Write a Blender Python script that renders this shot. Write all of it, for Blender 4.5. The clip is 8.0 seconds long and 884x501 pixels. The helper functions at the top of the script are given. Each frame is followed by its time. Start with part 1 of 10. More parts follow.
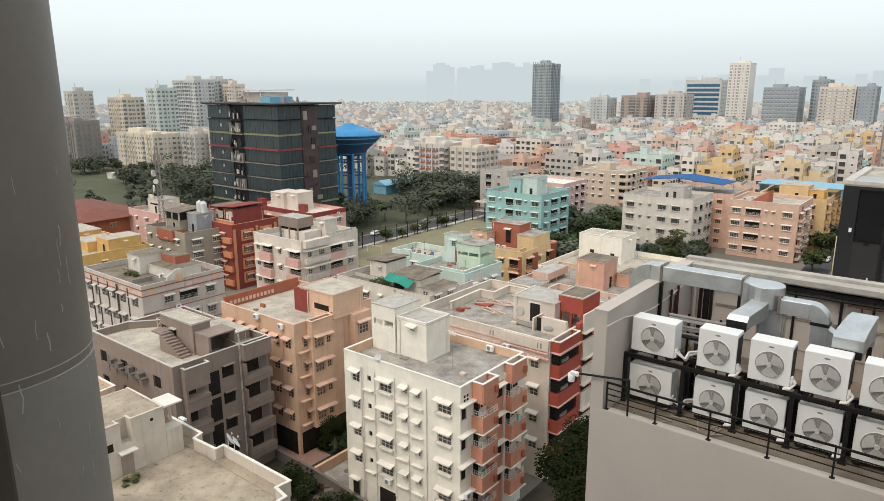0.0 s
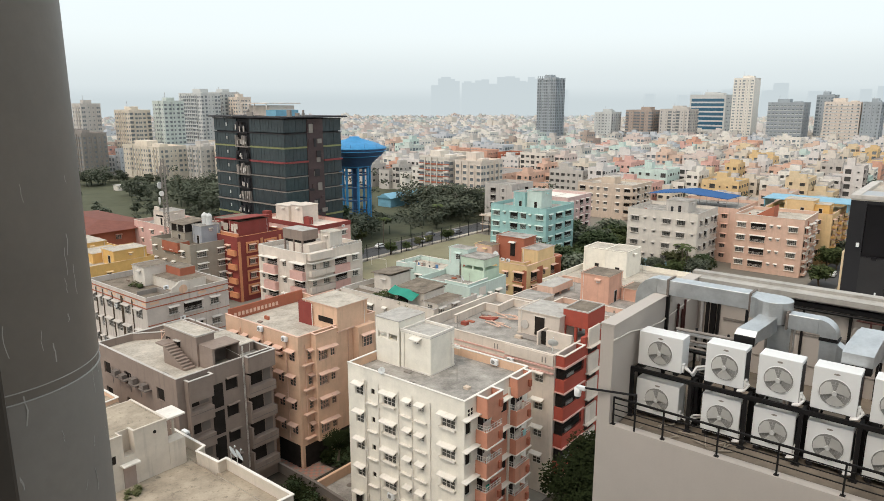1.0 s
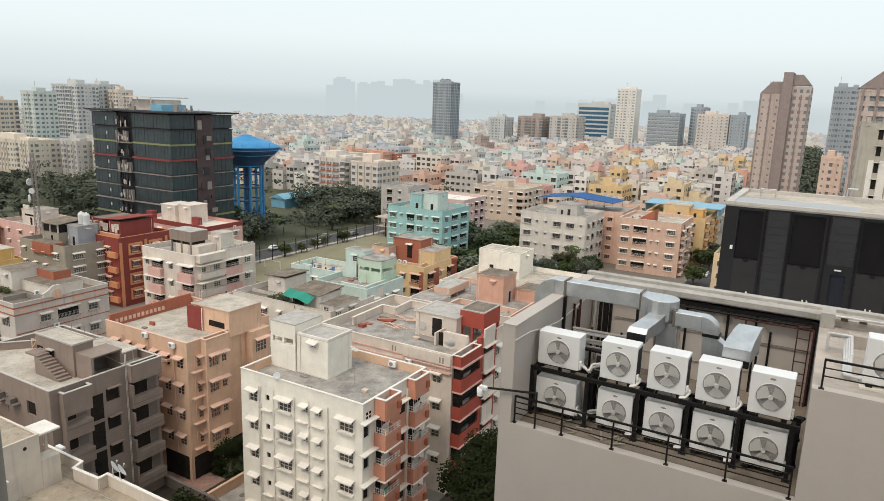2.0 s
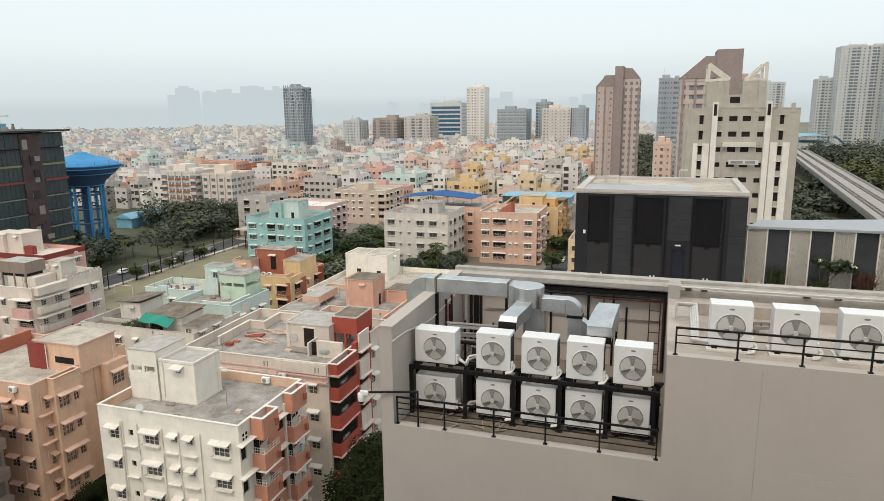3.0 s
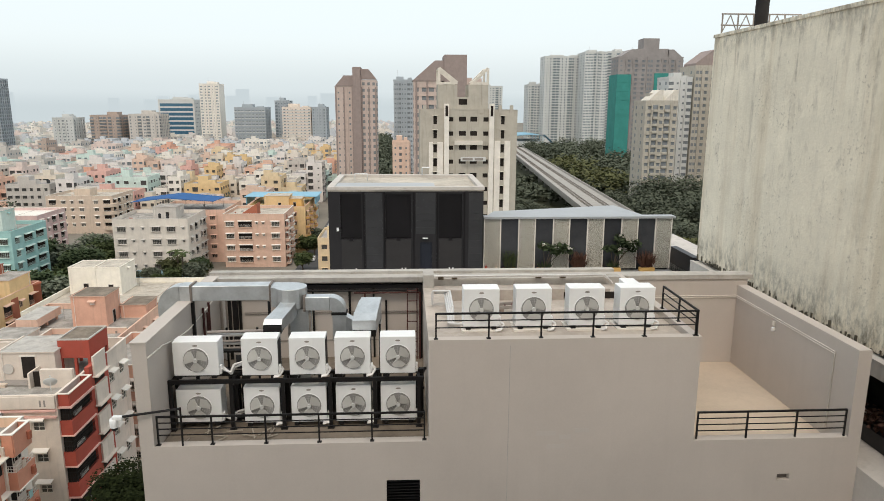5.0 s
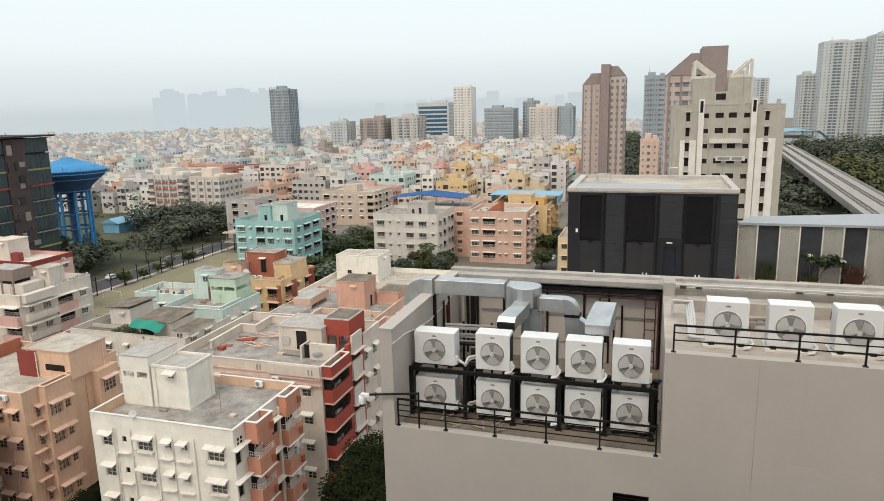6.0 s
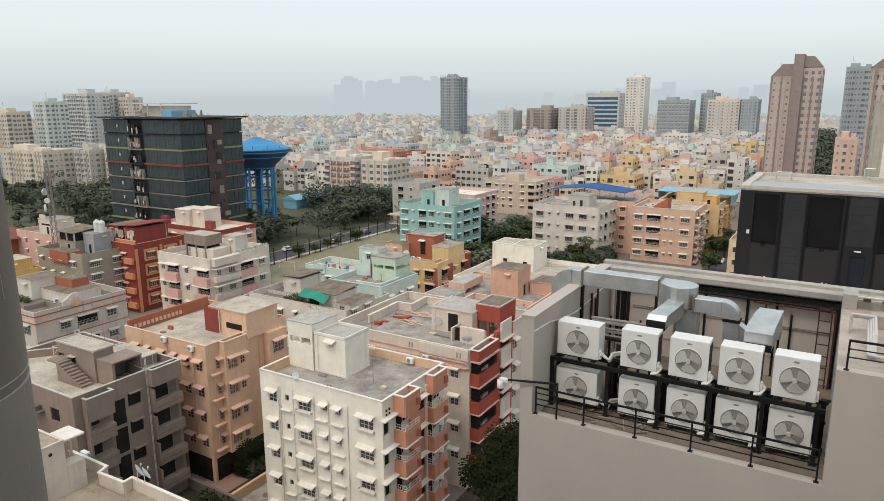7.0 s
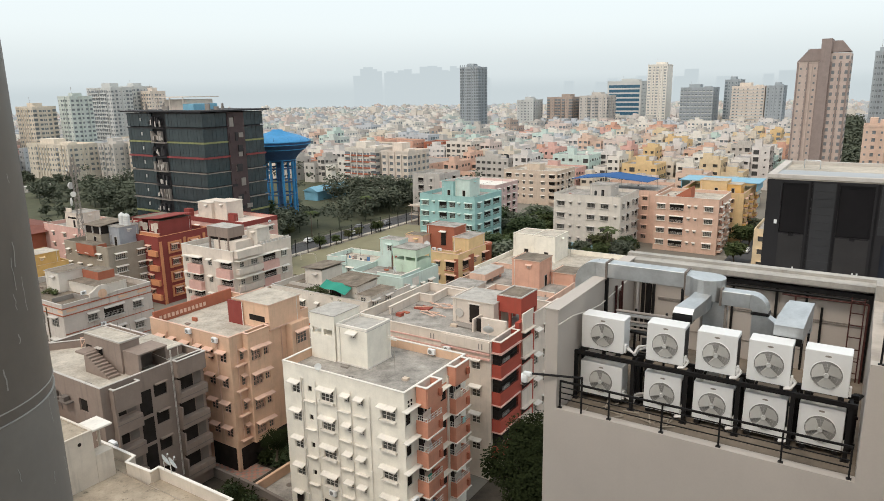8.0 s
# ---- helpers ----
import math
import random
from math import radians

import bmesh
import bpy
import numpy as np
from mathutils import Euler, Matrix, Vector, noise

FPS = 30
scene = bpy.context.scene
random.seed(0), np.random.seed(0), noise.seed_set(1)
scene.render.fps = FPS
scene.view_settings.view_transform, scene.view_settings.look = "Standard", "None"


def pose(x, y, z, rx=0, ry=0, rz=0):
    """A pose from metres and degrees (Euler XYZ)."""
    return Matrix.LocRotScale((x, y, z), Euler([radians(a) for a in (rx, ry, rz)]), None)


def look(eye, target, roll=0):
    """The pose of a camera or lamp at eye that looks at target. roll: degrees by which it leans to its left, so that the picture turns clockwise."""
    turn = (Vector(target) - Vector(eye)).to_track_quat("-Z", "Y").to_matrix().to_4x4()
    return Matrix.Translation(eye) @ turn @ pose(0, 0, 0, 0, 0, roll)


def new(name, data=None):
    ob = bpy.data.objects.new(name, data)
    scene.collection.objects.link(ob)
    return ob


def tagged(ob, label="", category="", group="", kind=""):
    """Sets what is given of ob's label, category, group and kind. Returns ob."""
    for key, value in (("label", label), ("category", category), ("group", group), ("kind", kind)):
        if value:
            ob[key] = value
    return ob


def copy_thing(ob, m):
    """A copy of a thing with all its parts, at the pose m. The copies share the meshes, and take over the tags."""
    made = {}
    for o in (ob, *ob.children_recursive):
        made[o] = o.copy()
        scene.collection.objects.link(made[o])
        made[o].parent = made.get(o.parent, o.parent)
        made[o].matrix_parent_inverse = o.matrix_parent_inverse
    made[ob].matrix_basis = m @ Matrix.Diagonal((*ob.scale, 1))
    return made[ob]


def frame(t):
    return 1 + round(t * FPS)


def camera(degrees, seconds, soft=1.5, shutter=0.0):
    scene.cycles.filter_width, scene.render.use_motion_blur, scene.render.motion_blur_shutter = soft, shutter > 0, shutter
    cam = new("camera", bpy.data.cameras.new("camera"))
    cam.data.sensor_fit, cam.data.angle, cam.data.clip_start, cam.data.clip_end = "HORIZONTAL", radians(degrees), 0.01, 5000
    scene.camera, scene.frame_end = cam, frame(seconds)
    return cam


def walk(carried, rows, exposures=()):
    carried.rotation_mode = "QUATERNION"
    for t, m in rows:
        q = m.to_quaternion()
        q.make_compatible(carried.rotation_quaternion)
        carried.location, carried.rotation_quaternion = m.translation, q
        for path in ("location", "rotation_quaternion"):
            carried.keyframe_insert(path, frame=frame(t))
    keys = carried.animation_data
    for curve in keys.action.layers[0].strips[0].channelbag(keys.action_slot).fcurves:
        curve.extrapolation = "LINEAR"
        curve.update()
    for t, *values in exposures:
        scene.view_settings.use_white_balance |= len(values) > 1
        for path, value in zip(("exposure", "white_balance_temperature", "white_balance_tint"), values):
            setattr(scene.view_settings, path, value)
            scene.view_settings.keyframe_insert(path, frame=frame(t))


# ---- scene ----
cam = camera(66.07, 8.0, soft=0.6)
PATH = [
    (0.0, pose(0.484, -0.221, 48.037, 76.453, 0.167, 0.090)),
    (0.5, pose(0.463, -0.159, 48.009, 76.738, 0.490, 1.945)),
    (1.0, pose(0.437, -0.160, 48.010, 77.564, -0.009, 0.495)),
    (1.2, pose(0.388, -0.145, 48.010, 77.425, -0.520, -1.045)),
    (2.3, pose(0.154, 0.001, 47.967, 78.130, -0.804, -11.023)),
    (2.5, pose(0.133, 0.026, 47.954, 78.257, 0.438, -13.112)),
    (3.0, pose(0.131, 0.026, 47.970, 78.194, 0.613, -20.124)),
    (3.5, pose(-0.092, -0.048, 47.995, 78.155, -0.028, -32.158)),
    (4.0, pose(-0.109, -0.024, 48.022, 78.263, -0.232, -41.536)),
    (4.2, pose(-0.133, -0.036, 48.016, 78.474, -0.641, -44.829)),
    (5.3, pose(-0.344, 0.057, 48.007, 77.650, 0.288, -36.285)),
    (5.5, pose(-0.296, 0.069, 48.017, 77.402, 0.776, -31.461)),
    (6.0, pose(-0.161, 0.013, 48.066, 78.160, 1.322, -21.215)),
    (6.5, pose(-0.061, 0.034, 48.054, 79.958, -0.052, -12.228)),
    (7.0, pose(0.123, -0.025, 47.919, 77.499, 0.245, -7.430)),
    (7.5, pose(0.070, 0.124, 47.942, 76.205, 1.189, -3.684)),
    (8.0, pose(0.079, 0.141, 47.964, 76.718, 0.919, -5.820)),
]
walk(cam, PATH, [(0.0, 0.44), (1.2, 0.44), (2.3, 0.36), (3.5, 0.36), (4.2, 0.43), (5.3, 0.42), (6.0, 0.39), (7.0, 0.26), (7.5, 0.25), (8.0, 0.40)])

# ---- world, sun and exposure ----
SUN_EL, SUN_AZ = 58.0, 225.0          # degrees; the hazy sun stands high behind the camera
world = bpy.data.worlds.new("overcast_sky")
scene.world = world
world.use_nodes = True
wn = world.node_tree.nodes
wn.clear()
w_out = wn.new("ShaderNodeOutputWorld")
w_add = wn.new("ShaderNodeAddShader")
w_sky = wn.new("ShaderNodeTexSky")
w_sky.sky_type = "NISHITA"
w_sky.sun_disc = False
w_sky.sun_elevation = radians(SUN_EL)
w_sky.sun_rotation = radians(SUN_AZ)
w_sky.dust_density = 6.0
w_bg = wn.new("ShaderNodeBackground")
w_bg.inputs["Strength"].default_value = 0.035
w_cloud = wn.new("ShaderNodeBackground")
w_cloud.inputs["Color"].default_value = (0.80, 0.87, 0.88, 1)
w_cloud.inputs["Strength"].default_value = 0.76
for a, b in ((w_sky.outputs[0], w_bg.inputs["Color"]), (w_bg.outputs[0], w_add.inputs[0]),
             (w_cloud.outputs[0], w_add.inputs[1]), (w_add.outputs[0], w_out.inputs["Surface"])):
    world.node_tree.links.new(a, b)
sun = new("sun", bpy.data.lights.new("sun", "SUN"))
sun.data.energy = 0.8
sun.data.angle = radians(14)
sun.data.color = (1.0, 0.88, 0.74)
sun.matrix_world = look((0, 0, 0), (-math.sin(radians(SUN_AZ)) * math.cos(radians(SUN_EL)), -math.cos(radians(SUN_AZ)) * math.cos(radians(SUN_EL)), -math.sin(radians(SUN_EL))))

# ---- helpers for building ----
CITY = pose(0, 0, 0, 0, 0, -38.36)     # the street grid: u along the fronts, v away from them


YARD = 4.6                             # the street level below the tower
SITE = [Matrix.Identity(4)]


def city_scale(k):
    """Sets the plan scale of what is placed next, about the window: 1 for the near block, 0.904 for the plan of the city beyond."""
    SITE[0] = Matrix.Translation((0, 0, 48)) @ Matrix.Scale(k, 4) @ Matrix.Translation((0, 0, -48))


FAR_PLAN = 1 - YARD / 48


def at(u, v, z=0.0, rz=0.0):
    return SITE[0] @ CITY @ pose(u, v, z, 0, 0, rz)


class Geo:
    """Collects faces for one mesh."""

    def __init__(self):
        self.v, self.f, self.m = [], [], []

    def face(self, pts, m=0):
        n = len(self.v)
        self.v.extend([tuple(p) for p in pts])
        self.f.append(tuple(range(n, n + len(pts))))
        self.m.append(m)

    def box(self, x0, y0, z0, x1, y1, z1, m=0, top=None, turn=None):
        p = [(x, y, z) for z in (z0, z1) for x, y in ((x0, y0), (x1, y0), (x1, y1), (x0, y1))]
        if turn is not None:
            p = [tuple(turn @ Vector(q)) for q in p]
        n = len(self.v)
        self.v.extend(p)
        for k, q in enumerate(((3, 2, 1, 0), (4, 5, 6, 7), (0, 1, 5, 4), (1, 2, 6, 5), (2, 3, 7, 6), (3, 0, 4, 7))):
            self.f.append(tuple(n + i for i in q))
            self.m.append(top if top is not None and k == 1 else m)

    def tube(self, p, q, r, n=8, m=0, r2=None, caps=True):
        p, q = Vector(p), Vector(q)
        a = (q - p).normalized()
        s = a.orthogonal().normalized()
        t = a.cross(s)
        r2 = r if r2 is None else r2
        k = len(self.v)
        for c, rad in ((p, r), (q, r2)):
            for i in range(n):
                w = 2 * math.pi * i / n
                self.v.append(tuple(c + rad * (math.cos(w) * s + math.sin(w) * t)))
        for i in range(n):
            j = (i + 1) % n
            self.f.append((k + i, k + j, k + n + j, k + n + i))
            self.m.append(m)
        if caps:
            self.f.append(tuple(k + i for i in reversed(range(n))))
            self.f.append(tuple(k + n + i for i in range(n)))
            self.m += [m, m]

    def path(self, pts, r, n=8, m=0):
        for a, b in zip(pts, pts[1:]):
            self.tube(a, b, r, n, m)

    def lathe(self, prof, n=32, m=0, cx=0.0, cy=0.0):
        """A turned form about the upright axis, from (radius, height) pairs."""
        k = len(self.v)
        for r, z in prof:
            for i in range(n):
                w = 2 * math.pi * i / n
                self.v.append((cx + r * math.cos(w), cy + r * math.sin(w), z))
        for a in range(len(prof) - 1):
            for i in range(n):
                j = (i + 1) % n
                self.f.append((k + a * n + i, k + a * n + j, k + (a + 1) * n + j, k + (a + 1) * n + i))
                self.m.append(m)

    def prism(self, pts, z0, z1, m=0, top=None):
        n = len(pts)
        self.face([(x, y, z1) for x, y in pts], m if top is None else top)
        self.face([(x, y, z0) for x, y in reversed(pts)], m)
        for i in range(n):
            (a, b), (c, d) = pts[i], pts[(i + 1) % n]
            self.face([(a, b, z0), (c, d, z0), (c, d, z1), (a, b, z1)], m)

    def mesh(self, name, mats, smooth=False):
        me = bpy.data.meshes.new(name)
        me.from_pydata(self.v, [], self.f)
        for mt in mats if isinstance(mats, (list, tuple)) else [mats]:
            me.materials.append(mt)
        me.polygons.foreach_set("material_index", self.m)
        if smooth:
            me.polygons.foreach_set("use_smooth", [True] * len(self.f))
        me.update()
        return me


def bevelled(geo, width, segments=2):
    """The same form with rounded edges, as a Geo."""
    bm = bmesh.new()
    vs = [bm.verts.new(p) for p in geo.v]
    for f, m in zip(geo.f, geo.m):
        bm.faces.new([vs[i] for i in f]).material_index = m
    bmesh.ops.remove_doubles(bm, verts=bm.verts, dist=1e-5)
    bmesh.ops.bevel(bm, geom=list(bm.edges), offset=width, segments=segments, affect="EDGES", profile=0.5)
    out = Geo()
    bm.verts.index_update()
    out.v = [tuple(v.co) for v in bm.verts]
    out.f = [tuple(v.index for v in f.verts) for f in bm.faces]
    out.m = [f.material_index for f in bm.faces]
    bm.free()
    return out


def thing(name, label, category, m, group="", kind=""):
    ob = new(name)
    ob.empty_display_size = 0.2
    ob.matrix_world = m
    return tagged(ob, label, category, group, kind)


def part(name, geo, mats, parent, label="", m=None, smooth=False, kind=""):
    me = geo if isinstance(geo, bpy.types.Mesh) else geo.mesh(name, mats, smooth)
    ob = new(name, me)
    ob.parent = parent
    if m is not None:
        ob.matrix_basis = m
    return tagged(ob, label, "", "", kind)


def solid(name, geo, mats, m, label, category, group="", kind="", smooth=False):
    me = geo if isinstance(geo, bpy.types.Mesh) else geo.mesh(name, mats, smooth)
    ob = new(name, me)
    ob.matrix_world = m
    return tagged(ob, label, category, group, kind)


# ---- materials ----
def material(name, rgb, rough=0.8, metal=0.0, spread=0.12, scale=0.6, fine=9.0, bump=0.15, streak=0.0, streak_rgb=(0.12, 0.11, 0.09), spec=0.3, vary=0.0, blotch=0.0, blotch_rgb=(0.2, 0.17, 0.12)):
    """A worn surface: a broad and a fine change of tone, rain streaks if asked for, fine relief, and a tone of its own for each object."""
    mt = bpy.data.materials.new(name)
    mt.use_nodes = True
    nt = mt.node_tree
    b = nt.nodes["Principled BSDF"]
    ln = nt.links.new
    geo = nt.nodes.new("ShaderNodeNewGeometry")
    n1 = nt.nodes.new("ShaderNodeTexNoise")
    n1.inputs["Scale"].default_value = scale
    n1.inputs["Detail"].default_value = 6
    n1.inputs["Roughness"].default_value = 0.65
    ln(geo.outputs["Position"], n1.inputs["Vector"])
    n2 = nt.nodes.new("ShaderNodeTexNoise")
    n2.inputs["Scale"].default_value = fine
    n2.inputs["Detail"].default_value = 3
    ln(geo.outputs["Position"], n2.inputs["Vector"])
    mix = nt.nodes.new("ShaderNodeMix")
    mix.data_type = "RGBA"
    lo = tuple(max(0.0, c * (1 - spread)) for c in rgb)
    hi = tuple(min(1.0, c * (1 + spread)) for c in rgb)
    mix.inputs[6].default_value, mix.inputs[7].default_value = (*lo, 1), (*hi, 1)
    add = nt.nodes.new("ShaderNodeMath")
    add.operation = "MULTIPLY_ADD"
    add.inputs[1].default_value = 0.35
    ln(n2.outputs["Fac"], add.inputs[0])
    sub = nt.nodes.new("ShaderNodeMath")
    sub.operation = "MULTIPLY_ADD"
    sub.inputs[1].default_value, sub.inputs[2].default_value = 1.5, -0.42
    ln(n1.outputs["Fac"], sub.inputs[0])
    ln(sub.outputs[0], add.inputs[2])
    ln(add.outputs[0], mix.inputs[0])
    col = mix.outputs[2]
    if streak:
        mp = nt.nodes.new("ShaderNodeMapping")
        mp.inputs["Scale"].default_value = (1.6, 1.6, 0.11)
        ln(geo.outputs["Position"], mp.inputs["Vector"])
        n3 = nt.nodes.new("ShaderNodeTexNoise")
        n3.inputs["Scale"].default_value = 1.3
        n3.inputs["Detail"].default_value = 5
        ln(mp.outputs[0], n3.inputs["Vector"])
        mr = nt.nodes.new("ShaderNodeMapRange")
        mr.inputs["From Min"].default_value, mr.inputs["From Max"].default_value = 0.56, 0.8
        mr.inputs["To Max"].default_value = streak
        ln(n3.outputs["Fac"], mr.inputs["Value"])
        m2 = nt.nodes.new("ShaderNodeMix")
        m2.data_type = "RGBA"
        m2.inputs[7].default_value = (*streak_rgb, 1)
        ln(mr.outputs[0], m2.inputs[0])
        ln(col, m2.inputs[6])
        col = m2.outputs[2]
    if blotch:
        mp2 = nt.nodes.new("ShaderNodeMapping")
        mp2.inputs["Scale"].default_value = (1.0, 1.0, 0.42)
        ln(geo.outputs["Position"], mp2.inputs["Vector"])
        n4 = nt.nodes.new("ShaderNodeTexNoise")
        n4.inputs["Scale"].default_value = 1.7
        n4.inputs["Detail"].default_value = 9
        n4.inputs["Roughness"].default_value = 0.72
        ln(mp2.outputs[0], n4.inputs["Vector"])
        mr2 = nt.nodes.new("ShaderNodeMapRange")
        mr2.inputs["From Min"].default_value, mr2.inputs["From Max"].default_value = 0.55, 0.70
        mr2.inputs["To Max"].default_value = blotch
        ln(n4.outputs["Fac"], mr2.inputs["Value"])
        m4 = nt.nodes.new("ShaderNodeMix")
        m4.data_type = "RGBA"
        m4.inputs[7].default_value = (*blotch_rgb, 1)
        ln(mr2.outputs[0], m4.inputs[0])
        ln(col, m4.inputs[6])
        col = m4.outputs[2]
    if vary:
        oi = nt.nodes.new("ShaderNodeObjectInfo")
        hs = nt.nodes.new("ShaderNodeHueSaturation")
        vr = nt.nodes.new("ShaderNodeMapRange")
        vr.inputs["To Min"].default_value, vr.inputs["To Max"].default_value = 1 - vary, 1 + vary
        ln(oi.outputs["Random"], vr.inputs["Value"])
        ln(vr.outputs[0], hs.inputs["Value"])
        ln(col, hs.inputs["Color"])
        col = hs.outputs["Color"]
    ln(col, b.inputs["Base Color"])
    b.inputs["Roughness"].default_value, b.inputs["Metallic"].default_value = rough, metal
    b.inputs["Specular IOR Level"].default_value = spec
    if bump:
        bp = nt.nodes.new("ShaderNodeBump")
        bp.inputs["Strength"].default_value, bp.inputs["Distance"].default_value = bump, 0.03
        ln(n2.outputs["Fac"], bp.inputs["Height"])
        ln(bp.outputs[0], b.inputs["Normal"])
    return mt


def paint(name, rgb, streak=0.45, **kw):
    g = sum(rgb) / 3
    strong = (max(rgb) - min(rgb)) / max(rgb) > 0.25
    rgb = tuple(min(0.9, max(0.02, 0.93 * (g + 1.18 * (c - g)) * k)) for c, k in zip(rgb, (1.015, 0.965, 0.985) if strong else (1.02, 0.985, 0.965)))
    return material(name, rgb, 0.8, streak=streak * 0.6, spread=0.16, spec=0.2, **kw)


M_GLASS = material("window_glass", (0.125, 0.118, 0.105), 0.16, spread=0.5, scale=0.9, bump=0, spec=0.5, vary=0.4)
M_GLASSB = material("blue_glass", (0.05, 0.13, 0.20), 0.1, spread=0.3, bump=0, spec=0.6)
# near-black stand-in for the shade inside openings; also on door leaves
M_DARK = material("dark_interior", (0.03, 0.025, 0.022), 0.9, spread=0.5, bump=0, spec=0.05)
M_WHITE = paint("white_wall_paint", (0.7, 0.665, 0.61), 0.3)
M_TRIMW = paint("white_trim_paint", (0.78, 0.76, 0.71), 0.3)
M_IVORY = paint("ivory_wall_paint", (0.85, 0.83, 0.755), 0.15)
M_PEACH = paint("peach_wall_paint", (0.71, 0.525, 0.385), 0.4)
M_PEACHL = paint("light_peach_paint", (0.7, 0.52, 0.415), 0.35)
M_SALMON = paint("salmon_paint", (0.62, 0.335, 0.24), 0.3)
M_DUSTP = paint("dusty_peach_paint", (0.655, 0.488, 0.388), 0.35)
M_MAUVE = paint("dusty_mauve_paint", (0.64, 0.51, 0.475), 0.35)
M_PINK = paint("pink_paint", (0.68, 0.47, 0.41), 0.3)
M_PINKW = paint("pinkish_white_paint", (0.71, 0.65, 0.585), 0.45)
M_SALMONL = paint("light_salmon_paint", (0.66, 0.43, 0.33), 0.35)
M_RED = paint("red_paint", (0.37, 0.105, 0.08), 0.3)
M_DRED = paint("dark_red_paint", (0.25, 0.075, 0.065), 0.3)
M_BRICK = paint("brick_red_paint", (0.37, 0.155, 0.105), 0.35)
M_ORANGE = paint("orange_paint", (0.62, 0.31, 0.18), 0.3)
M_YELLOW = paint("ochre_yellow_paint", (0.66, 0.45, 0.2), 0.35)
M_YELL = paint("light_yellow_paint", (0.7, 0.55, 0.33), 0.3)
M_TEAL = paint("teal_green_paint", (0.37, 0.57, 0.54), 0.4)
M_MINT = paint("mint_green_paint", (0.61, 0.72, 0.68), 0.35)
M_GREYW = paint("grey_white_paint", (0.55, 0.53, 0.50), 0.6)
M_BEIGE = paint("beige_paint", (0.62, 0.54, 0.44), 0.4)
M_GREYP = paint("grey_paint", (0.3, 0.28, 0.26), 0.5)
M_BLUEP = paint("blue_paint", (0.13, 0.24, 0.42), 0.3)
M_GREYN = paint("grey_beige_paint", (0.36, 0.33, 0.28), 0.5)
M_BLUEGREY = paint("blue_grey_paint", (0.38, 0.40, 0.43), 0.5)
M_MINTG = paint("grass_mint_paint", (0.56, 0.68, 0.57), 0.35)
M_CEMENT = paint("bare_cement", (0.288, 0.242, 0.205), 0.55)
M_NEARW = paint("dusty_white_paint", (0.62, 0.575, 0.51), 0.5)
M_CEMENTD = paint("dark_cement", (0.19, 0.17, 0.155), 0.5)
M_ROOF = material("weathered_roof_concrete", (0.31, 0.285, 0.255), 0.9, spread=0.75, scale=0.5, fine=5)
M_ROOFD = material("stained_brown_roof", (0.19, 0.155, 0.12), 0.95, spread=0.7, scale=0.6, fine=4)
M_ROOFL = material("pale_roof_screed", (0.45, 0.40, 0.335), 0.9, spread=0.5, scale=0.5, fine=4)
M_ROOFT = material("terracotta_roof_screed", (0.34, 0.19, 0.13), 0.9, spread=0.3)
M_STEEL = material("galvanised_duct", (0.56, 0.575, 0.58), 0.38, 0.8, spread=0.22, scale=2.5, fine=14, bump=0.04)
M_BLACK = material("black_steel_paint", (0.009, 0.008, 0.008), 0.55, 0.0, spread=0.3, bump=0.05)
M_ACW = material("white_enamel", (0.80, 0.80, 0.79), 0.38, spread=0.05, scale=1.5, bump=0.02, streak=0.12)
M_FAN = material("grey_fan_plastic", (0.50, 0.49, 0.465), 0.5, spread=0.15, bump=0)
M_FANB = material("grey_fan_well", (0.27, 0.262, 0.25), 0.7, spread=0.2, bump=0)
M_JAMB = material("dark_bronze_window_frame", (0.055, 0.046, 0.038), 0.6, spread=0.25, scale=2.0, fine=20, bump=0.05)
M_PIPE = material("foil_pipe_wrap", (0.66, 0.64, 0.62), 0.45, 0.3, spread=0.2, fine=30)
M_ACWALL = material("smooth_render_warm_grey", (0.51, 0.457, 0.412), 0.85, spread=0.09, scale=0.35, fine=20, bump=0.05, streak=0.10, streak_rgb=(0.3, 0.27, 0.24))
M_TERR = material("cream_terrace_floor", (0.521, 0.429, 0.336), 0.7, spread=0.15, scale=0.7)
M_STAINW = material("lime_wall_with_streaks", (0.79, 0.72, 0.585), 0.92, spread=0.17, scale=0.5, fine=6.0, bump=0.0, blotch=0.42, blotch_rgb=(0.36, 0.31, 0.23))


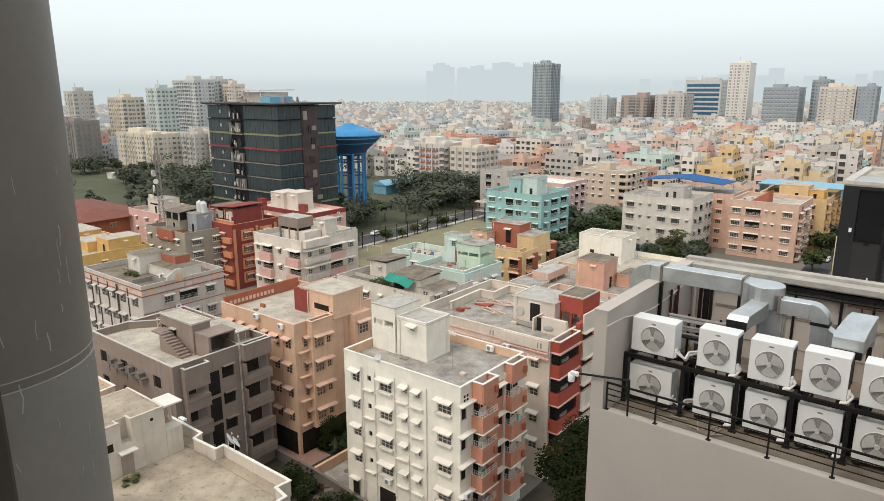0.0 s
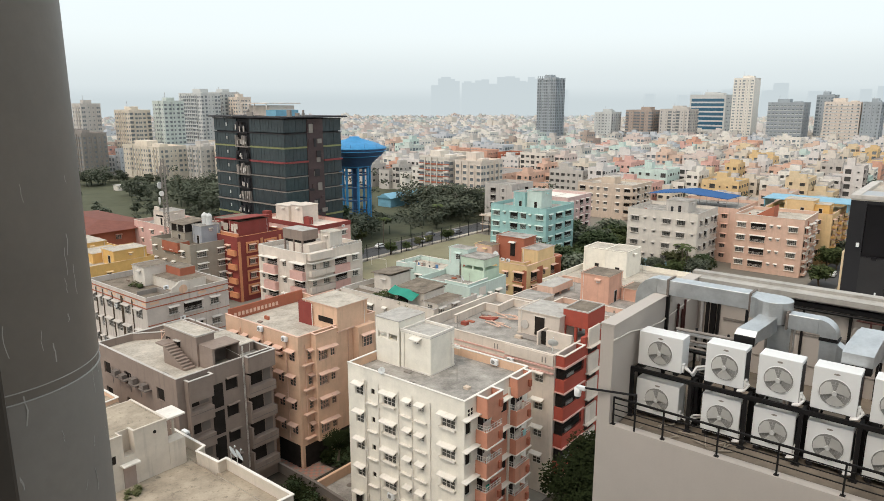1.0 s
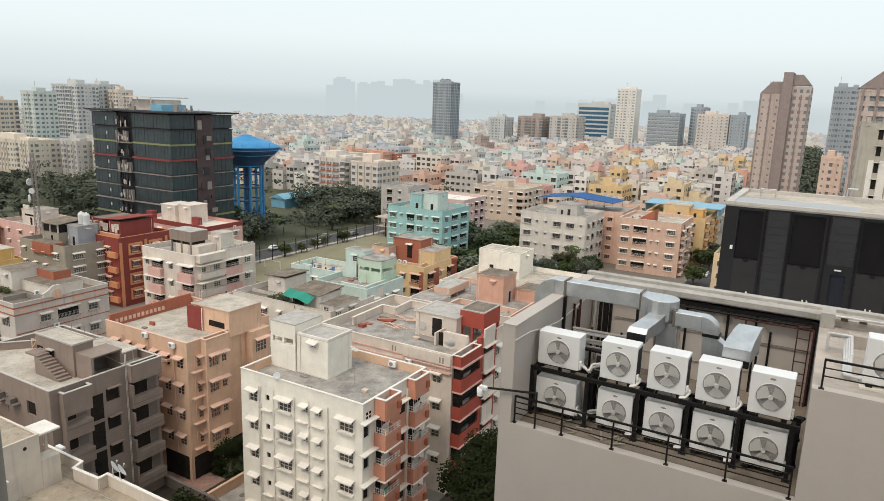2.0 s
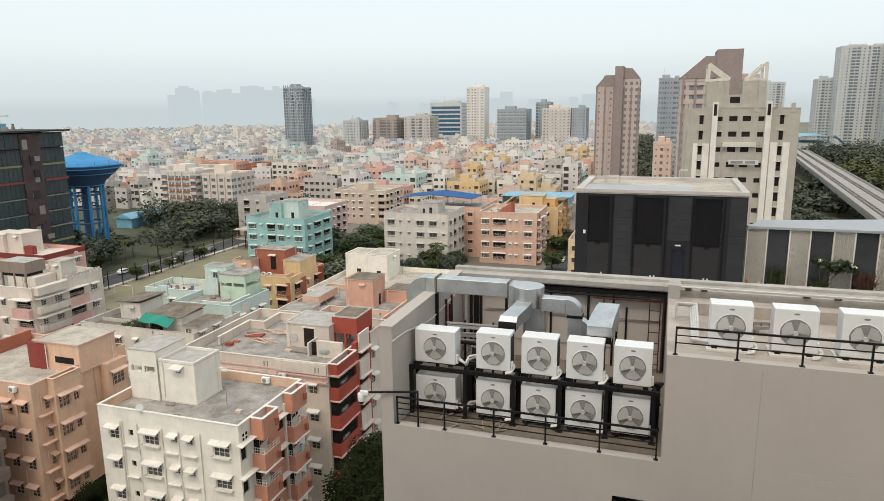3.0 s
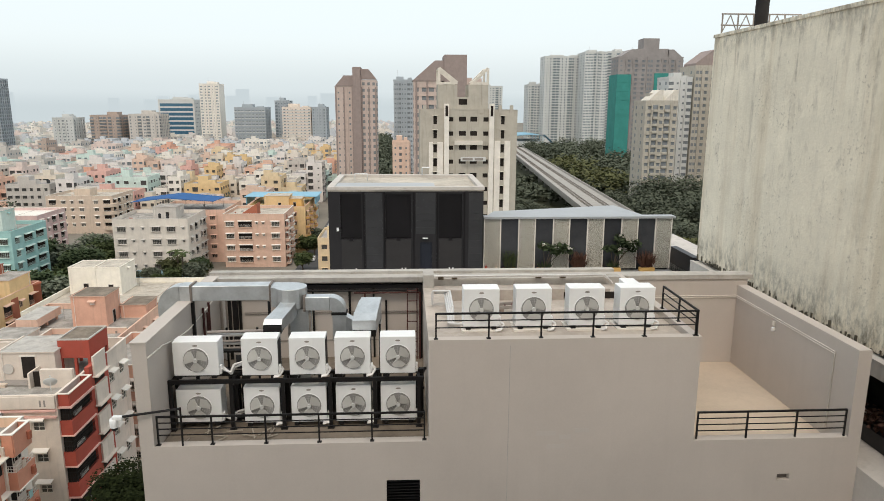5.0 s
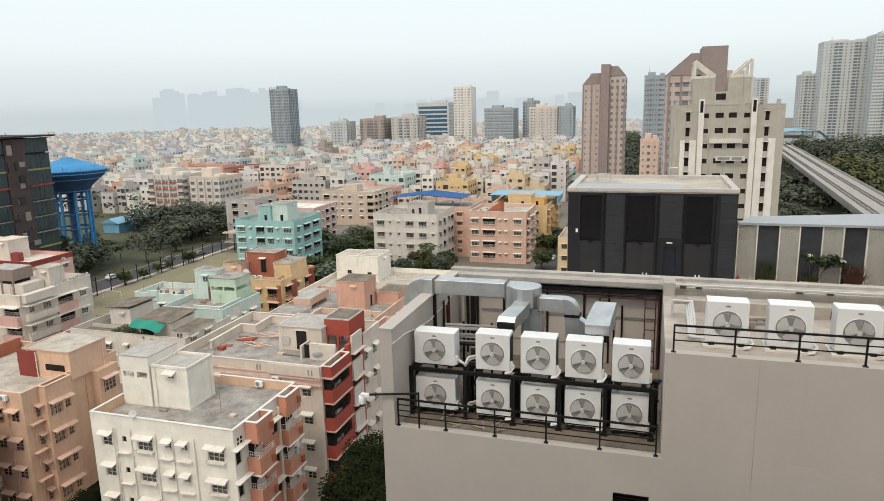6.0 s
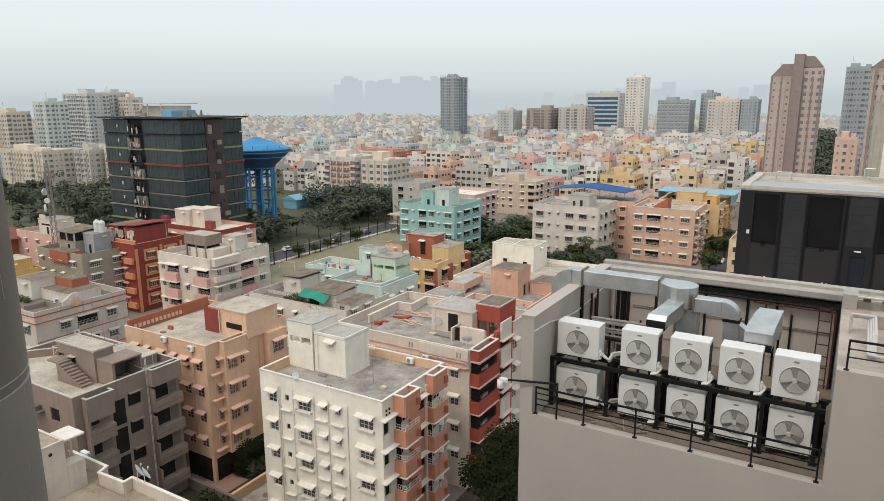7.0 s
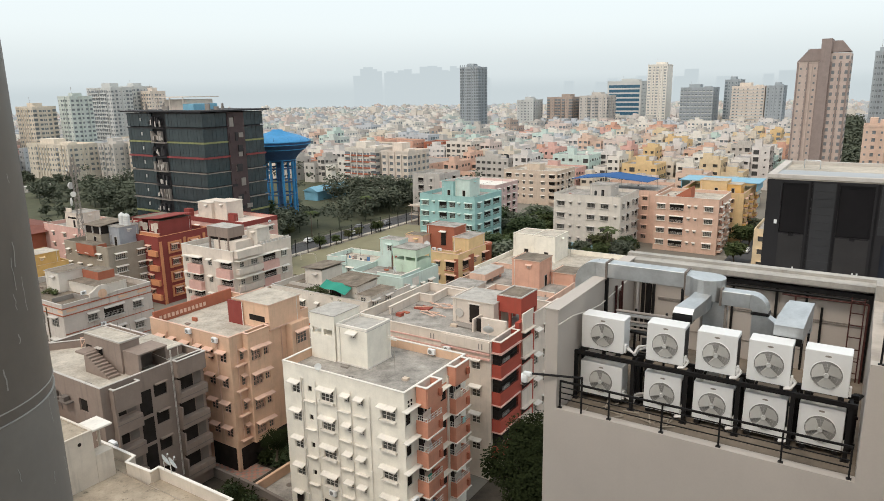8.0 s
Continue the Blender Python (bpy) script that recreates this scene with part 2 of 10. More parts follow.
def rain_stains(mt):
    """Long dark runs from the wall's top, mould at its foot, and pitted plaster."""
    nt = mt.node_tree
    ln, mk = nt.links.new, nt.nodes.new
    b = nt.nodes["Principled BSDF"]
    col = b.inputs["Base Color"].links[0].from_socket
    pos, sep = mk("ShaderNodeNewGeometry"), mk("ShaderNodeSeparateXYZ")
    ln(pos.outputs["Position"], sep.inputs[0])

    def noise_at(scale, size, detail, lo, hi, rough=0.6):
        mp, nz, mr = mk("ShaderNodeMapping"), mk("ShaderNodeTexNoise"), mk("ShaderNodeMapRange")
        mp.inputs["Scale"].default_value = scale
        nz.inputs["Scale"].default_value, nz.inputs["Detail"].default_value, nz.inputs["Roughness"].default_value = size, detail, rough
        mr.inputs["From Min"].default_value, mr.inputs["From Max"].default_value = lo, hi
        ln(pos.outputs["Position"], mp.inputs["Vector"])
        ln(mp.outputs[0], nz.inputs["Vector"])
        ln(nz.outputs["Fac"], mr.inputs["Value"])
        return nz, mr.outputs[0]

    def height(z0, z1):
        mr = mk("ShaderNodeMapRange")
        mr.inputs["From Min"].default_value, mr.inputs["From Max"].default_value = z0, z1
        ln(sep.outputs["Z"], mr.inputs["Value"])
        return mr.outputs[0]

    def times(*f):
        out = f[0]
        for x in f[1:]:
            m = mk("ShaderNodeMath")
            m.operation = "MULTIPLY"
            ln(out, m.inputs[0])
            if isinstance(x, float):
                m.inputs[1].default_value = x
            else:
                ln(x, m.inputs[1])
            out = m.outputs[0]
        return out

    def stain(fac, rgb):
        nonlocal col
        m = mk("ShaderNodeMix")
        m.data_type = "RGBA"
        m.inputs[7].default_value = (*rgb, 1)
        ln(fac, m.inputs[0])
        ln(col, m.inputs[6])
        col = m.outputs[2]

    _, broken = noise_at((1.0, 1.0, 0.6), 2.6, 6, 0.40, 0.62)
    _, runs = noise_at((1.0, 1.0, 0.06), 1.5, 6, 0.55, 0.68)
    _, thin = noise_at((1.0, 1.0, 0.05), 5.5, 4, 0.56, 0.68)
    _, warm = noise_at((1.0, 1.0, 0.06), 0.9, 4, 0.48, 0.70)
    _, foot = noise_at((1.0, 1.0, 0.5), 3.0, 8, 0.44, 0.62, 0.75)
    pits, pit_mask = noise_at((1.0, 1.0, 1.0), 7.0, 6, 0.56, 0.64, 0.7)
    _, patch = noise_at((1.0, 1.0, 0.8), 0.8, 3, 0.52, 0.62)
    stain(times(warm, 0.6), (0.52, 0.41, 0.27))
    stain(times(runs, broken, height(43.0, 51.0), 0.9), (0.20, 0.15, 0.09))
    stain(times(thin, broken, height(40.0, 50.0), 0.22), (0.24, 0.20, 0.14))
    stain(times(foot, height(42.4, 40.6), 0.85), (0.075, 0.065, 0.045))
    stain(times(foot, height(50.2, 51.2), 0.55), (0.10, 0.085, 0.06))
    stain(times(pit_mask, patch, 0.55), (0.27, 0.22, 0.16))
    ln(col, b.inputs["Base Color"])
    bp = mk("ShaderNodeBump")
    bp.inputs["Strength"].default_value, bp.inputs["Distance"].default_value = 0.5, 0.05
    ln(pits.outputs["Fac"], bp.inputs["Height"])
    ln(bp.outputs[0], b.inputs["Normal"])


rain_stains(M_STAINW)
M_BLACKC = material("black_cladding", (0.019, 0.018, 0.0195), 0.42, spread=0.25, scale=0.5, fine=14, bump=0.05)
M_BLACKD = material("dark_louvre_steel", (0.0075, 0.0065, 0.0075), 0.3, spread=0.4)
M_PEBBLE = material("pebble_relief_panel", (0.50, 0.475, 0.41), 0.85, spread=0.2, fine=6.0, bump=0.3)
nt = M_PEBBLE.node_tree                # rounded pebbles with recessed dark joints
pb_pos, pb_vor, pb_map, pb_mix, pb_bump = (nt.nodes.new(k) for k in ("ShaderNodeNewGeometry", "ShaderNodeTexVoronoi", "ShaderNodeMapRange", "ShaderNodeMix", "ShaderNodeBump"))
pb_vor.feature = "DISTANCE_TO_EDGE"
pb_vor.inputs["Scale"].default_value = 13.0
pb_map.inputs["From Min"].default_value, pb_map.inputs["From Max"].default_value = 0.03, 0.16
pb_mix.data_type = "RGBA"
pb_mix.inputs[6].default_value, pb_mix.inputs[7].default_value = (0.23, 0.215, 0.18, 1), (0.56, 0.53, 0.46, 1)
pb_bump.inputs["Strength"].default_value, pb_bump.inputs["Distance"].default_value = 0.8, 0.03
for a, b in ((pb_pos.outputs["Position"], pb_vor.inputs["Vector"]), (pb_vor.outputs["Distance"], pb_map.inputs["Value"]), (pb_map.outputs[0], pb_mix.inputs[0]),
             (pb_map.outputs[0], pb_bump.inputs["Height"]), (pb_mix.outputs[2], nt.nodes["Principled BSDF"].inputs["Base Color"]), (pb_bump.outputs[0], nt.nodes["Principled BSDF"].inputs["Normal"])):
    nt.links.new(a, b)
M_MOSS = material("black_moss", (0.09, 0.08, 0.06), 0.95, spread=0.5, fine=12)
M_ROOFC = material("stained_grey_concrete", (0.42, 0.395, 0.36), 0.92, spread=0.35, scale=0.9, fine=7, blotch=0.5)
M_ROOFP = material("dusty_peach_screed", (0.43, 0.375, 0.325), 0.92, spread=0.35, scale=0.8, fine=6, blotch=0.35)
M_ROOFS = material("sandy_dirty_screed", (0.35, 0.29, 0.22), 0.95, spread=0.5, scale=0.45, fine=5, blotch=0.95, blotch_rgb=(0.13, 0.11, 0.08))
M_ACPATCH = material("touched_up_render", (0.515, 0.47, 0.43), 0.85, spread=0.06, bump=0.05)
M_PLANK = material("dark_grey_cladding_plank", (0.034, 0.034, 0.036), 0.45, spread=0.2, scale=1.2, fine=16, bump=0.05, vary=0.05)
M_LOWP = material("dark_grey_satin_panel", (0.031, 0.029, 0.029), 0.38, spread=0.2, scale=0.8, fine=14, bump=0.03)
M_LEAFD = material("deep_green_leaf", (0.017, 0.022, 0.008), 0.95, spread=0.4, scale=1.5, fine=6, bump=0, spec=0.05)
M_DPIPE = material("dark_red_fire_pipe", (0.085, 0.03, 0.026), 0.6, spread=0.2)
M_SMOKED = material("smoked_grey_glass", (0.042, 0.043, 0.047), 0.16, spread=0.35, scale=0.8, bump=0, spec=0.5)
M_SHELLT = material("bare_grey_brown_concrete", (0.29, 0.265, 0.255), 0.9, spread=0.2, scale=0.15)
M_METROOF = material("grey_metal_roof", (0.40, 0.41, 0.42), 0.45, 0.3, spread=0.1)
M_BLUEROOF = material("blue_metal_roof", (0.025, 0.10, 0.27), 0.65, 0.0, spread=0.2, spec=0.1)
M_SKYROOF = material("pale_blue_metal_roof", (0.20, 0.42, 0.55), 0.45, 0.1, spread=0.15)
M_DGLASS = material("dark_green_curtain_glass", (0.038, 0.055, 0.061), 0.25, spread=0.35, scale=0.5, fine=2.0, bump=0, spec=0.6)
M_DFRAME = material("charred_frame", (0.036, 0.034, 0.036), 0.7, spread=0.4)
M_MAROON = material("maroon_black_panel", (0.075, 0.05, 0.05), 0.6, spread=0.4, scale=0.4)
M_YBAND = material("yellow_band", (0.24, 0.25, 0.11), 0.6, spread=0.3)
M_RBAND = material("red_band", (0.25, 0.055, 0.055), 0.6, spread=0.3)
M_NETG = material("green_safety_net", (0.05, 0.245, 0.215), 0.9, spread=0.2, scale=0.2)
M_NETB = material("bright_green_cloth", (0.035, 0.26, 0.19), 0.9, spread=0.2, scale=0.6)
M_BLUET = material("blue_tank_paint", (0.05, 0.26, 0.52), 0.5, spread=0.2, streak=0.3)
M_BLUED = material("dark_blue_tank_paint", (0.05, 0.10, 0.20), 0.6, spread=0.25)
M_DRIP = material("dried_whitewash", (0.36, 0.345, 0.32), 0.8, spread=0.3)
M_PILLAR = material("grey_metal_column", (0.175, 0.156, 0.136), 0.5, 0.3, spread=0.16, scale=1.2, fine=20, bump=0.03, streak=0.25, streak_rgb=(0.15, 0.15, 0.145))
M_GROUND = material("dusty_ground", (0.20, 0.18, 0.15), 0.95, spread=0.3, scale=0.05, fine=1.5)
M_ASPH = material("asphalt", (0.075, 0.075, 0.077), 0.9, spread=0.25, scale=0.2)
M_GRASS = material("dry_playing_field", (0.235, 0.215, 0.135), 0.95, spread=0.22, scale=0.12, fine=2.0)
M_GREENF = material("rough_green_ground", (0.085, 0.088, 0.052), 0.95, spread=0.35, scale=0.1, fine=1.0)
M_RAIL = material("rail_deck_concrete", (0.36, 0.34, 0.31), 0.9, spread=0.2)
M_TRACK = material("rusty_rail", (0.22, 0.19, 0.165), 0.6, 0.4, spread=0.3)
# leaf_grey_green is lifted to hold some haze of the far woods
M_LEAF = [material(n, c, 0.95, spread=0.35, scale=1.2, fine=6, bump=0, vary=0.3, spec=0.05) for n, c in
          (("leaf_green", (0.078, 0.098, 0.042)), ("leaf_dark", (0.052, 0.070, 0.036)), ("leaf_olive", (0.118, 0.122, 0.058)), ("leaf_grey_green", (0.108, 0.120, 0.086)))] + [M_LEAFD]
M_BARK = material("bark", (0.11, 0.085, 0.06), 0.95, spread=0.3, fine=12, bump=0.6)
M_TANKB = material("black_tank_plastic", (0.03, 0.03, 0.032), 0.5, spread=0.2)
M_RUST = material("rusty_red_scrap", (0.30, 0.075, 0.05), 0.8, spread=0.3)
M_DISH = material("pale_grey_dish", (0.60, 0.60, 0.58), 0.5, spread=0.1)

# ---- buildings: walls with openings, windows, balconies ----
FACES = {"front": 0, "right": 90, "back": 180, "left": -90}


def put_on(face, w, d):
    """Maps a run along a face, a height and a depth behind it to the house's own frame."""
    return {"front": lambda s, z, q: (s, q, z), "right": lambda s, z, q: (w - q, s, z),
            "back": lambda s, z, q: (w - s, d - q, z), "left": lambda s, z, q: (q, d - s, z)}[face]


def wall_with_holes(g, run, z0, z1, holes, put, m=0, reveal=0.22):
    xs = sorted({0.0, run, *[h[0] for h in holes], *[h[1] for h in holes]})
    zs = sorted({z0, z1, *[h[2] for h in holes], *[h[3] for h in holes]})
    for a, b in zip(xs, xs[1:]):
        lo = None
        for c, e in zip(zs, zs[1:]):
            x, z = (a + b) / 2, (c + e) / 2
            gap = any(h[0] < x < h[1] and h[2] < z < h[3] for h in holes)
            if gap:
                if lo is not None:
                    g.face([put(a, lo, 0), put(b, lo, 0), put(b, c, 0), put(a, c, 0)], m)
                    lo = None
            elif lo is None:
                lo = c
        if lo is not None:
            g.face([put(a, lo, 0), put(b, lo, 0), put(b, z1, 0), put(a, z1, 0)], m)
    for a, b, c, e in holes:
        r = reveal
        g.face([put(a, c, 0), put(a, c, r), put(a, e, r), put(a, e, 0)], m)
        g.face([put(b, c, 0), put(b, e, 0), put(b, e, r), put(b, c, r)], m)
        g.face([put(a, c, 0), put(b, c, 0), put(b, c, r), put(a, c, r)], m)
        g.face([put(a, e, 0), put(a, e, r), put(b, e, r), put(b, e, 0)], m)


CACHE = {}


def welded(geo):
    """The same faces with shared corners, as a Geo in one piece."""
    out, seen = Geo(), {}
    for f, m in zip(geo.f, geo.m):
        ids = []
        for i in f:
            k = tuple(round(c, 4) for c in geo.v[i])
            if k not in seen:
                seen[k] = len(out.v)
                out.v.append(geo.v[i])
            ids.append(seen[k])
        out.f.append(tuple(ids))
        out.m.append(m)
    return out


def window_frame_mesh(w, h, mat):
    """A window frame with its mullions and bars."""
    key = ("wf", w, h, mat.name)
    if key not in CACHE:
        g = Geo()
        t = 0.07
        n = max(2, round(w / 0.5))
        xs = [t + (w - 2 * t) * i / n for i in range(n + 1)]
        zs = [t + (h - 2 * t) * i / 3 for i in range(4)]
        holes = [(a + 0.02, b - 0.02, c + 0.015, d - 0.015) for a, b in zip(xs, xs[1:]) for c, d in zip(zs, zs[1:])]
        wall_with_holes(g, w, 0, h, holes, lambda s, z, q: (s - w / 2, 0.06 + q, z), 0, 0.06)
        CACHE[key] = welded(g).mesh("window", mat)
    return CACHE[key]


def pane_mesh(w, h, mat):
    key = ("pane", w, h, mat.name)
    if key not in CACHE:
        g = Geo()
        g.box(-w / 2, 0.17, 0, w / 2, 0.21, h)
        CACHE[key] = g.mesh("pane", mat)
    return CACHE[key]


def shade_mesh(w, mat, deep=0.55):
    key = ("shade", w, mat.name, deep)
    if key not in CACHE:
        g = Geo()
        x = w / 2 + 0.18
        a = [(-x, 0, 0.10), (x, 0, 0.10), (x, -deep, -0.06), (-x, -deep, -0.06)]
        b = [(p[0], p[1], p[2] + 0.07) for p in a]
        g.face(b[::-1])
        g.face(a)
        for i in range(4):
            j = (i + 1) % 4
            g.face([a[i], b[i], b[j], a[j]])
        g.box(-x, -deep - 0.03, -0.12, x, -deep, 0.02)
        CACHE[key] = g.mesh("sunshade", mat)
    return CACHE[key]


def sill_mesh(w, mat):
    key = ("sill", w, mat.name)
    if key not in CACHE:
        g = Geo()
        g.box(-w / 2 - 0.12, -0.3, -0.09, w / 2 + 0.12, 0, 0)
        g.box(-w / 2 - 0.12, -0.3, 0, -w / 2 - 0.07, -0.02, 0.12)
        g.box(w / 2 + 0.07, -0.3, 0, w / 2 + 0.12, -0.02, 0.12)
        CACHE[key] = g.mesh("sill", mat)
    return CACHE[key]


def balcony_mesh(w, deep, high, mat, trim, rounded):
    key = ("balc", w, deep, high, mat.name, trim.name, rounded)
    if key not in CACHE:
        g = Geo()
        if rounded == 2:
            pts = [(-w / 2, 0.0), (-w / 2, -0.4 * deep), (-w / 2 + 0.75, -deep), (w / 2 - 0.35, -deep), (w / 2, -0.7 * deep), (w / 2, 0.0)]
        elif rounded:
            pts = [(-w / 2, 0.0)]
            for i in range(7):
                a = math.pi * i / 12
                pts.append((-w / 2 + 0.6 - 0.6 * math.cos(a), -deep + 0.6 - 0.6 * math.sin(a)))
            pts += [(-x, y) for x, y in reversed(pts[1:])] + [(w / 2, 0.0)]
        else:
            pts = [(-w / 2, 0.0), (-w / 2, -deep), (w / 2, -deep), (w / 2, 0.0)]
        g.prism([(x, y) for x, y in pts], -0.35 if rounded == 2 else -0.15, 0.0, 0)
        for (a, b), (c, d) in zip(pts, pts[1:]):
            k = 0.9
            g.face([(a, b, 0), (c, d, 0), (c, d, high), (a, b, high)], 0)
            g.face([(c * k, d * k, 0), (a * k, b * k, 0), (a * k, b * k, high), (c * k, d * k, high)], 0)
            g.face([(a * 1.02, b * 1.02, high), (c * 1.02, d * 1.02, high), (c * 0.88, d * 0.88, high), (a * 0.88, b * 0.88, high)], 1)
            g.face([(a * 1.02, b * 1.02, high - 0.08), (c * 1.02, d * 1.02, high - 0.08), (c * 1.02, d * 1.02, high), (a * 1.02, b * 1.02, high)], 1)
        CACHE[key] = g.mesh("balcony", [mat, trim])
    return CACHE[key]


def grille_mesh(w, high, mat):
    key = ("grille", w, high, mat.name)
    if key not in CACHE:
        g = Geo()
        n = max(4, int(w / 0.22))
        for i in range(n + 1):
            x = -w / 2 + w * i / n
            g.box(x - 0.015, -0.015, 0, x + 0.015, 0.015, high)
        for z in (0.05, high / 2, high - 0.03):
            g.box(-w / 2, -0.02, z, w / 2, 0.02, z + 0.03)
        CACHE[key] = g.mesh("grille", mat)
    return CACHE[key]


KIND = {"W": (1.7, 1.35, 0.95), "w": (1.15, 1.3, 0.95), "s": (0.7, 0.75, 1.55), "L": (2.6, 1.4, 0.9), "t": (0.9, 1.9, 0.35),
        "B": (2.2, 2.15, 0.05), "b": (1.7, 2.15, 0.05), "V": (2.6, 2.1, 0.4), "o": (1.5, 1.4, 0.9), "v": (3.4, 1.7, 0.75), "D": (1.1, 2.2, 0.05)}


def storeys(house, g, w, d, face, columns, tops, fh, wall_m, trim, accent, near, shade=True, glass=None, z0=0.0, z1=None, skip=()):
    """One face: its wall with the openings of every storey, and the windows, shades and balconies in them."""
    run = w if face in ("front", "back") else d
    put = put_on(face, w, d)
    turn = FACES[face]
    holes, fit = [], []
    for k, zb in enumerate(tops):
        for i, (s, kind) in enumerate(columns):
            if (k, i) in skip:
                continue
            ww, hh, sill = KIND[kind]
            if zb + sill + hh > z1 - 0.05 or s - ww / 2 < 0.1 or s + ww / 2 > run - 0.1:
                continue
            holes.append((s - ww / 2, s + ww / 2, zb + sill, zb + sill + hh))
            fit.append((s, kind, zb, ww, hh, sill))
    wall_with_holes(g, run, z0, z1, holes, put)
    for s, kind, zb, ww, hh, sill in fit:
        m = pose(*put(s, zb + sill, 0), 0, 0, turn)
        gl = glass or M_GLASS
        if kind in "WwsLtPA":
            win = part("window", window_frame_mesh(ww, hh, trim), None, house, m=m)
            if near:
                part("pane", pane_mesh(ww, hh, gl), None, win)
                if kind in "WLP":
                    part("sill", sill_mesh(ww, trim), None, win)
            else:
                part("pane", pane_mesh(ww, hh, gl), None, win)
            if shade:
                part("sunshade", shade_mesh(ww, trim, 0.6 if near else 0.45), None, win, m=pose(0, 0, hh + 0.05))
        else:
            # a near-black sheet takes the place of the unlit room
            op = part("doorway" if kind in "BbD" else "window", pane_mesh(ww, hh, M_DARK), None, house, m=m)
            if kind in "Bb":
                bw = ww + 0.9
                bal = part("balcony", balcony_mesh(bw, 1.15, 0.62, accent, trim, kind == "b"), None, house, m=pose(*put(s, zb, 0), 0, 0, turn))
                part("grille", grille_mesh(bw - 0.35, 0.5, trim), None, bal, m=pose(0, -1.02, 0.62))
                if shade:
                    part("sunshade", shade_mesh(bw - 0.2, trim, 0.8), None, op, m=pose(0, 0, hh + 0.1))
            elif kind in "vVZ":
                part("ledge", sill_mesh(ww, accent), None, op)
                part("grille", grille_mesh(ww - 0.06, 0.8, trim), None, op, m=pose(0, 0.06, 0))
                if shade:
                    part("sunshade", shade_mesh(ww - 0.2, trim, 0.5), None, op, m=pose(0, 0, hh + 0.05))
            elif kind == "o":
                if shade:
                    part("sunshade", shade_mesh(ww, trim, 0.35), None, op, m=pose(0, 0, hh + 0.05))


def ring(x0, y0, x1, y1, z0, z1, t):
    """A closed upstand round a rectangle, in one piece."""
    g = Geo()
    out = [(x0, y0), (x1, y0), (x1, y1), (x0, y1)]
    inn = [(x0 + t, y0 + t), (x1 - t, y0 + t), (x1 - t, y1 - t), (x0 + t, y1 - t)]
    g.v = [(x, y, z) for z in (z0, z1) for x, y in out] + [(x, y, z) for z in (z0, z1) for x, y in inn]
    for i in range(4):
        j = (i + 1) % 4
        g.f += [(i, j, 4 + j, 4 + i), (8 + j, 8 + i, 12 + i, 12 + j), (4 + i, 4 + j, 12 + j, 12 + i), (j, i, 8 + i, 8 + j)]
        g.m += [0] * 4
    return g


def rear_face(house, g, w, d, face, columns, tops, wall, z1):
    """A side that no street sees: its wall with recessed openings, and their panes as one part."""
    put = put_on(face, w, d)
    gw, holes = Geo(), []
    for zb in tops:
        for s, kind in columns:
            ww, hh, sill = KIND[kind]
            if zb + sill + hh < z1 - 0.05:
                holes.append((s - ww / 2, s + ww / 2, zb + sill, zb + sill + hh))
                a, b = put(s - ww / 2, 0, 0.17), put(s + ww / 2, 0, 0.24)
                gw.box(min(a[0], b[0]), min(a[1], b[1]), zb + sill, max(a[0], b[0]), max(a[1], b[1]), zb + sill + hh)
    wall_with_holes(g, w if face == "back" else d, 0.0, z1, holes, put)
    part("wall", g, wall, house)
    part("rear_glazing", gw, M_GLASS, house, kind="stuff")


def roof_of(house, w, d, zr, top, wall, cap, floor, thick=0.16, over=0.05):
    g = Geo()
    g.box(thick, thick, zr - 0.25, w - thick, d - thick, zr, 0)
    part("roof", g, floor, house)
    part("parapet", ring(0, 0, w, d, zr - 0.3, top - 0.07, thick), wall, house)
    part("coping", ring(-over, -over, w + over, d + over, top - 0.07, top, thick + 2 * over), cap, house)


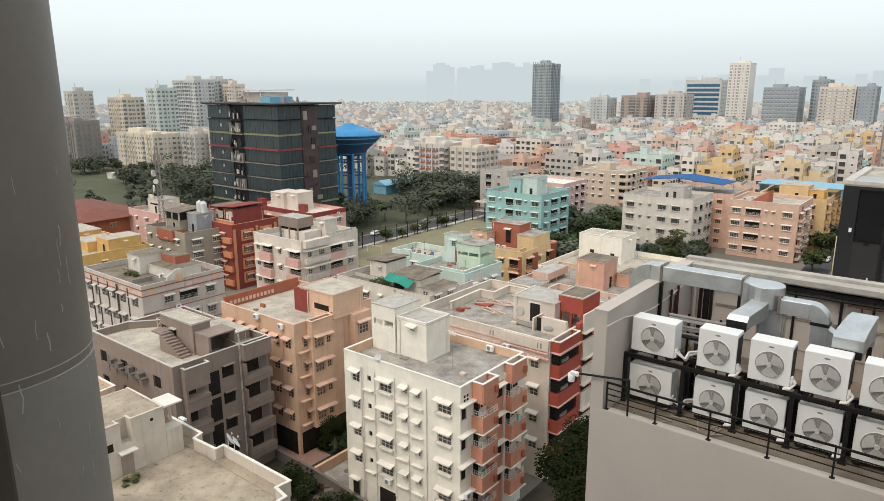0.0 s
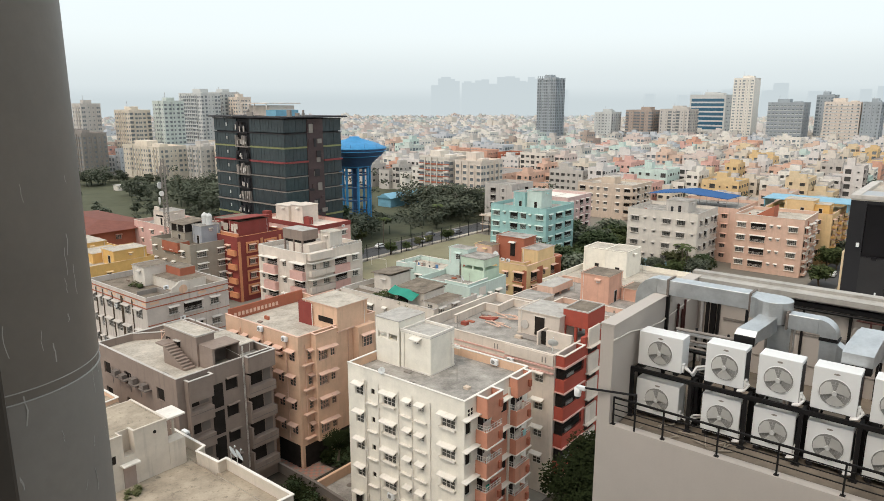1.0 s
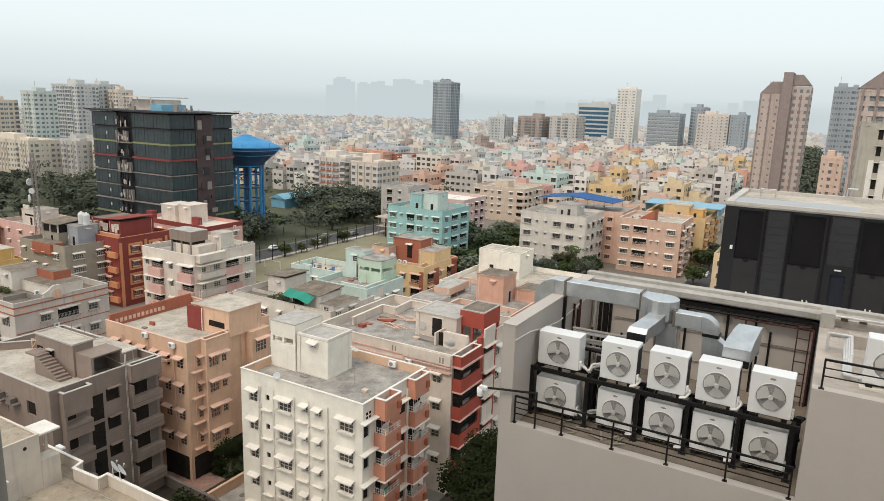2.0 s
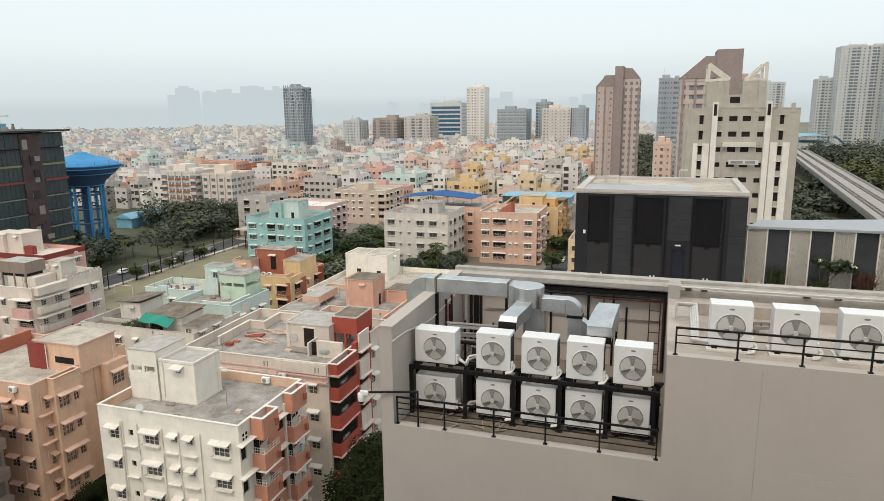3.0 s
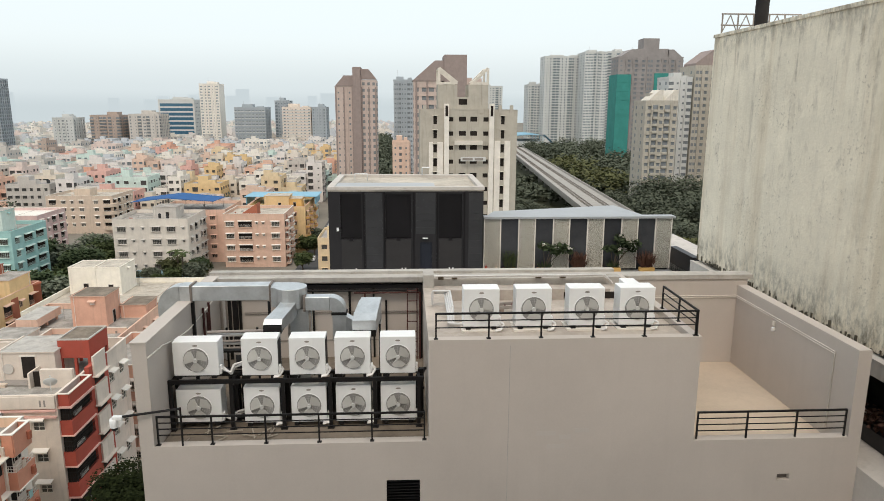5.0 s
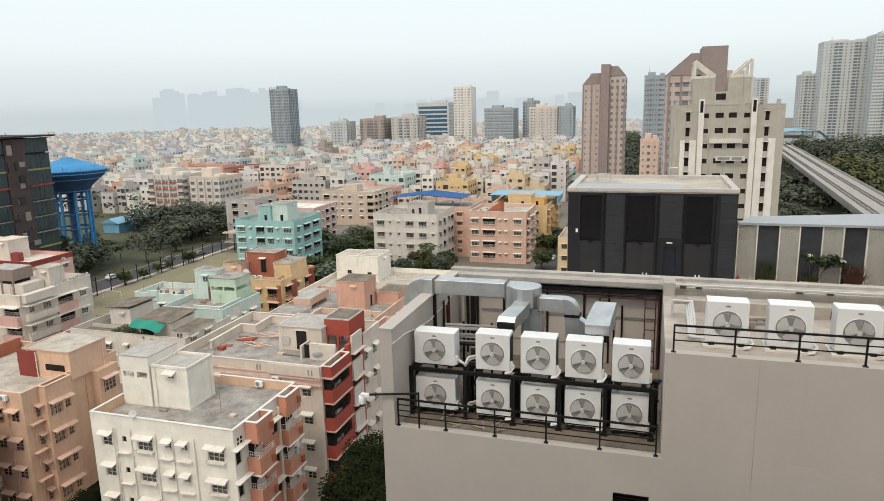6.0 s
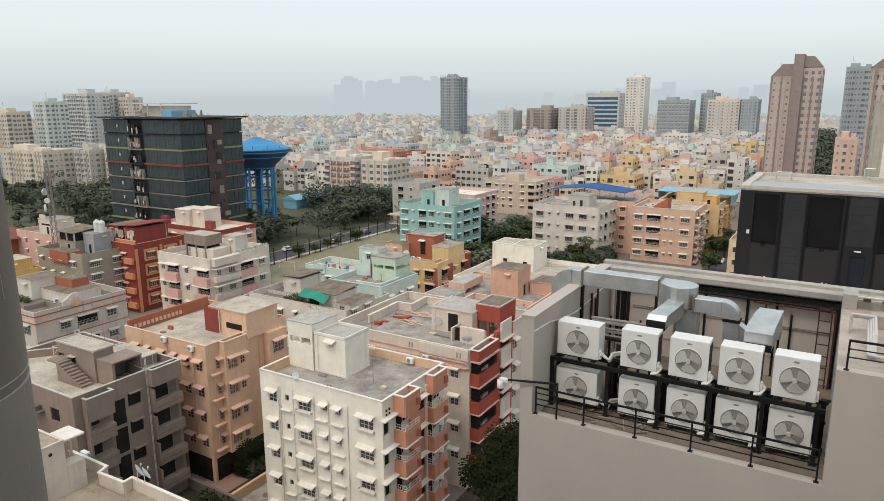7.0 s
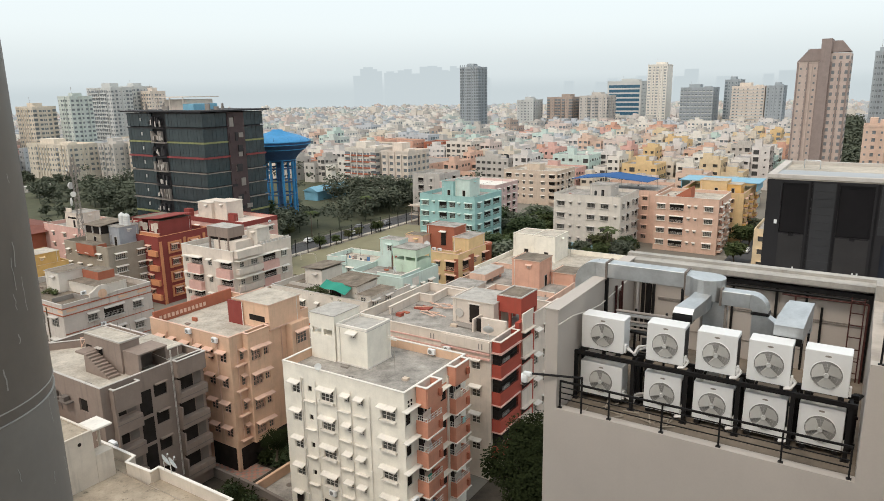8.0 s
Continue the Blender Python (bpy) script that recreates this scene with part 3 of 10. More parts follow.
def hut_on(house, x0, y0, x1, y1, z0, h, wall, roof, cap=None, door="front", rim=0.0, name="stair_house", window=True):
    """A stair head or tank room on a roof, with its slab, a door and a small window."""
    g = Geo()
    g.box(x0, y0, z0 - 0.02, x1, y1, z0 + h, 0)
    hut = part(name, g, wall, house)
    s = Geo()
    if rim:
        t = 0.15
        s.box(x0, y0, z0 + h, x1, y1, z0 + h + 0.05, 0)
        for a in ((x0, y0, x1, y0 + t), (x0, y1 - t, x1, y1), (x0, y0 + t, x0 + t, y1 - t), (x1 - t, y0 + t, x1, y1 - t)):
            s.box(a[0] - 0.02, a[1] - 0.02, z0 + h + 0.05, a[2] + 0.02, a[3] + 0.02, z0 + h + rim, 1)
        part("rim", s, [roof, cap or wall], hut)
    else:
        s.box(x0 - 0.14, y0 - 0.14, z0 + h, x1 + 0.14, y1 + 0.14, z0 + h + 0.12, 1, top=0)
        s.box(x0 + 0.1, y0 + 0.1, z0 + h + 0.12, x0 + 0.25, y1 - 0.1, z0 + h + 0.22, 1)
        part("slab", s, [roof, cap or wall], hut)
    g = Geo()
    g.box(x0 - 0.05, y0 - 0.05, z0 - 0.01, x1 + 0.05, y1 + 0.05, z0 + 0.16)
    part("plinth", g, cap or wall, hut)
    for x, y in ((x0 + 0.5, y0 - 0.07), (x1 + 0.07, y1 - 0.6)):
        g = Geo()
        g.tube((x, y, z0), (x, y, z0 + h), 0.04, 5)
        part("drain_pipe", g, M_TRIMW, hut)
    if window:
        for face, run in (("front", x1 - x0), ("right", y1 - y0)):
            p = put_on(face, x1 - x0, y1 - y0)
            c = p(run * (0.62 if face == "front" else 0.5), 0, -0.01)
            m = pose(x0 + c[0], y0 + c[1], z0 + h - 1.35, 0, 0, FACES[face])
            if door == "none" and face == "right":
                continue
            if face == door:
                part("door", door_mesh(0.9, 2.05), None, hut, m=pose(x0 + c[0], y0 + c[1], z0, 0, 0, FACES[face]))
            else:
                f = part("window", window_frame_mesh(0.7, 0.6, M_TRIMW), None, hut, m=m @ pose(0, -0.1, 0))
                part("pane", pane_mesh(0.7, 0.6, M_GLASS), None, f, m=pose(0, -0.05, 0))
                part("sunshade", shade_mesh(0.8, cap or M_TRIMW, 0.5), None, f, m=pose(0, 0.1, 0.62))
    return hut


def door_mesh(w, h):
    key = ("door", w, h)
    if key not in CACHE:
        g = Geo()
        g.box(-w / 2, -0.05, 0, w / 2, 0.02, h, 0)
        g.box(-w / 2 - 0.07, -0.07, 0, -w / 2, 0.02, h + 0.07, 1)
        g.box(w / 2, -0.07, 0, w / 2 + 0.07, 0.02, h + 0.07, 1)
        g.box(-w / 2, -0.07, h, w / 2, 0.02, h + 0.07, 1)
        CACHE[key] = g.mesh("door", [M_DARK, M_GREYW])
    return CACHE[key]


def spread(run, kinds, margin=1.6):
    n = len(kinds)
    return [(margin + (run - 2 * margin) * (i + 0.5) / n if n > 1 else run / 2, k) for i, k in enumerate(kinds)]


def house(name, label, u0, v0, u1, v1, z, floors, wall, trim, front, right, accent=None, back=None, left=None, fh=3.0, parapet=1.0, roof=None,
          cap=None, group="houses near the tower", near=False, shade=True, band=None, bands_v=(), category="building", skip=(), glass=None):
    """A house of the street grid. front and right: openings along the two faces, as (run, kind) or kinds to spread evenly."""
    w, d = u1 - u0, v1 - v0
    h = thing(name, label, category, at(u0, v0), group)
    accent, cap, roof = accent or wall, cap or trim, roof or M_ROOF
    zr = z - parapet
    tops = [zr - 0.15 - fh * (k + 1) for k in range(floors)]
    tops = [t for t in tops if t > -0.2]
    for face, cols in (("front", front), ("right", right), ("back", back if back is not None else "wsw"), ("left", left if left is not None else "ww")):
        g = Geo()
        run = w if face in ("front", "back") else d
        cols = spread(run, cols) if isinstance(cols, str) else cols
        if face in ("front", "right"):
            storeys(h, g, w, d, face, cols, tops, fh, wall, trim, accent, near, shade, z0=0.0, z1=zr - 0.3, skip=skip if face == "front" else (), glass=glass)
            part("wall", g, wall, h)
        else:
            rear_face(h, g, w, d, face, cols, tops, wall, z1=zr - 0.3)
    roof_of(h, w, d, zr, z, wall, cap, roof)
    if band:
        for t in tops:
            if t > 0.5:
                block_part(h, "floor_band", -0.06, -0.06, t - 0.14, w + 0.06, -0.003, t + 0.06, band)
                block_part(h, "floor_band", w + 0.003, -0.003, t - 0.14, w + 0.06, d + 0.06, t + 0.06, band)
    for face, s, wd, mt in bands_v:
        g = Geo()
        put = put_on(face, w, d)
        a, b = put(s - wd / 2, 0, -0.05), put(s + wd / 2, 0, -0.003)
        lo, hi = tops[-1], zr - 0.02
        g.box(min(a[0], b[0]), min(a[1], b[1]), max(lo, 0), max(a[0], b[0]), max(a[1], b[1]), hi)
        part("pilaster", g, mt, h)
    return h, zr


def pipes_on(h, face, w, d, runs, z0, z1, mat, r=0.055):
    for s in runs:
        g = Geo()
        p = put_on(face, w, d)
        g.tube(p(s, z0, -0.1), p(s, z1, -0.1), r, 6)
        for k in range(3):
            zz = z0 + (z1 - z0) * (k + 0.5) / 3
            a = p(s, zz, -0.1)
            g.box(a[0] - 0.09, a[1] - 0.09, zz, a[0] + 0.09, a[1] + 0.09, zz + 0.05)
        part("drain_pipe", g, mat, h)


def water_tank(u, v, z, mat, r=0.65, h=1.4, label="ribbed plastic water tank on a roof"):
    t = thing("water_tank", label, "water tank", at(u, v, z), "roof water tanks")
    key = ("tank", mat.name, r, h)
    if key not in CACHE:
        g = Geo()
        prof = [(0.01, 0), (r, 0)]
        for i in range(5):
            a = h * i / 5
            prof += [(r, a + 0.02), (r, a + 0.16 * h), (r * 0.95, a + 0.18 * h)]
        prof += [(r * 0.7, h * 1.12), (r * 0.3, h * 1.16)]
        g.lathe(prof, 16)
        l = Geo()
        l.lathe([(r * 0.32, h * 1.15), (r * 0.32, h * 1.24), (0.01, h * 1.25)], 12)
        CACHE[key] = (g.mesh("tank_body", mat, True), l.mesh("lid", mat, True))
    part("tank_body", CACHE[key][0], None, t)
    part("lid", CACHE[key][1], None, t)
    return t


def dish(u, v, z, turn=0.0, size=0.45):
    t = thing("satellite_dish", "pale grey satellite dish on a short pole on a roof", "satellite dish", at(u, v, z, turn) @ Matrix.Scale(size / 0.6, 4), "roof satellite dishes")
    if "dish" not in CACHE:
        g = Geo()
        g.lathe([(0.02, 0), (0.25, 0.03), (0.45, 0.11), (0.46, 0.12), (0.44, 0.125), (0.25, 0.05), (0.02, 0.02)], 18)
        p = Geo()
        p.tube((0, 0, 0), (0, 0, 0.7), 0.03, 6)
        a = Geo()
        a.tube((0, 0, 0.02), (0, 0.25, 0.42), 0.012, 5)
        a.box(-0.04, 0.22, 0.38, 0.04, 0.32, 0.46)
        CACHE["dish"] = (g.mesh("reflector", M_DISH, True), p.mesh("pole", M_DISH), a.mesh("feed_arm", M_DISH))
    d = part("reflector", CACHE["dish"][0], None, t, m=pose(0, -0.05, 0.7, 60, 0, 0))
    part("pole", CACHE["dish"][1], None, t)
    part("feed_arm", CACHE["dish"][2], None, d)
    return t


def low_wall(parent, pts, z0, z1, thick, mat, cap=None, name="parapet", label=""):
    """A thin upright wall along a line, with a coping."""
    for i, ((a, b), (c, d)) in enumerate(zip(pts, pts[1:])):
        n = math.hypot(c - a, d - b)
        m = Matrix(((( c - a) / n, -(d - b) / n, 0, a), ((d - b) / n, (c - a) / n, 0, b), (0, 0, 1, 0), (0, 0, 0, 1)))
        g = Geo()
        g.box(0, -thick / 2, z0, n, thick / 2, z1, turn=m)
        w = part(name, g, mat, parent, label)
        if cap:
            g = Geo()
            g.box(-thick / 2 - 0.01 * (i % 2), -thick / 2 - 0.05, z1 + 0.004 * (i % 2), n + thick / 2 + 0.01 * (i % 2), thick / 2 + 0.05, z1 + 0.07 + 0.005 * (i % 2), turn=m)
            part("coping", g, cap, w)


def slope_roof(parent, x0, y0, x1, y1, z0, z1, mat, thick=0.14, axis="y"):
    """A thin sloping slab roof."""
    g = Geo()
    if axis == "y":
        a = [(x0, y0, z0), (x1, y0, z0), (x1, y1, z1), (x0, y1, z1)]
    else:
        a = [(x0, y0, z0), (x1, y0, z1), (x1, y1, z1), (x0, y1, z0)]
    b = [(x, y, z + thick) for x, y, z in a]
    g.face(b)
    g.face(a[::-1])
    for i in range(4):
        j = (i + 1) % 4
        g.face([a[i], a[j], b[j], b[i]])
    return part("slab_roof", g, mat, parent, "weathered sloping slab roof")


def small_ac(u, v, z, turn=0.0):
    """A small split unit on a bracket."""
    t = thing("split_ac_unit", "small white split air conditioner on a house wall", "air conditioner", at(u, v, z, turn), "split units on the houses")
    if "sac" not in CACHE:
        g = Geo()
        g.box(-0.42, -0.32, 0, 0.42, 0, 0.6)
        f = Geo()
        f.tube((-0.1, -0.335, 0.3), (-0.1, -0.32, 0.3), 0.23, 14)
        b = Geo()
        b.box(-0.38, -0.3, -0.06, -0.33, 0.05, 0)
        b.box(0.33, -0.3, -0.06, 0.38, 0.05, 0)
        CACHE["sac"] = (bevelled(g, 0.02, 1).mesh("casing", M_ACW), f.mesh("fan_grille", M_FANB), b.mesh("bracket", M_BLACK))
    for n, me in zip(("casing", "fan_grille", "bracket"), CACHE["sac"]):
        part(n, me, None, t)


def block_part(parent, name, x0, y0, z0, x1, y1, z1, mat, label="", top=None):
    g = Geo()
    g.box(x0, y0, z0, x1, y1, z1, 0, top=None if top is None else 1)
    return part(name, g, [mat] + ([top] if top else []), parent, label)


def shrubs(name, label, m, spots, rnd, size=0.8, mats=(0, 1, 2), leaves=90, leaf=0.28):
    """Low bushes, each a thing of its own with a stem and leaves."""
    for i, (x, y, z) in enumerate(spots):
        t = thing(name, label, "plant", m @ pose(x, y, z), label)
        g = Geo()
        g.tube((0, 0, 0), (0, 0, size * 0.7), 0.04, 5, r2=0.02)
        part("stem", g, M_BARK, t)
        g = Geo()
        leaf_clump(g, (0, 0, size * rnd.uniform(0.6, 0.9)), size * rnd.uniform(0.7, 1.15), leaves, leaf, rnd)
        part("leaves", g, M_LEAF[mats[i % len(mats)]], t)

# ---- the room behind the camera and the column outside its window ----
g = Geo()
g.box(-9, -8, 0, 9, 0.39, 46.3)
solid("wall_own_tower", g, M_ACWALL, at(0, 0), "plain lower wall of the tower that holds the camera", "wall", kind="structure")
g = Geo()
g.box(-9, -8, 46.3, 9, -0.0, 46.42)
solid("floor", g, M_TERR, at(0, 0), "plain room floor behind the window", "floor", kind="structure")
g = Geo()
g.box(-9, 0.3, 46.3, 9, 0.39, 46.95)
g.box(-9, 0.3, 49.3, 9, 0.39, 50.5)
g.box(-9, 0.3, 46.95, -1.75, 0.39, 49.3)
g.box(5.0, 0.3, 46.95, 9, 0.39, 49.3)
solid("wall_north", g, M_ACWALL, at(0, 0), "plain window wall with a wide opening", "wall", kind="structure")
g = Geo()
g.box(-9, -8.2, 46.3, 9, -8, 49.4)
g.box(-9.2, -8.2, 46.3, -9, 0.42, 49.4)
g.box(9, -8.2, 46.3, 9.2, 0.42, 49.4)
solid("wall_south", g, M_ACWALL, at(0, 0), "plain room walls behind the camera", "wall", kind="structure")
g = Geo()
g.box(-9.2, -8.2, 49.4, 9.2, 0.3, 49.6)
solid("ceiling", g, M_WHITE, at(0, 0), "plain white ceiling", "ceiling", kind="structure")

# unseen tower mass, added to keep sun and sky off the column
g = Geo()
g.box(-12, -14, 50.5, 10, 0.39, 63)
g.box(-12, -14, 0, 10, -8.2, 50.5)
solid("wall_upper_tower", g, M_ACWALL, at(0, 0), "unseen upper tower walls added to shade the column", "wall", kind="structure")
g = Geo()
g.box(-1.98, 0.25, 46.4, -1.68, 0.777, 49.9)
solid("window_jamb", bevelled(g, 0.012, 2), M_JAMB, at(0, 0), "dark bronze window jamb", "window frame", kind="structure")
col = thing("round_column", "grey metal-clad round column with water streaks outside the window", "column", pose(-2.125, 3.29, 0))
R = 0.60
g = Geo()
g.lathe([(R, 0), (R, 46.555), (R - 0.004, 46.559)], 96)
part("lower_sleeve", g, M_PILLAR, col, smooth=True)
for z in (46.555, 46.61):
    g = Geo()
    g.lathe([(R - 0.004, z), (R + 0.003, z + 0.001), (R + 0.003, z + 0.0055), (R - 0.004, z + 0.007)], 96)
    part("seam_ring", g, M_DRIP, col, "pale thin seam ring", smooth=True)
g = Geo()
g.lathe([(R - 0.003, 46.563), (R - 0.003, 46.61)], 96)
part("joint_sleeve", g, M_PILLAR, col, smooth=True)
g = Geo()
g.lathe([(R, 46.617), (R, 56.0)], 96)
part("upper_sleeve", g, M_PILLAR, col, smooth=True)
rnd = random.Random(8)
g = Geo()
for i in range(46):                    # dried runs of whitewash on the metal
    a, z, l = radians(rnd.uniform(-110, 30)), rnd.uniform(45.8, 48.0), rnd.uniform(0.03, 0.19)
    w = rnd.choice((0.002, 0.003, 0.0045, 0.007))
    x = 0.0
    for k in range(4):
        x2 = x + rnd.uniform(-0.008, 0.008)
        p = lambda o, zz: ((R + 0.002) * math.cos(a + o / R), (R + 0.002) * math.sin(a + o / R), zz)
        g.face([p(x - w / 2, z - l * k / 4), p(x2 - w / 2, z - l * (k + 1) / 4), p(x2 + w / 2, z - l * (k + 1) / 4), p(x + w / 2, z - l * k / 4)])
        x = x2
part("whitewash_runs", g, M_DRIP, col, "pale dried drips", kind="stuff")

# ---- the plant building: its front wall, terraces and parapets ----
PX, PY = -7.22, 17.40                  # its front left corner in the street grid


def pb(x=0.0, y=0.0, z=0.0, rz=0.0):
    return at(PX + x, PY + y, z, rz)


plant = thing("plant_building", "warm grey rendered building with roof terraces for air conditioners", "building", pb())
g = Geo()
wall_with_holes(g, 7.95, 0, 38.62, [(6.74, 7.69, 36.6, 37.62)], lambda s, z, q: (s - 0.39, q, z), 0, 0.3)
g.face([(-0.39, 0.3, 38.62), (-0.39, 0, 38.62), (7.56, 0, 38.62), (7.56, 0.3, 38.62)])
part("wall", g, M_ACWALL, plant, "warm grey render with a louvred vent")
g = Geo()
g.box(7.56, 0, 0, 15.15, 0.3, 41.6)
part("wall", g, M_ACWALL, plant)
g = Geo()
wall_with_holes(g, 4.99, 0, 38.3, [(2.6, 2.98, 37.33, 37.52)], lambda s, z, q: (15.15 + s, q, z), 0, 0.3)
g.face([(15.15, 0.3, 38.3), (15.15, 0, 38.3), (20.14, 0, 38.3), (20.14, 0.3, 38.3)])
part("wall", g, M_ACWALL, plant)
g = Geo()
g.box(9.78, -0.006, 0, 9.80, -0.002, 41.6)
part("joint", g, M_ROOFC, plant, "thin grey expansion joint")
for x, z, w in ((10.6, 38.9, 0.55), (11.7, 38.97, 0.4), (11.25, 38.78, 0.35), (10.9, 38.5, 0.5)):
    g = Geo()
    g.box(x, -0.006, z, x + w, -0.002, z + 0.13)
    part("paint_patch", g, M_ACPATCH, plant, "pale touch-up patch")
g = Geo()                              # louvre and small vent
g.box(6.35, 0.2, 36.6, 7.3, 0.28, 37.62)
for i in range(11):
    g.box(6.35, 0.06, 36.62 + i * 0.092, 7.3, 0.2, 36.645 + i * 0.092)
part("vent", g, M_BLACK, plant, "black louvred vent")
g = Geo()
g.box(17.75, 0.15, 37.33, 18.13, 0.25, 37.52)
part("vent", g, M_CEMENTD, plant)
g = Geo()                              # low kerbs that carry the railings
g.box(-0.0, 0.0, 38.62, 7.56, 0.3, 38.8)
part("kerb", g, M_ACWALL, plant)
g = Geo()
g.box(7.56, 0.0, 41.6, 15.15, 0.28, 41.78)
g.box(14.9, 0.28, 41.6, 15.15, 7.2, 41.78)
part("kerb", g, M_ACWALL, plant)
g = Geo()
g.box(15.15, 0.0, 38.3, 19.75, 0.3, 38.64)
part("kerb", g, M_ACWALL, plant)
g = Geo()
g.box(-0.39, -0.0, 38.62, 0.0, 7.2, 41.8)
g.box(-0.41, -0.02, 41.8, 0.03, 7.2, 41.84)
part("side_wall", g, M_ACWALL, plant)
g = Geo()
g.box(-0.39, 0.3, 0, -0.05, 7.8, 38.62)
part("wall", g, M_ACWALL, plant)
g = Geo()
g.box(19.75, 0.0, 38.3, 20.14, 0.3, 41.3)
g.box(19.75, 0.3, 37.9, 20.14, 7.25, 41.3)
g.box(20.0, 0.3, 0, 20.14, 7.8, 37.9)
part("side_wall", g, M_ACWALL, plant)
g = Geo()
g.box(-0.39, 7.25, 0, 20.14, 7.8, 41.55)
part("back_wall", g, M_ACWALL, plant)
g = Geo()
g.box(-0.39, 6.95, 41.62, 14.95, 7.85, 41.8)
g.box(14.95, 7.2, 41.55, 20.3, 7.85, 41.72)
g.box(-0.39, 7.5, 41.8, 14.95, 7.85, 41.9)
part("coping", g, M_ROOFC, plant, "pale weathered coping slab")
g = Geo()
g.box(0, 0.3, 38.4, 7.56, 7.25, 38.6)
part("terrace_floor", g, M_ROOFD, plant, "dark stained terrace floor")
g = Geo()
g.box(7.56, 0.28, 41.3, 14.9, 7.0, 41.58, 0)
part("terrace_floor", g, M_ROOFP, plant)
g = Geo()
g.box(7.56, 0.3, 38.4, 7.86, 7.25, 41.3)
part("wall", g, M_ACWALL, plant)
g = Geo()
g.box(14.85, 0.3, 38.0, 15.15, 7.25, 41.3)
part("wall", g, M_ACWALL, plant)
g = Geo()
g.box(15.15, 0.3, 37.9, 19.75, 7.25, 38.15)
part("terrace_floor", g, M_TERR, plant, "cream dusty screed")
g = Geo()                              # the upstand and pier between the two plant roofs
g.box(7.56, 6.2, 41.58, 7.95, 6.95, 42.05)
g.box(7.95, 6.5, 41.58, 14.9, 6.95, 41.85)
part("upstand", g, M_ROOFC, plant)
block_part(plant, "roof_beam", 8.3, 4.5, 41.58, 13.9, 4.9, 41.95, M_ROOFP, "dusty peach plinth beam")
for x in (9.3, 10.8, 12.3, 13.6):
    block_part(plant, "beam_slot", x, 4.49, 41.62, x + 0.5, 4.5, 41.85, M_DARK)
for x, y in ((8.1, 6.3), (8.6, 6.35), (11.7, 6.4), (12.6, 6.4)):
    block_part(plant, "pipe_bracket", x, y, 41.85, x + 0.2, y + 0.12, 41.96, M_BARK)
g = Geo()
for k in range(2):
    g.path([(7.9, 6.35 - 0.12 * k, 41.95 + 0.06 * k), (14.2, 6.35 - 0.12 * k, 41.95 + 0.06 * k), (14.5, 6.3 - 0.12 * k, 41.7)], 0.03, 7)
part("pipe_run", g, M_PIPE, plant, "grey pipes along the back parapet")
for x, y, a in ((15.9, 6.6, 20), (16.6, 6.85, 70), (17.3, 6.9, 10), (17.0, 6.3, 120)):
    g = Geo()
    g.box(-0.16, -0.05, 0, 0.16, 0.05, 0.05, turn=pose(x, y, 38.16, 0, 0, a))
    solid("debris", g, M_BARK, pb(), "small brown rubbish on the terrace floor", "debris", "terrace debris")
block_part(plant, "wall_lamp", 19.66, 4.33, 40.4, 19.75, 4.46, 40.52, M_ACW, "small white wall lamp")
block_part(plant, "junction_box", 19.68, 4.35, 40.6, 19.75, 4.45, 40.75, M_TRIMW)
for x, y, w, z1 in ((0.3, 7.13, 0.1, 41.35), (0.48, 7.08, 0.17, 41.35), (0.7, 7.13, 0.08, 41.35), (3.42, 7.15, 0.07, 41.35), (4.78, 7.15, 0.08, 41.35), (5.68, 7.15, 0.07, 41.35), (6.15, 7.15, 0.07, 40.85), (7.42, 7.0, 0.12, 41.5)):
    g = Geo()
    g.box(x, y, 38.6, x + w, 7.25, z1)
    part("cable_duct", g, M_BLACK, plant)
g = Geo()
g.tube((0.16, 7.15, 38.6), (0.16, 7.15, 41.4), 0.06, 8)
part("wall_pipe", g, M_PIPE, plant, "pale lagged pipe")
for y, z0, z1 in ((4.95, 39.9, 41.3), (5.4, 39.6, 41.0), (5.6, 39.6, 41.3)):
    g = Geo()
    g.tube((0.06, y, z0), (0.06, y, z1), 0.045, 6)
    part("wall_pipe", g, M_DPIPE, plant, "dark red pipe")
g = Geo()
for z in (40.35, 40.42, 39.3):
    g.path([(0.9, 7.22, z), (7.4, 7.22, z)], 0.014, 5)
part("wall_cable", g, M_GREYP, plant)
g = Geo()
# the black box paints the shade under the coping; the tube is a pipe
g.box(0.05, 7.05, 41.35, 7.5, 7.25, 41.5)
g.path([(0.1, 7.0, 41.3), (7.4, 7.0, 41.3)], 0.05)
part("pipe_run", g, M_BLACK, plant, "dark pipe and a black strip for the shade below the coping")
g = Geo()
g.path([(5.0, 7.0, 41.2), (7.45, 7.0, 41.2), (7.45, 6.9, 38.6)], 0.03)
g.path([(5.4, 7.0, 41.2), (5.4, 7.0, 38.6)], 0.03)
part("fire_pipe", g, M_DPIPE, plant, "dark red pipe")
g = Geo()
for z in (38.9, 39.3, 39.7, 40.1, 40.5, 40.9, 41.3):
    g.tube((6.98, 6.9, z), (7.34, 6.9, z), 0.02, 6)
for x in (6.98, 7.34):
    g.tube((x, 6.9, 38.6), (x, 6.9, 41.4), 0.02, 6)
part("ladder", g, M_DPIPE, plant, "dark red steel ladder")
g = Geo()                              # conduits along the low terrace walls
for k in range(2):
    z = 40.9 - 0.07 * k
    g.path([(15.2, 7.22 - 0.02, z), (19.72, 7.2, z), (19.72, 1.0, z), (19.72, 1.0, 38.4 + 0.1 * k)], 0.014, 5)
part("conduit", g, M_TRIMW, plant)
g = Geo()
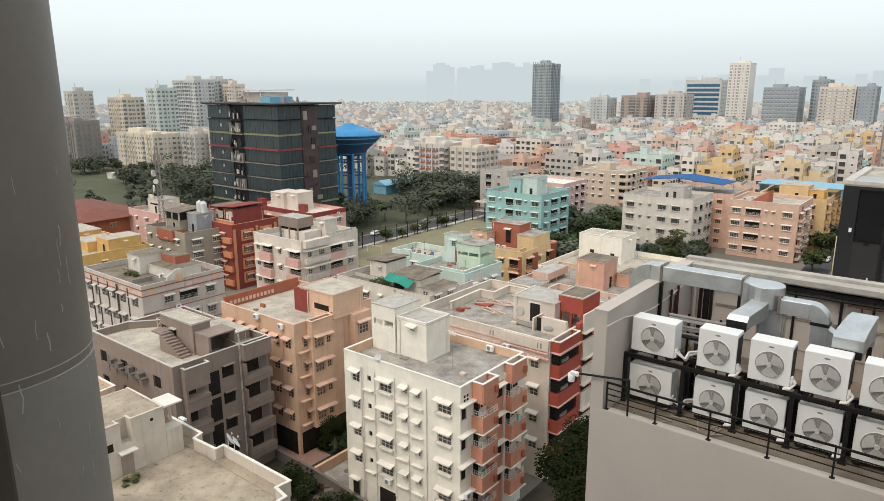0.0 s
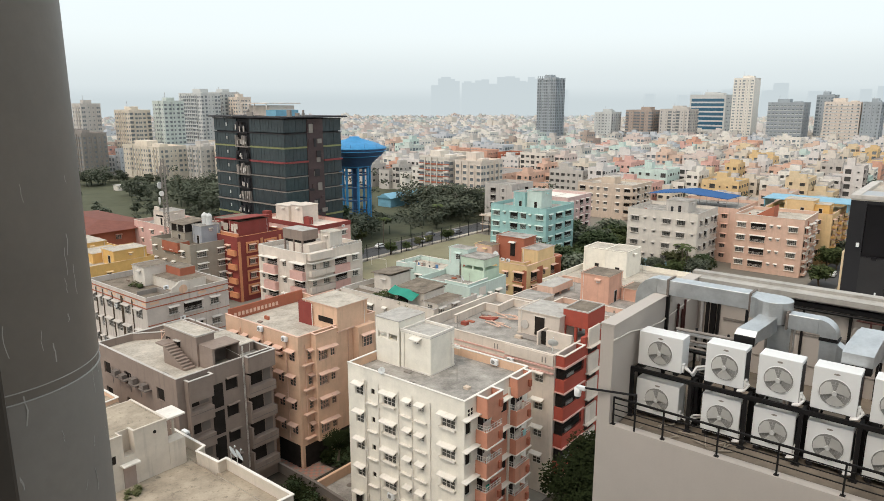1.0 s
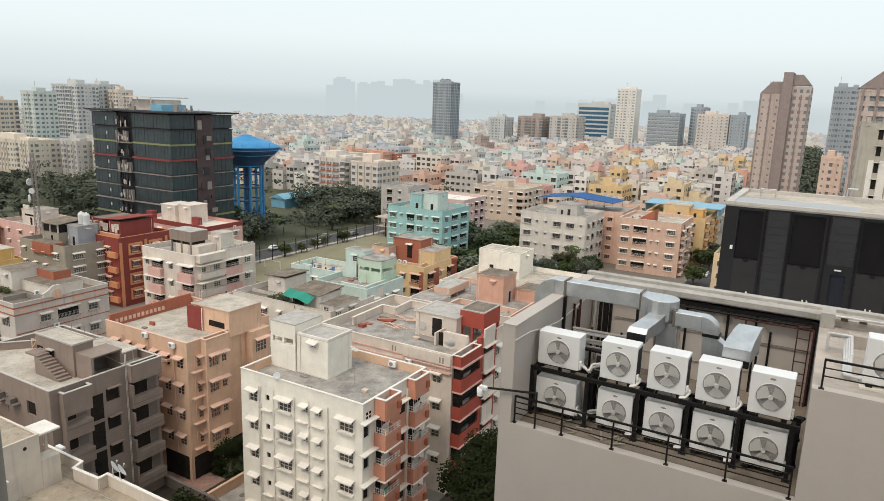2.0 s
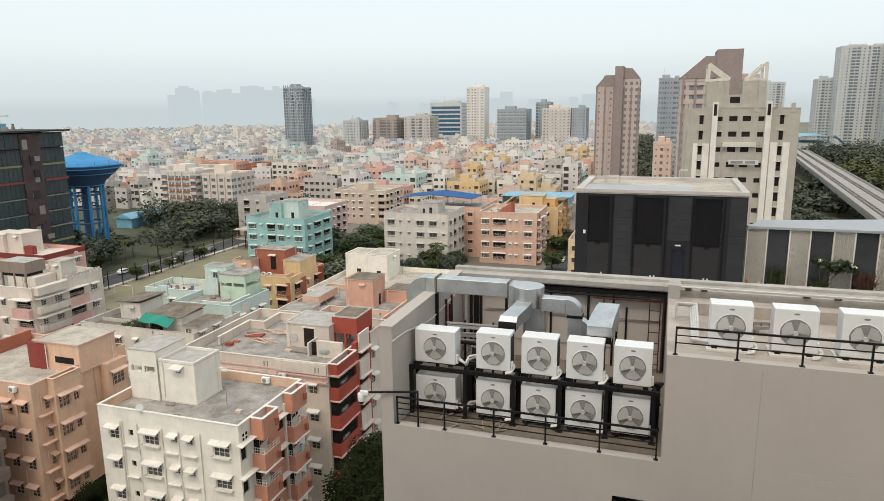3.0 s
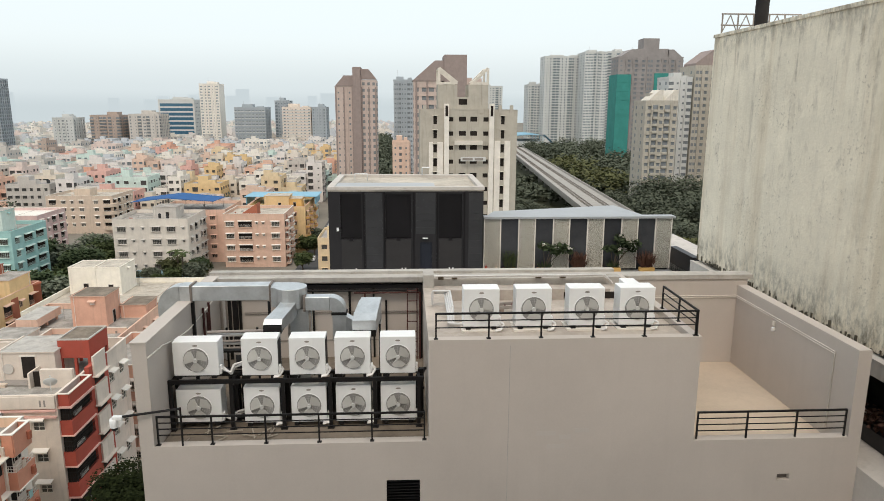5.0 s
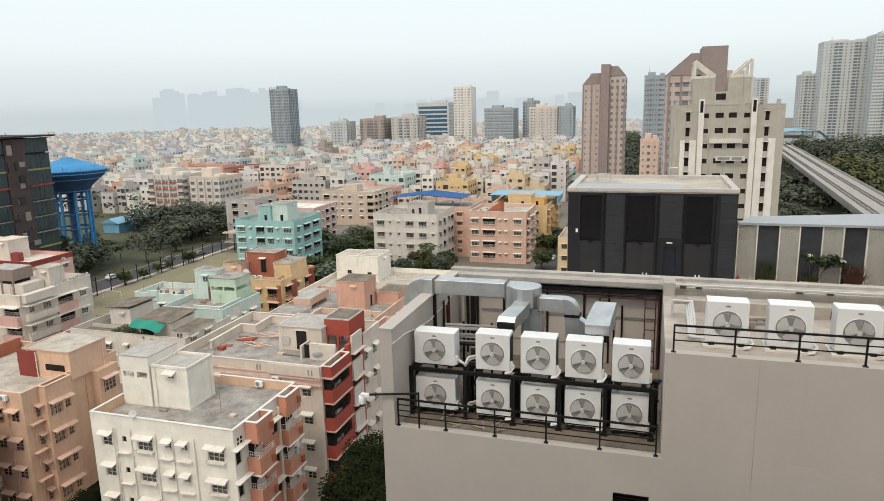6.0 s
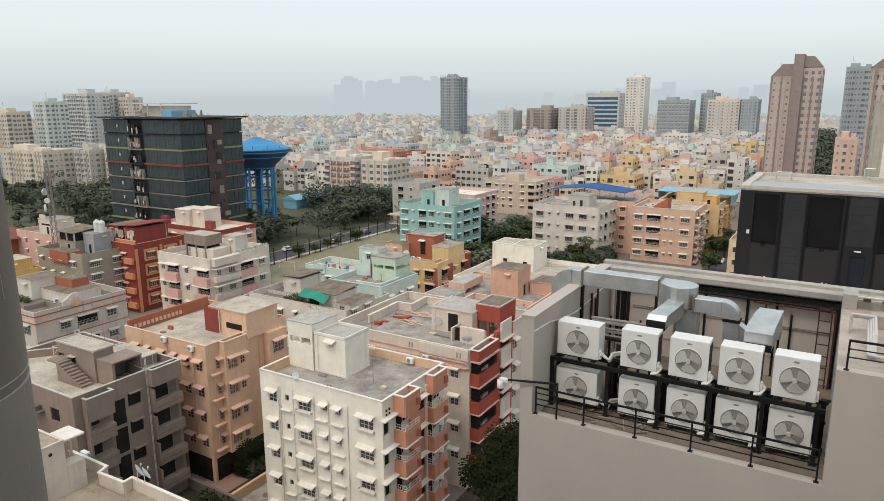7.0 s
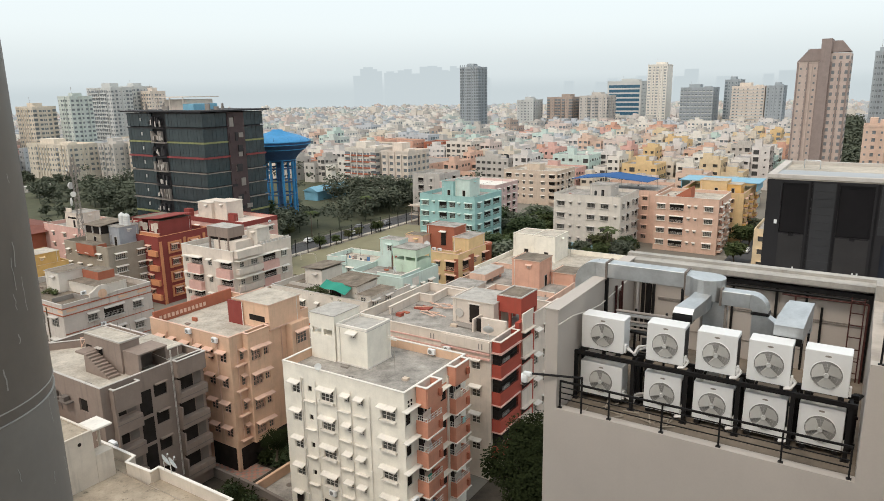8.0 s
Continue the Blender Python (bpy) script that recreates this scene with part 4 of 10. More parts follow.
g.path([(0.03, -0.02, 41.4), (0.03, 1.1, 41.35), (0.03, 2.4, 41.12), (0.03, 3.5, 41.03), (0.03, 5.0, 41.1), (0.03, 6.4, 41.2)], 0.022, 5)
part("cable", g, M_TRIMW, plant, "loose white cable")


def railing(label, m, length, high, rails, posts, group="black roof railings", ret=0.0):
    r = thing("railing", label, "railing", m, group)
    for i in range(posts):
        x = length * i / (posts - 1)
        g = Geo()
        g.box(x - 0.022, -0.022, 0, x + 0.022, 0.022, high)
        g.box(x - 0.06, -0.05, 0, x + 0.06, 0.05, 0.02)
        part("post", g, M_BLACK, r)
    for i in range(rails):
        z = high - i * (high - 0.12) / rails
        g = Geo()
        t = 0.025 if i == 0 else 0.013
        g.box(-0.02, -t, z - t, length + 0.02, t, z + t)
        part("rail", g, M_BLACK, r)
    return r


railing("black steel railing on the kerb of the plant terrace", pb(0.08, 0.1, 38.8), 7.35, 0.84, 4, 6)
railing("black steel railing on the kerb of the upper plant roof", pb(7.75, 0.1, 41.78), 7.25, 0.72, 3, 6)
railing("short black steel railing at the roof corner", pb(15.03, 0.1, 41.78, 90), 2.6, 0.72, 3, 3)
railing("black steel railing in front of the empty terrace", pb(15.28, 0.1, 38.58), 4.4, 0.88, 4, 4)


# ---- air conditioners ----
def ac_unit(w, h, m, label, fan_r=0.36):
    d = 0.58
    t = thing("outdoor_ac_unit", label, "air conditioner", m, "outdoor air conditioners")
    key = ("ac", w)
    if key not in CACHE:
        g = Geo()
        g.box(0, 0, 0.08, w, d, h)
        case = bevelled(g, 0.018)
        cx, cz = w * 0.5, 0.08 + (h - 0.08) * 0.46
        well = Geo()
        n = 36
        for i in range(n):                 # shallow well behind the fan and the pressed ring round it
            a, b = 2 * math.pi * i / n, 2 * math.pi * (i + 1) / n
            p = lambda r, w_, y: (cx + r * math.cos(w_), y, cz + r * math.sin(w_))
            well.face([p(0.001, a, -0.006), p(fan_r, a, -0.006), p(fan_r, b, -0.006)], 0)
            for r0, r1, y0, y1 in ((fan_r, fan_r + 0.008, -0.008, -0.014), (fan_r + 0.008, fan_r + 0.022, -0.014, 0.001), (fan_r, fan_r, -0.006, -0.008)):
                well.face([p(r0, a, y0), p(r1, a, y1), p(r1, b, y1), p(r0, b, y0)], 1)
        fan = Geo()
        for i in range(3):
            a = 2 * math.pi * i / 3 + 0.5
            q = lambda r, w_, y: (cx + r * math.cos(w_), y, cz + r * math.sin(w_))
            fan.face([q(0.05, a - 0.6, -0.012), q(fan_r - 0.05, a - 0.62, -0.012), q(fan_r - 0.015, a - 0.3, -0.022), q(fan_r - 0.012, a + 0.3, -0.045), q(fan_r - 0.03, a + 0.85, -0.075), q(0.05, a + 0.7, -0.06)])
        hub = Geo()
        hub.tube((cx, -0.008, cz), (cx, -0.085, cz), 0.06, 14)
        gr = Geo()                       # wire guard: rings and spokes in one lattice
        rs = [r + e for r in (0.05, 0.12, 0.19, 0.26, 0.33) for e in (0.0, 0.004)]
        ws = [2 * math.pi * i / 24 + e for i in range(24) for e in (0.0, 0.02)]
        for i in range(len(rs) - 1):
            for j in range(48):
                if i % 2 == 0 or (j % 12 == 0):
                    w0, w1 = ws[j], ws[(j + 1) % 48]
                    gr.face([(cx + r * math.cos(w_), -0.1, cz + r * math.sin(w_)) for r, w_ in ((rs[i], w0), (rs[i + 1], w0), (rs[i + 1], w1), (rs[i], w1))])
        gr = welded(gr)
        badge = Geo()
        badge.face([(cx + 0.075 * math.cos(2 * math.pi * i / 16), -0.004, h - 0.12 + 0.026 * math.sin(2 * math.pi * i / 16)) for i in range(16)])
        foot = Geo()
        foot.box(-0.02, -0.03, 0, 0.12, d + 0.03, 0.08)
        vent = Geo()
        vent.box(w - 0.001, 0.05, 0.16, w + 0.004, d - 0.05, h - 0.1)
        cap = Geo()
        cap.box(w - 0.005, 0.05, 0.1, w + 0.06, 0.2, 0.36)
        CACHE[key] = [case.mesh("casing", M_ACW), well.mesh("fan_ring", [M_FANB, M_ACW]), fan.mesh("fan", M_FAN), hub.mesh("hub", M_DISH), gr.mesh("grille", M_FAN),
                      badge.mesh("badge", M_GREYP), foot.mesh("foot", M_BLACK), vent.mesh("side_vent", M_TANKB), bevelled(cap, 0.015).mesh("valve_cover", M_ACW)]
    k = CACHE[key]
    case = part("casing", k[0], None, t)
    part("fan_ring", k[1], None, t)
    f = part("fan", k[2], None, t)
    part("hub", k[3], None, f)
    part("grille", k[4], None, t)
    part("badge", k[5], None, case)
    part("foot", k[6], None, t, m=pose(0.1, 0, 0))
    part("foot", k[6], None, t, m=pose(w - 0.2, 0, 0))
    if w < 1.2:
        part("side_vent", k[7], None, case)
    part("valve_cover", k[8], None, t)
    return t


wide_low = ac_unit(1.30, 1.12, pb(0.17, 1.45, 38.72), "wide white outdoor air conditioner on the terrace below a rack")
wide_up = copy_thing(wide_low, pb(0.17, 1.45, 40.2))
tagged(wide_up, "wide white outdoor air conditioner on the black rack")
first = ac_unit(1.05, 1.22, pb(2.13, 1.45, 38.68), "white outdoor air conditioner on the terrace below a rack")
for x in (3.51, 4.83, 6.16):
    copy_thing(first, pb(x, 1.45, 38.68))
for x in (2.13, 3.51, 4.83, 6.16):
    tagged(copy_thing(first, pb(x, 1.45, 40.18)), "white outdoor air conditioner on the black rack")
for x in (8.6, 10.13, 11.7, 13.2):
    tagged(copy_thing(first, pb(x, 1.32, 41.63)), "white outdoor air conditioner on the upper plant roof")

rack = thing("equipment_rack", "black steel rack that carries a row of air conditioners", "rack", pb(0, 0, 38.6))
for x in (0.05, 1.8, 3.3, 4.68, 6.0, 7.3):
    for y in (1.38, 1.98):
        g = Geo()
        g.box(x - 0.05, y - 0.05, 0, x + 0.05, y + 0.05, 1.5)
        g.box(x - 0.1, y - 0.1, 0, x + 0.1, y + 0.1, 0.02)
        part("post", g, M_BLACK, rack)
    g = Geo()
    g.box(x - 0.04, 1.43, 1.38, x + 0.04, 1.93, 1.5)
    part("cross_beam", g, M_BLACK, rack)
for y in (1.33, 1.93):
    g = Geo()
    g.box(0, y, 1.46, 7.45, y + 0.09, 1.58)
    part("beam", g, M_BLACK, rack)
g = Geo()
g.box(0, 1.93, 0.05, 7.45, 2.0, 0.12)
part("beam", g, M_BLACK, rack)


for x in (1.62, 2.0, 3.28, 4.64, 5.97, 7.3):
    block_part(rack, "back_post", x, 1.9, 0, x + 0.12, 2.02, 1.45, M_BLACK)
for x0, x1 in ((1.62, 2.1), (3.28, 3.7), (4.64, 5.05), (5.97, 6.4)):
    g = Geo()
    g.tube((x0, 2.05, 0.1), (x1, 2.05, 1.4), 0.035, 5)
    part("diagonal_brace", g, M_BLACK, rack)
# black pipes added only to darken the gaps between the lower units
for x, w in ((1.6, 0.42), (3.22, 0.26), (4.58, 0.24), (5.9, 0.25), (7.24, 0.2)):
    for k in range(5):
        a = x + w * (k + 0.5) / 5
        g = Geo()
        g.path([(a, 2.32 + 0.06 * (k % 2), 0.0), (a, 2.32 + 0.06 * (k % 2), 1.2 + 0.1 * (k % 3)), (a + 0.1, 2.6, 1.35)], 0.045, 6)
        part("lagged_pipe", g, M_BLACK, rack)
    for z in (0.02, 0.8):
        block_part(rack, "pipe_clamp", x - 0.05, 2.22, z, x + w + 0.05, 2.27, z + 0.08, M_BLACK)
shelf = thing("pipe_shelf", "grey stacked pipes and a switch box on a black frame", "shelf", pb(1.35, 2.5, 38.6))
for k, (z, r) in enumerate(((2.62, 0.05), (2.5, 0.06), (2.32, 0.04), (2.22, 0.05), (2.1, 0.035))):
    g = Geo()
    g.tube((-0.5, 0.1 + 0.07 * (k % 2), z), (1.5, 0.1 + 0.07 * (k % 2), z + 0.03), r, 8)
    part("pipe", g, M_PIPE if k % 2 else M_GREYP, shelf)
for x in (0.02, 0.95):
    block_part(shelf, "upright", x, 0.25, 0, x + 0.06, 0.31, 2.7, M_BLACK)
for z in (1.4, 2.05):
    block_part(shelf, "bearer", -0.4, 0.0, z - 0.06, 1.4, 0.34, z, M_BLACK)
g = Geo()
g.box(0.3, -0.02, 1.42, 0.85, 0.24, 1.98)
part("switch_box", bevelled(g, 0.02, 1), M_GREYP, shelf, "grey switch box")
block_part(shelf, "switch_box_front", 0.36, -0.03, 1.48, 0.79, -0.02, 1.92, M_TANKB)



def pipe_set(m, kind):
    t = thing("refrigerant_pipes", "foil-wrapped refrigerant pipes beside an air conditioner", "pipes", m, "refrigerant pipes")
    for k in range(2):
        g = Geo()
        o = 0.09 * k
        if kind:
            g.path([(0, 0.12 + o, 0.2), (0.1, -0.02 + o, 0.2), (0.3, -0.05 + o, 0.12 - o), (0.36, 0.1, 0.3 - o), (0.62, 0.2 + o, 0.35 - o)], 0.035, 7)
        else:
            g.path([(0, 0.12 + o, 0.2), (0.12, -0.08 + o, 0.16), (0.02, -0.16 + o, 0.02), (-0.14, -0.2 + o, 0.0)], 0.03, 7)
        part("pipe", g, M_PIPE, t)
    return t


for z in (38.75, 40.25):
    pipe_set(pb(1.5, 1.5, z), True)
    for x in (3.2, 4.58, 5.9):
        pipe_set(pb(x, 1.5, z), False)
for x in (9.67, 11.2, 12.77):
    pipe_set(pb(x, 1.35, 41.62), False)
pipe_set(pb(14.27, 1.35, 41.62), False)
t = thing("refrigerant_pipes", "bundle of white pipes rising over the parapet", "pipes", pb(7.9, 1.2, 41.6), "refrigerant pipes")
for k in range(4):
    g = Geo()
    o = 0.1 * k
    g.path([(-0.1, 2.5 + o, 0.1), (-0.1, 2.5 + o, 0.55 - o / 2), (0.45 - o / 2, 2.5 + o, 0.55 - o / 2), (0.45 - o / 2, 1.0, 0.45 - o / 2), (0.45 - o / 2, 0.5, 0.1), (0.75, 0.4, 0.1)], 0.035, 7)
    part("pipe", g, M_PIPE, t)
t = thing("cable_tray", "short rusty cable tray lying on the roof between two units", "cable tray", pb(9.55, 2.9, 41.6, 12))
for y in (0.0, 0.4):
    block_part(t, "rail", 0, y, 0.12, 1.0, y + 0.04, 0.22, M_GREYP)
for k in range(4):
    g = Geo()
    g.tube((0.1 + 0.22 * k, 0.02, 0.16), (0.24 + 0.22 * k, 0.4, 0.16), 0.02, 5)
    part("rung", g, M_DPIPE, t)
block_part(t, "support", 0.4, 0, 0, 0.5, 0.44, 0.12, M_CEMENT)
for x in (8.55, 10.08, 11.65, 13.15):
    t = thing("plinth", "low white plinth under an air conditioner", "plinth", pb(x, 1.22, 41.58), "plinths on the upper plant roof")
    g = Geo()
    g.box(0, 0, 0, 1.2, 0.8, 0.05)
    part("slab", g, M_TRIMW, t)
for x, y, w, d, h in ((14.45, 3.75, 0.5, 0.85, 0.72), (14.5, 2.45, 0.36, 0.8, 0.7)):
    t = thing("split_ac_unit", "small white split air conditioner behind the larger units", "air conditioner", pb(x - 0.25, y, 41.58), "split units on the roof")
    g = Geo()
    g.box(0, 0, 0.08, w, d, h)
    part("casing", bevelled(g, 0.015, 1), M_ACW, t)
    for q in (0.08, d - 0.16):
        block_part(t, "foot", 0.03, q, 0, w - 0.03, q + 0.08, 0.08, M_BLACK)
rnd = random.Random(14)
g = Geo()
for i in range(16):
    a = rnd.uniform(0, 6.3)
    x, y = rnd.uniform(0.3, 3.6), rnd.uniform(0.4, 1.2)
    g.tube((x, y, 0.03), (x + 0.5 * math.cos(a), y + 0.5 * math.sin(a), 0.05 + 0.1 * rnd.random()), 0.02, 5)
solid("pipe_offcuts", g, M_GREYN, pb(0, 0, 38.6), "heap of bent pipe offcuts on the terrace floor", "scrap", kind="stuff")


# ---- ductwork ----
duct = thing("air_duct", "galvanised sheet metal air duct with elbows and two outlets", "duct", pb(0, 0, 0))
g = Geo()
g.box(-0.35, 3.9, 41.84, 2.6, 4.45, 42.33)
part("main_run", bevelled(g, 0.012, 1), M_STEEL, duct)
g = Geo()                              # elbow that drops outside the side wall
n = 8
for i in range(n):
    a, b = math.pi / 2 * i / n, math.pi / 2 * (i + 1) / n
    f = lambda r, w_: (-0.35 - r * math.sin(w_), 41.64 + r * math.cos(w_))
    q = [f(0.2, a), f(0.69, a), f(0.69, b), f(0.2, b)]
    g.face([(x, 3.9, z) for x, z in q])
    g.face([(x, 4.42, z) for x, z in reversed(q)])
    g.face([(q[1][0], 3.9, q[1][1]), (q[1][0], 4.42, q[1][1]), (q[2][0], 4.42, q[2][1]), (q[2][0], 3.9, q[2][1])])
    g.face([(q[3][0], 3.9, q[3][1]), (q[3][0], 4.42, q[3][1]), (q[0][0], 4.42, q[0][1]), (q[0][0], 3.9, q[0][1])])
g.box(-1.04, 3.9, 38.0, -0.55, 4.42, 41.64)
part("drop_elbow", g, M_STEEL, duct)
g = Geo()                              # round flat elbow
pts = [(2.6, 4.42), (2.6, 3.75)]
for i in range(13):
    a = -math.pi * 0.85 + math.pi * 1.35 * i / 12
    pts.append((3.22 + 0.52 * math.cos(a), 3.9 + 0.52 * math.sin(a)))
g.prism(pts, 41.66, 42.31)
part("turn_elbow", bevelled(g, 0.01, 1), M_STEEL, duct)
g = Geo()
g.box(3.15, 3.6, 38.6, 3.85, 4.0, 41.62)
part("riser", g, M_STEEL, duct)


def loft(g, *rings):
    for p, q in zip(rings, rings[1:]):
        for i in range(4):
            j = (i + 1) % 4
            g.face([p[i], p[j], q[j], q[i]])


def rect(x0, x1, y, za, zb, lean=0.0):
    return [(x0, y, za), (x1, y, za), (x1, y - lean, zb), (x0, y - lean, zb)]


g = Geo()
loft(g, rect(2.95, 3.45, 3.5, 41.45, 41.9), rect(2.9, 3.4, 3.0, 41.42, 41.86), rect(2.66, 3.2, 2.35, 41.36, 41.70), rect(2.63, 3.19, 2.2, 41.30, 41.56))
part("outlet", g, M_STEEL, duct)
g = Geo()
g.box(2.64, 2.17, 41.29, 3.18, 2.6, 41.53)
part("mouth", g, M_BLACK, duct)
g = Geo()
g.box(3.7, 3.5, 41.6, 4.5, 3.95, 42.03)
part("branch_run", bevelled(g, 0.012, 1), M_STEEL, duct)
g = Geo()
for i in range(n):
    a, b = math.pi / 2 * i / n, math.pi / 2 * (i + 1) / n
    f = lambda r, w_: (4.5 + r * math.sin(w_), 41.53 + r * math.cos(w_))
    q = [f(0.07, a), f(0.5, a), f(0.5, b), f(0.07, b)]
    g.face([(x, 3.5, z) for x, z in q])
    g.face([(x, 3.95, z) for x, z in reversed(q)])
    g.face([(q[1][0], 3.5, q[1][1]), (q[1][0], 3.95, q[1][1]), (q[2][0], 3.95, q[2][1]), (q[2][0], 3.5, q[2][1])])
    g.face([(q[3][0], 3.5, q[3][1]), (q[3][0], 3.95, q[3][1]), (q[0][0], 3.95, q[0][1]), (q[0][0], 3.5, q[0][1])])
part("branch_elbow", g, M_STEEL, duct)
g = Geo()
g.box(4.54, 3.47, 41.44, 5.03, 3.98, 41.5)
part("flange", g, M_BLACK, duct)
g = Geo()
g.box(4.57, 3.5, 40.6, 5.0, 3.95, 41.44)
loft(g, [(5.0, 3.5, 41.4), (5.0, 3.9, 41.4), (5.0, 3.9, 40.9), (5.0, 3.5, 40.9)], [(5.5, 3.2, 41.2), (5.5, 3.6, 41.2), (5.5, 3.6, 40.7), (5.5, 3.2, 40.7)])
part("drop_duct", g, M_STEEL, duct)
g = Geo()
loft(g, rect(5.5, 6.14, 3.3, 41.45, 42.03), rect(5.47, 6.13, 3.2, 41.42, 42.02), rect(5.35, 6.06, 2.4, 41.34, 41.84), rect(5.32, 6.03, 2.08, 41.28, 41.70))
g.face(rect(5.32, 6.03, 2.08, 41.40, 41.70))
g.box(5.5, 3.3, 41.2, 6.14, 3.6, 42.0)
part("outlet", g, M_STEEL, duct)
g = Geo()
g.box(5.33, 2.05, 41.20, 6.02, 2.5, 41.40)
part("mouth", g, M_BLACK, duct)
for x in (0.0, 2.52):
    g = Geo()
    g.box(x, 3.86, 41.79, x + 0.07, 4.49, 42.37)
    part("flange", g, M_CEMENTD, duct)
block_part(duct, "hanger", 0.0, 3.9, 38.6, 0.1, 4.0, 41.84, M_BLACK)
block_part(duct, "hanger", 2.45, 3.9, 38.6, 2.53, 3.98, 41.8, M_BLACK)
g = Geo()
g.box(3.66, 3.46, 41.57, 3.72, 3.99, 42.08)
part("flange", g, M_CEMENTD, duct)
for x in (3.13, 3.8):
    block_part(duct, "riser_seam", x, 3.58, 38.6, x + 0.07, 3.6, 41.62, M_GREYP)
block_part(duct, "stand", 5.55, 3.3, 38.6, 5.61, 3.36, 41.2, M_BLACK)
block_part(duct, "stand", 6.06, 3.3, 38.6, 6.12, 3.36, 41.2, M_BLACK)

cctv = thing("cctv_camera", "white dome camera on a sloping black pole fixed to the railing", "security camera", pb(0, 0, 0))
g = Geo()
g.tube((0.75, 0.05, 39.9), (-0.72, -0.17, 39.8), 0.035, 8)
g.tube((0.75, 0.05, 38.8), (0.75, 0.05, 39.93), 0.03, 8)
part("pole", g, M_BLACK, cctv)
g = Geo()
g.box(-0.98, -0.24, 39.7, -0.7, -0.1, 39.83)
part("arm", bevelled(g, 0.03), M_ACW, cctv)
g = Geo()
g.lathe([(0.01, 39.74), (0.105, 39.74), (0.11, 39.6), (0.1, 39.5)], 16, 0, -0.95, -0.17)
part("housing", g, M_ACW, cctv, smooth=True)
g = Geo()
g.lathe([(0.095, 39.5), (0.08, 39.44), (0.04, 39.4), (0.005, 39.39)], 16, 0, -0.95, -0.17)
part("dome", g, M_TANKB, cctv, "black dome", smooth=True)

# ---- the black penthouse and the panelled wall on the podium ----
g = Geo()
g.box(0.2, 7.85, 0, 20.4, 22.6, 37.9)
solid("podium", g, M_METROOF, pb(), "grey podium block with a terrace on top", "building", kind="structure")
M_BLKBLUE = material("dark_blue_steel", (0.014, 0.017, 0.026), 0.5, spread=0.3)
BX, BY = -4.75, 39.0
pent = thing("black_penthouse", "black clad rooftop block with tall dark panels", "building", at(BX, BY))
W_ = 9.0
PANELS = ((0.7, 1.9), (3.3, 4.78), (6.4, 7.76))
g = Geo()
wall_with_holes(g, W_, 0.0, 43.2, [(x0, x1, 40.42, 43.05) for x0, x1 in PANELS] + [(5.3, 6.0, 38.3, 40.2)], lambda s, z, q: (s, q, z), 0, 0.18)
part("wall", g, M_BLACKC, pent)
for a in ((0, 0.18, 0.2, 7.5), (W_ - 0.2, 0.18, W_, 7.5), (0.2, 7.3, W_ - 0.2, 7.5)):
    block_part(pent, "wall", a[0], a[1], 0, a[2], a[3], 43.2, M_BLACKC)
for x0, x1 in PANELS:
    block_part(pent, "panel", x0, 0.14, 40.42, x1, 0.2, 43.05, M_BLACKD, "tall near-black panel")
    p = block_part(pent, "lower_panel", x0 + 0.02, -0.03, 38.35, x1 - 0.02, -0.003, 40.38, M_LOWP, "dark grey lower panel")
    block_part(p, "lamp_bracket", (x0 + x1) / 2 - 0.12, -0.07, 40.3, (x0 + x1) / 2 + 0.12, -0.031, 40.46, M_BLACKD)
plank = Geo()
plank.box(0, -0.026, 0, 1, -0.004, 0.392)
plank = plank.mesh("plank", M_PLANK)
for x0, x1, zb, n in ((2.15, 3.12, 38.3, 12), (5.05, 6.2, 40.7, 6), (8.15, 8.96, 38.3, 12)):
    for i in range(n):
        part("plank", plank, None, pent, m=pose(x0, 0, zb + 0.4 * i) @ Matrix.Diagonal((x1 - x0, 1, 1, 1)))
for x in (1.98, 3.18, 4.88, 6.26, 7.84):
    block_part(pent, "rib", x, -0.035, 38.3, x + 0.1, -0.003, 43.2, M_BLACKD)
g = Geo()
g.box(5.3, 0.1, 38.3, 6.0, 0.16, 40.2)
part("door", g, M_BLKBLUE, pent, "dark blue door")
for x, w in ((0.46, 0.13), (5.45, 0.3)):
    g = Geo()
    g.box(x, -0.1, 40.9 if w < 0.2 else 40.42, x + w, -0.01, 41.1 if w < 0.2 else 40.48)
    part("wall_light", g, M_ACW, pent, "small white wall light")
for x in (1.5, 4.2, 4.4, 7.0, 7.2):
    g = Geo()
    g.box(x, -0.06, 38.55, x + 0.07, -0.03, 38.68)
    part("socket", g, M_ACW, pent)
g = Geo()
g.box(0, 0, 43.2, W_, 7.5, 43.28)
part("roof", g, M_ROOFL, pent)
g = Geo()
for a in ((-0.05, -0.05, W_ + 0.05, 0.35), (-0.05, 7.2, W_ + 0.05, 7.55), (-0.05, 0.35, 0.35, 7.2), (W_ - 0.3, 0.35, W_ + 0.05, 7.2)):
    g.box(a[0], a[1], 43.28, a[2], a[3], 43.46)
part("coping", g, M_GREYW, pent, "pale grey coping")
g = Geo()
g.box(0.3, 0.4, 43.3, 6.2, 2.6, 43.42)
part("roof_sheet", g, M_METROOF, pent)
g = Geo()
g.path([(1.2, 5.0, 43.3), (1.2, 5.0, 43.75), (2.0, 5.0, 43.75), (2.0, 5.0, 43.3)], 0.03)
g.path([(5.6, 7.1, 43.46), (5.6, 7.1, 43.95), (6.1, 7.1, 43.95)], 0.05)
part("pipe", g, M_STEEL, pent)

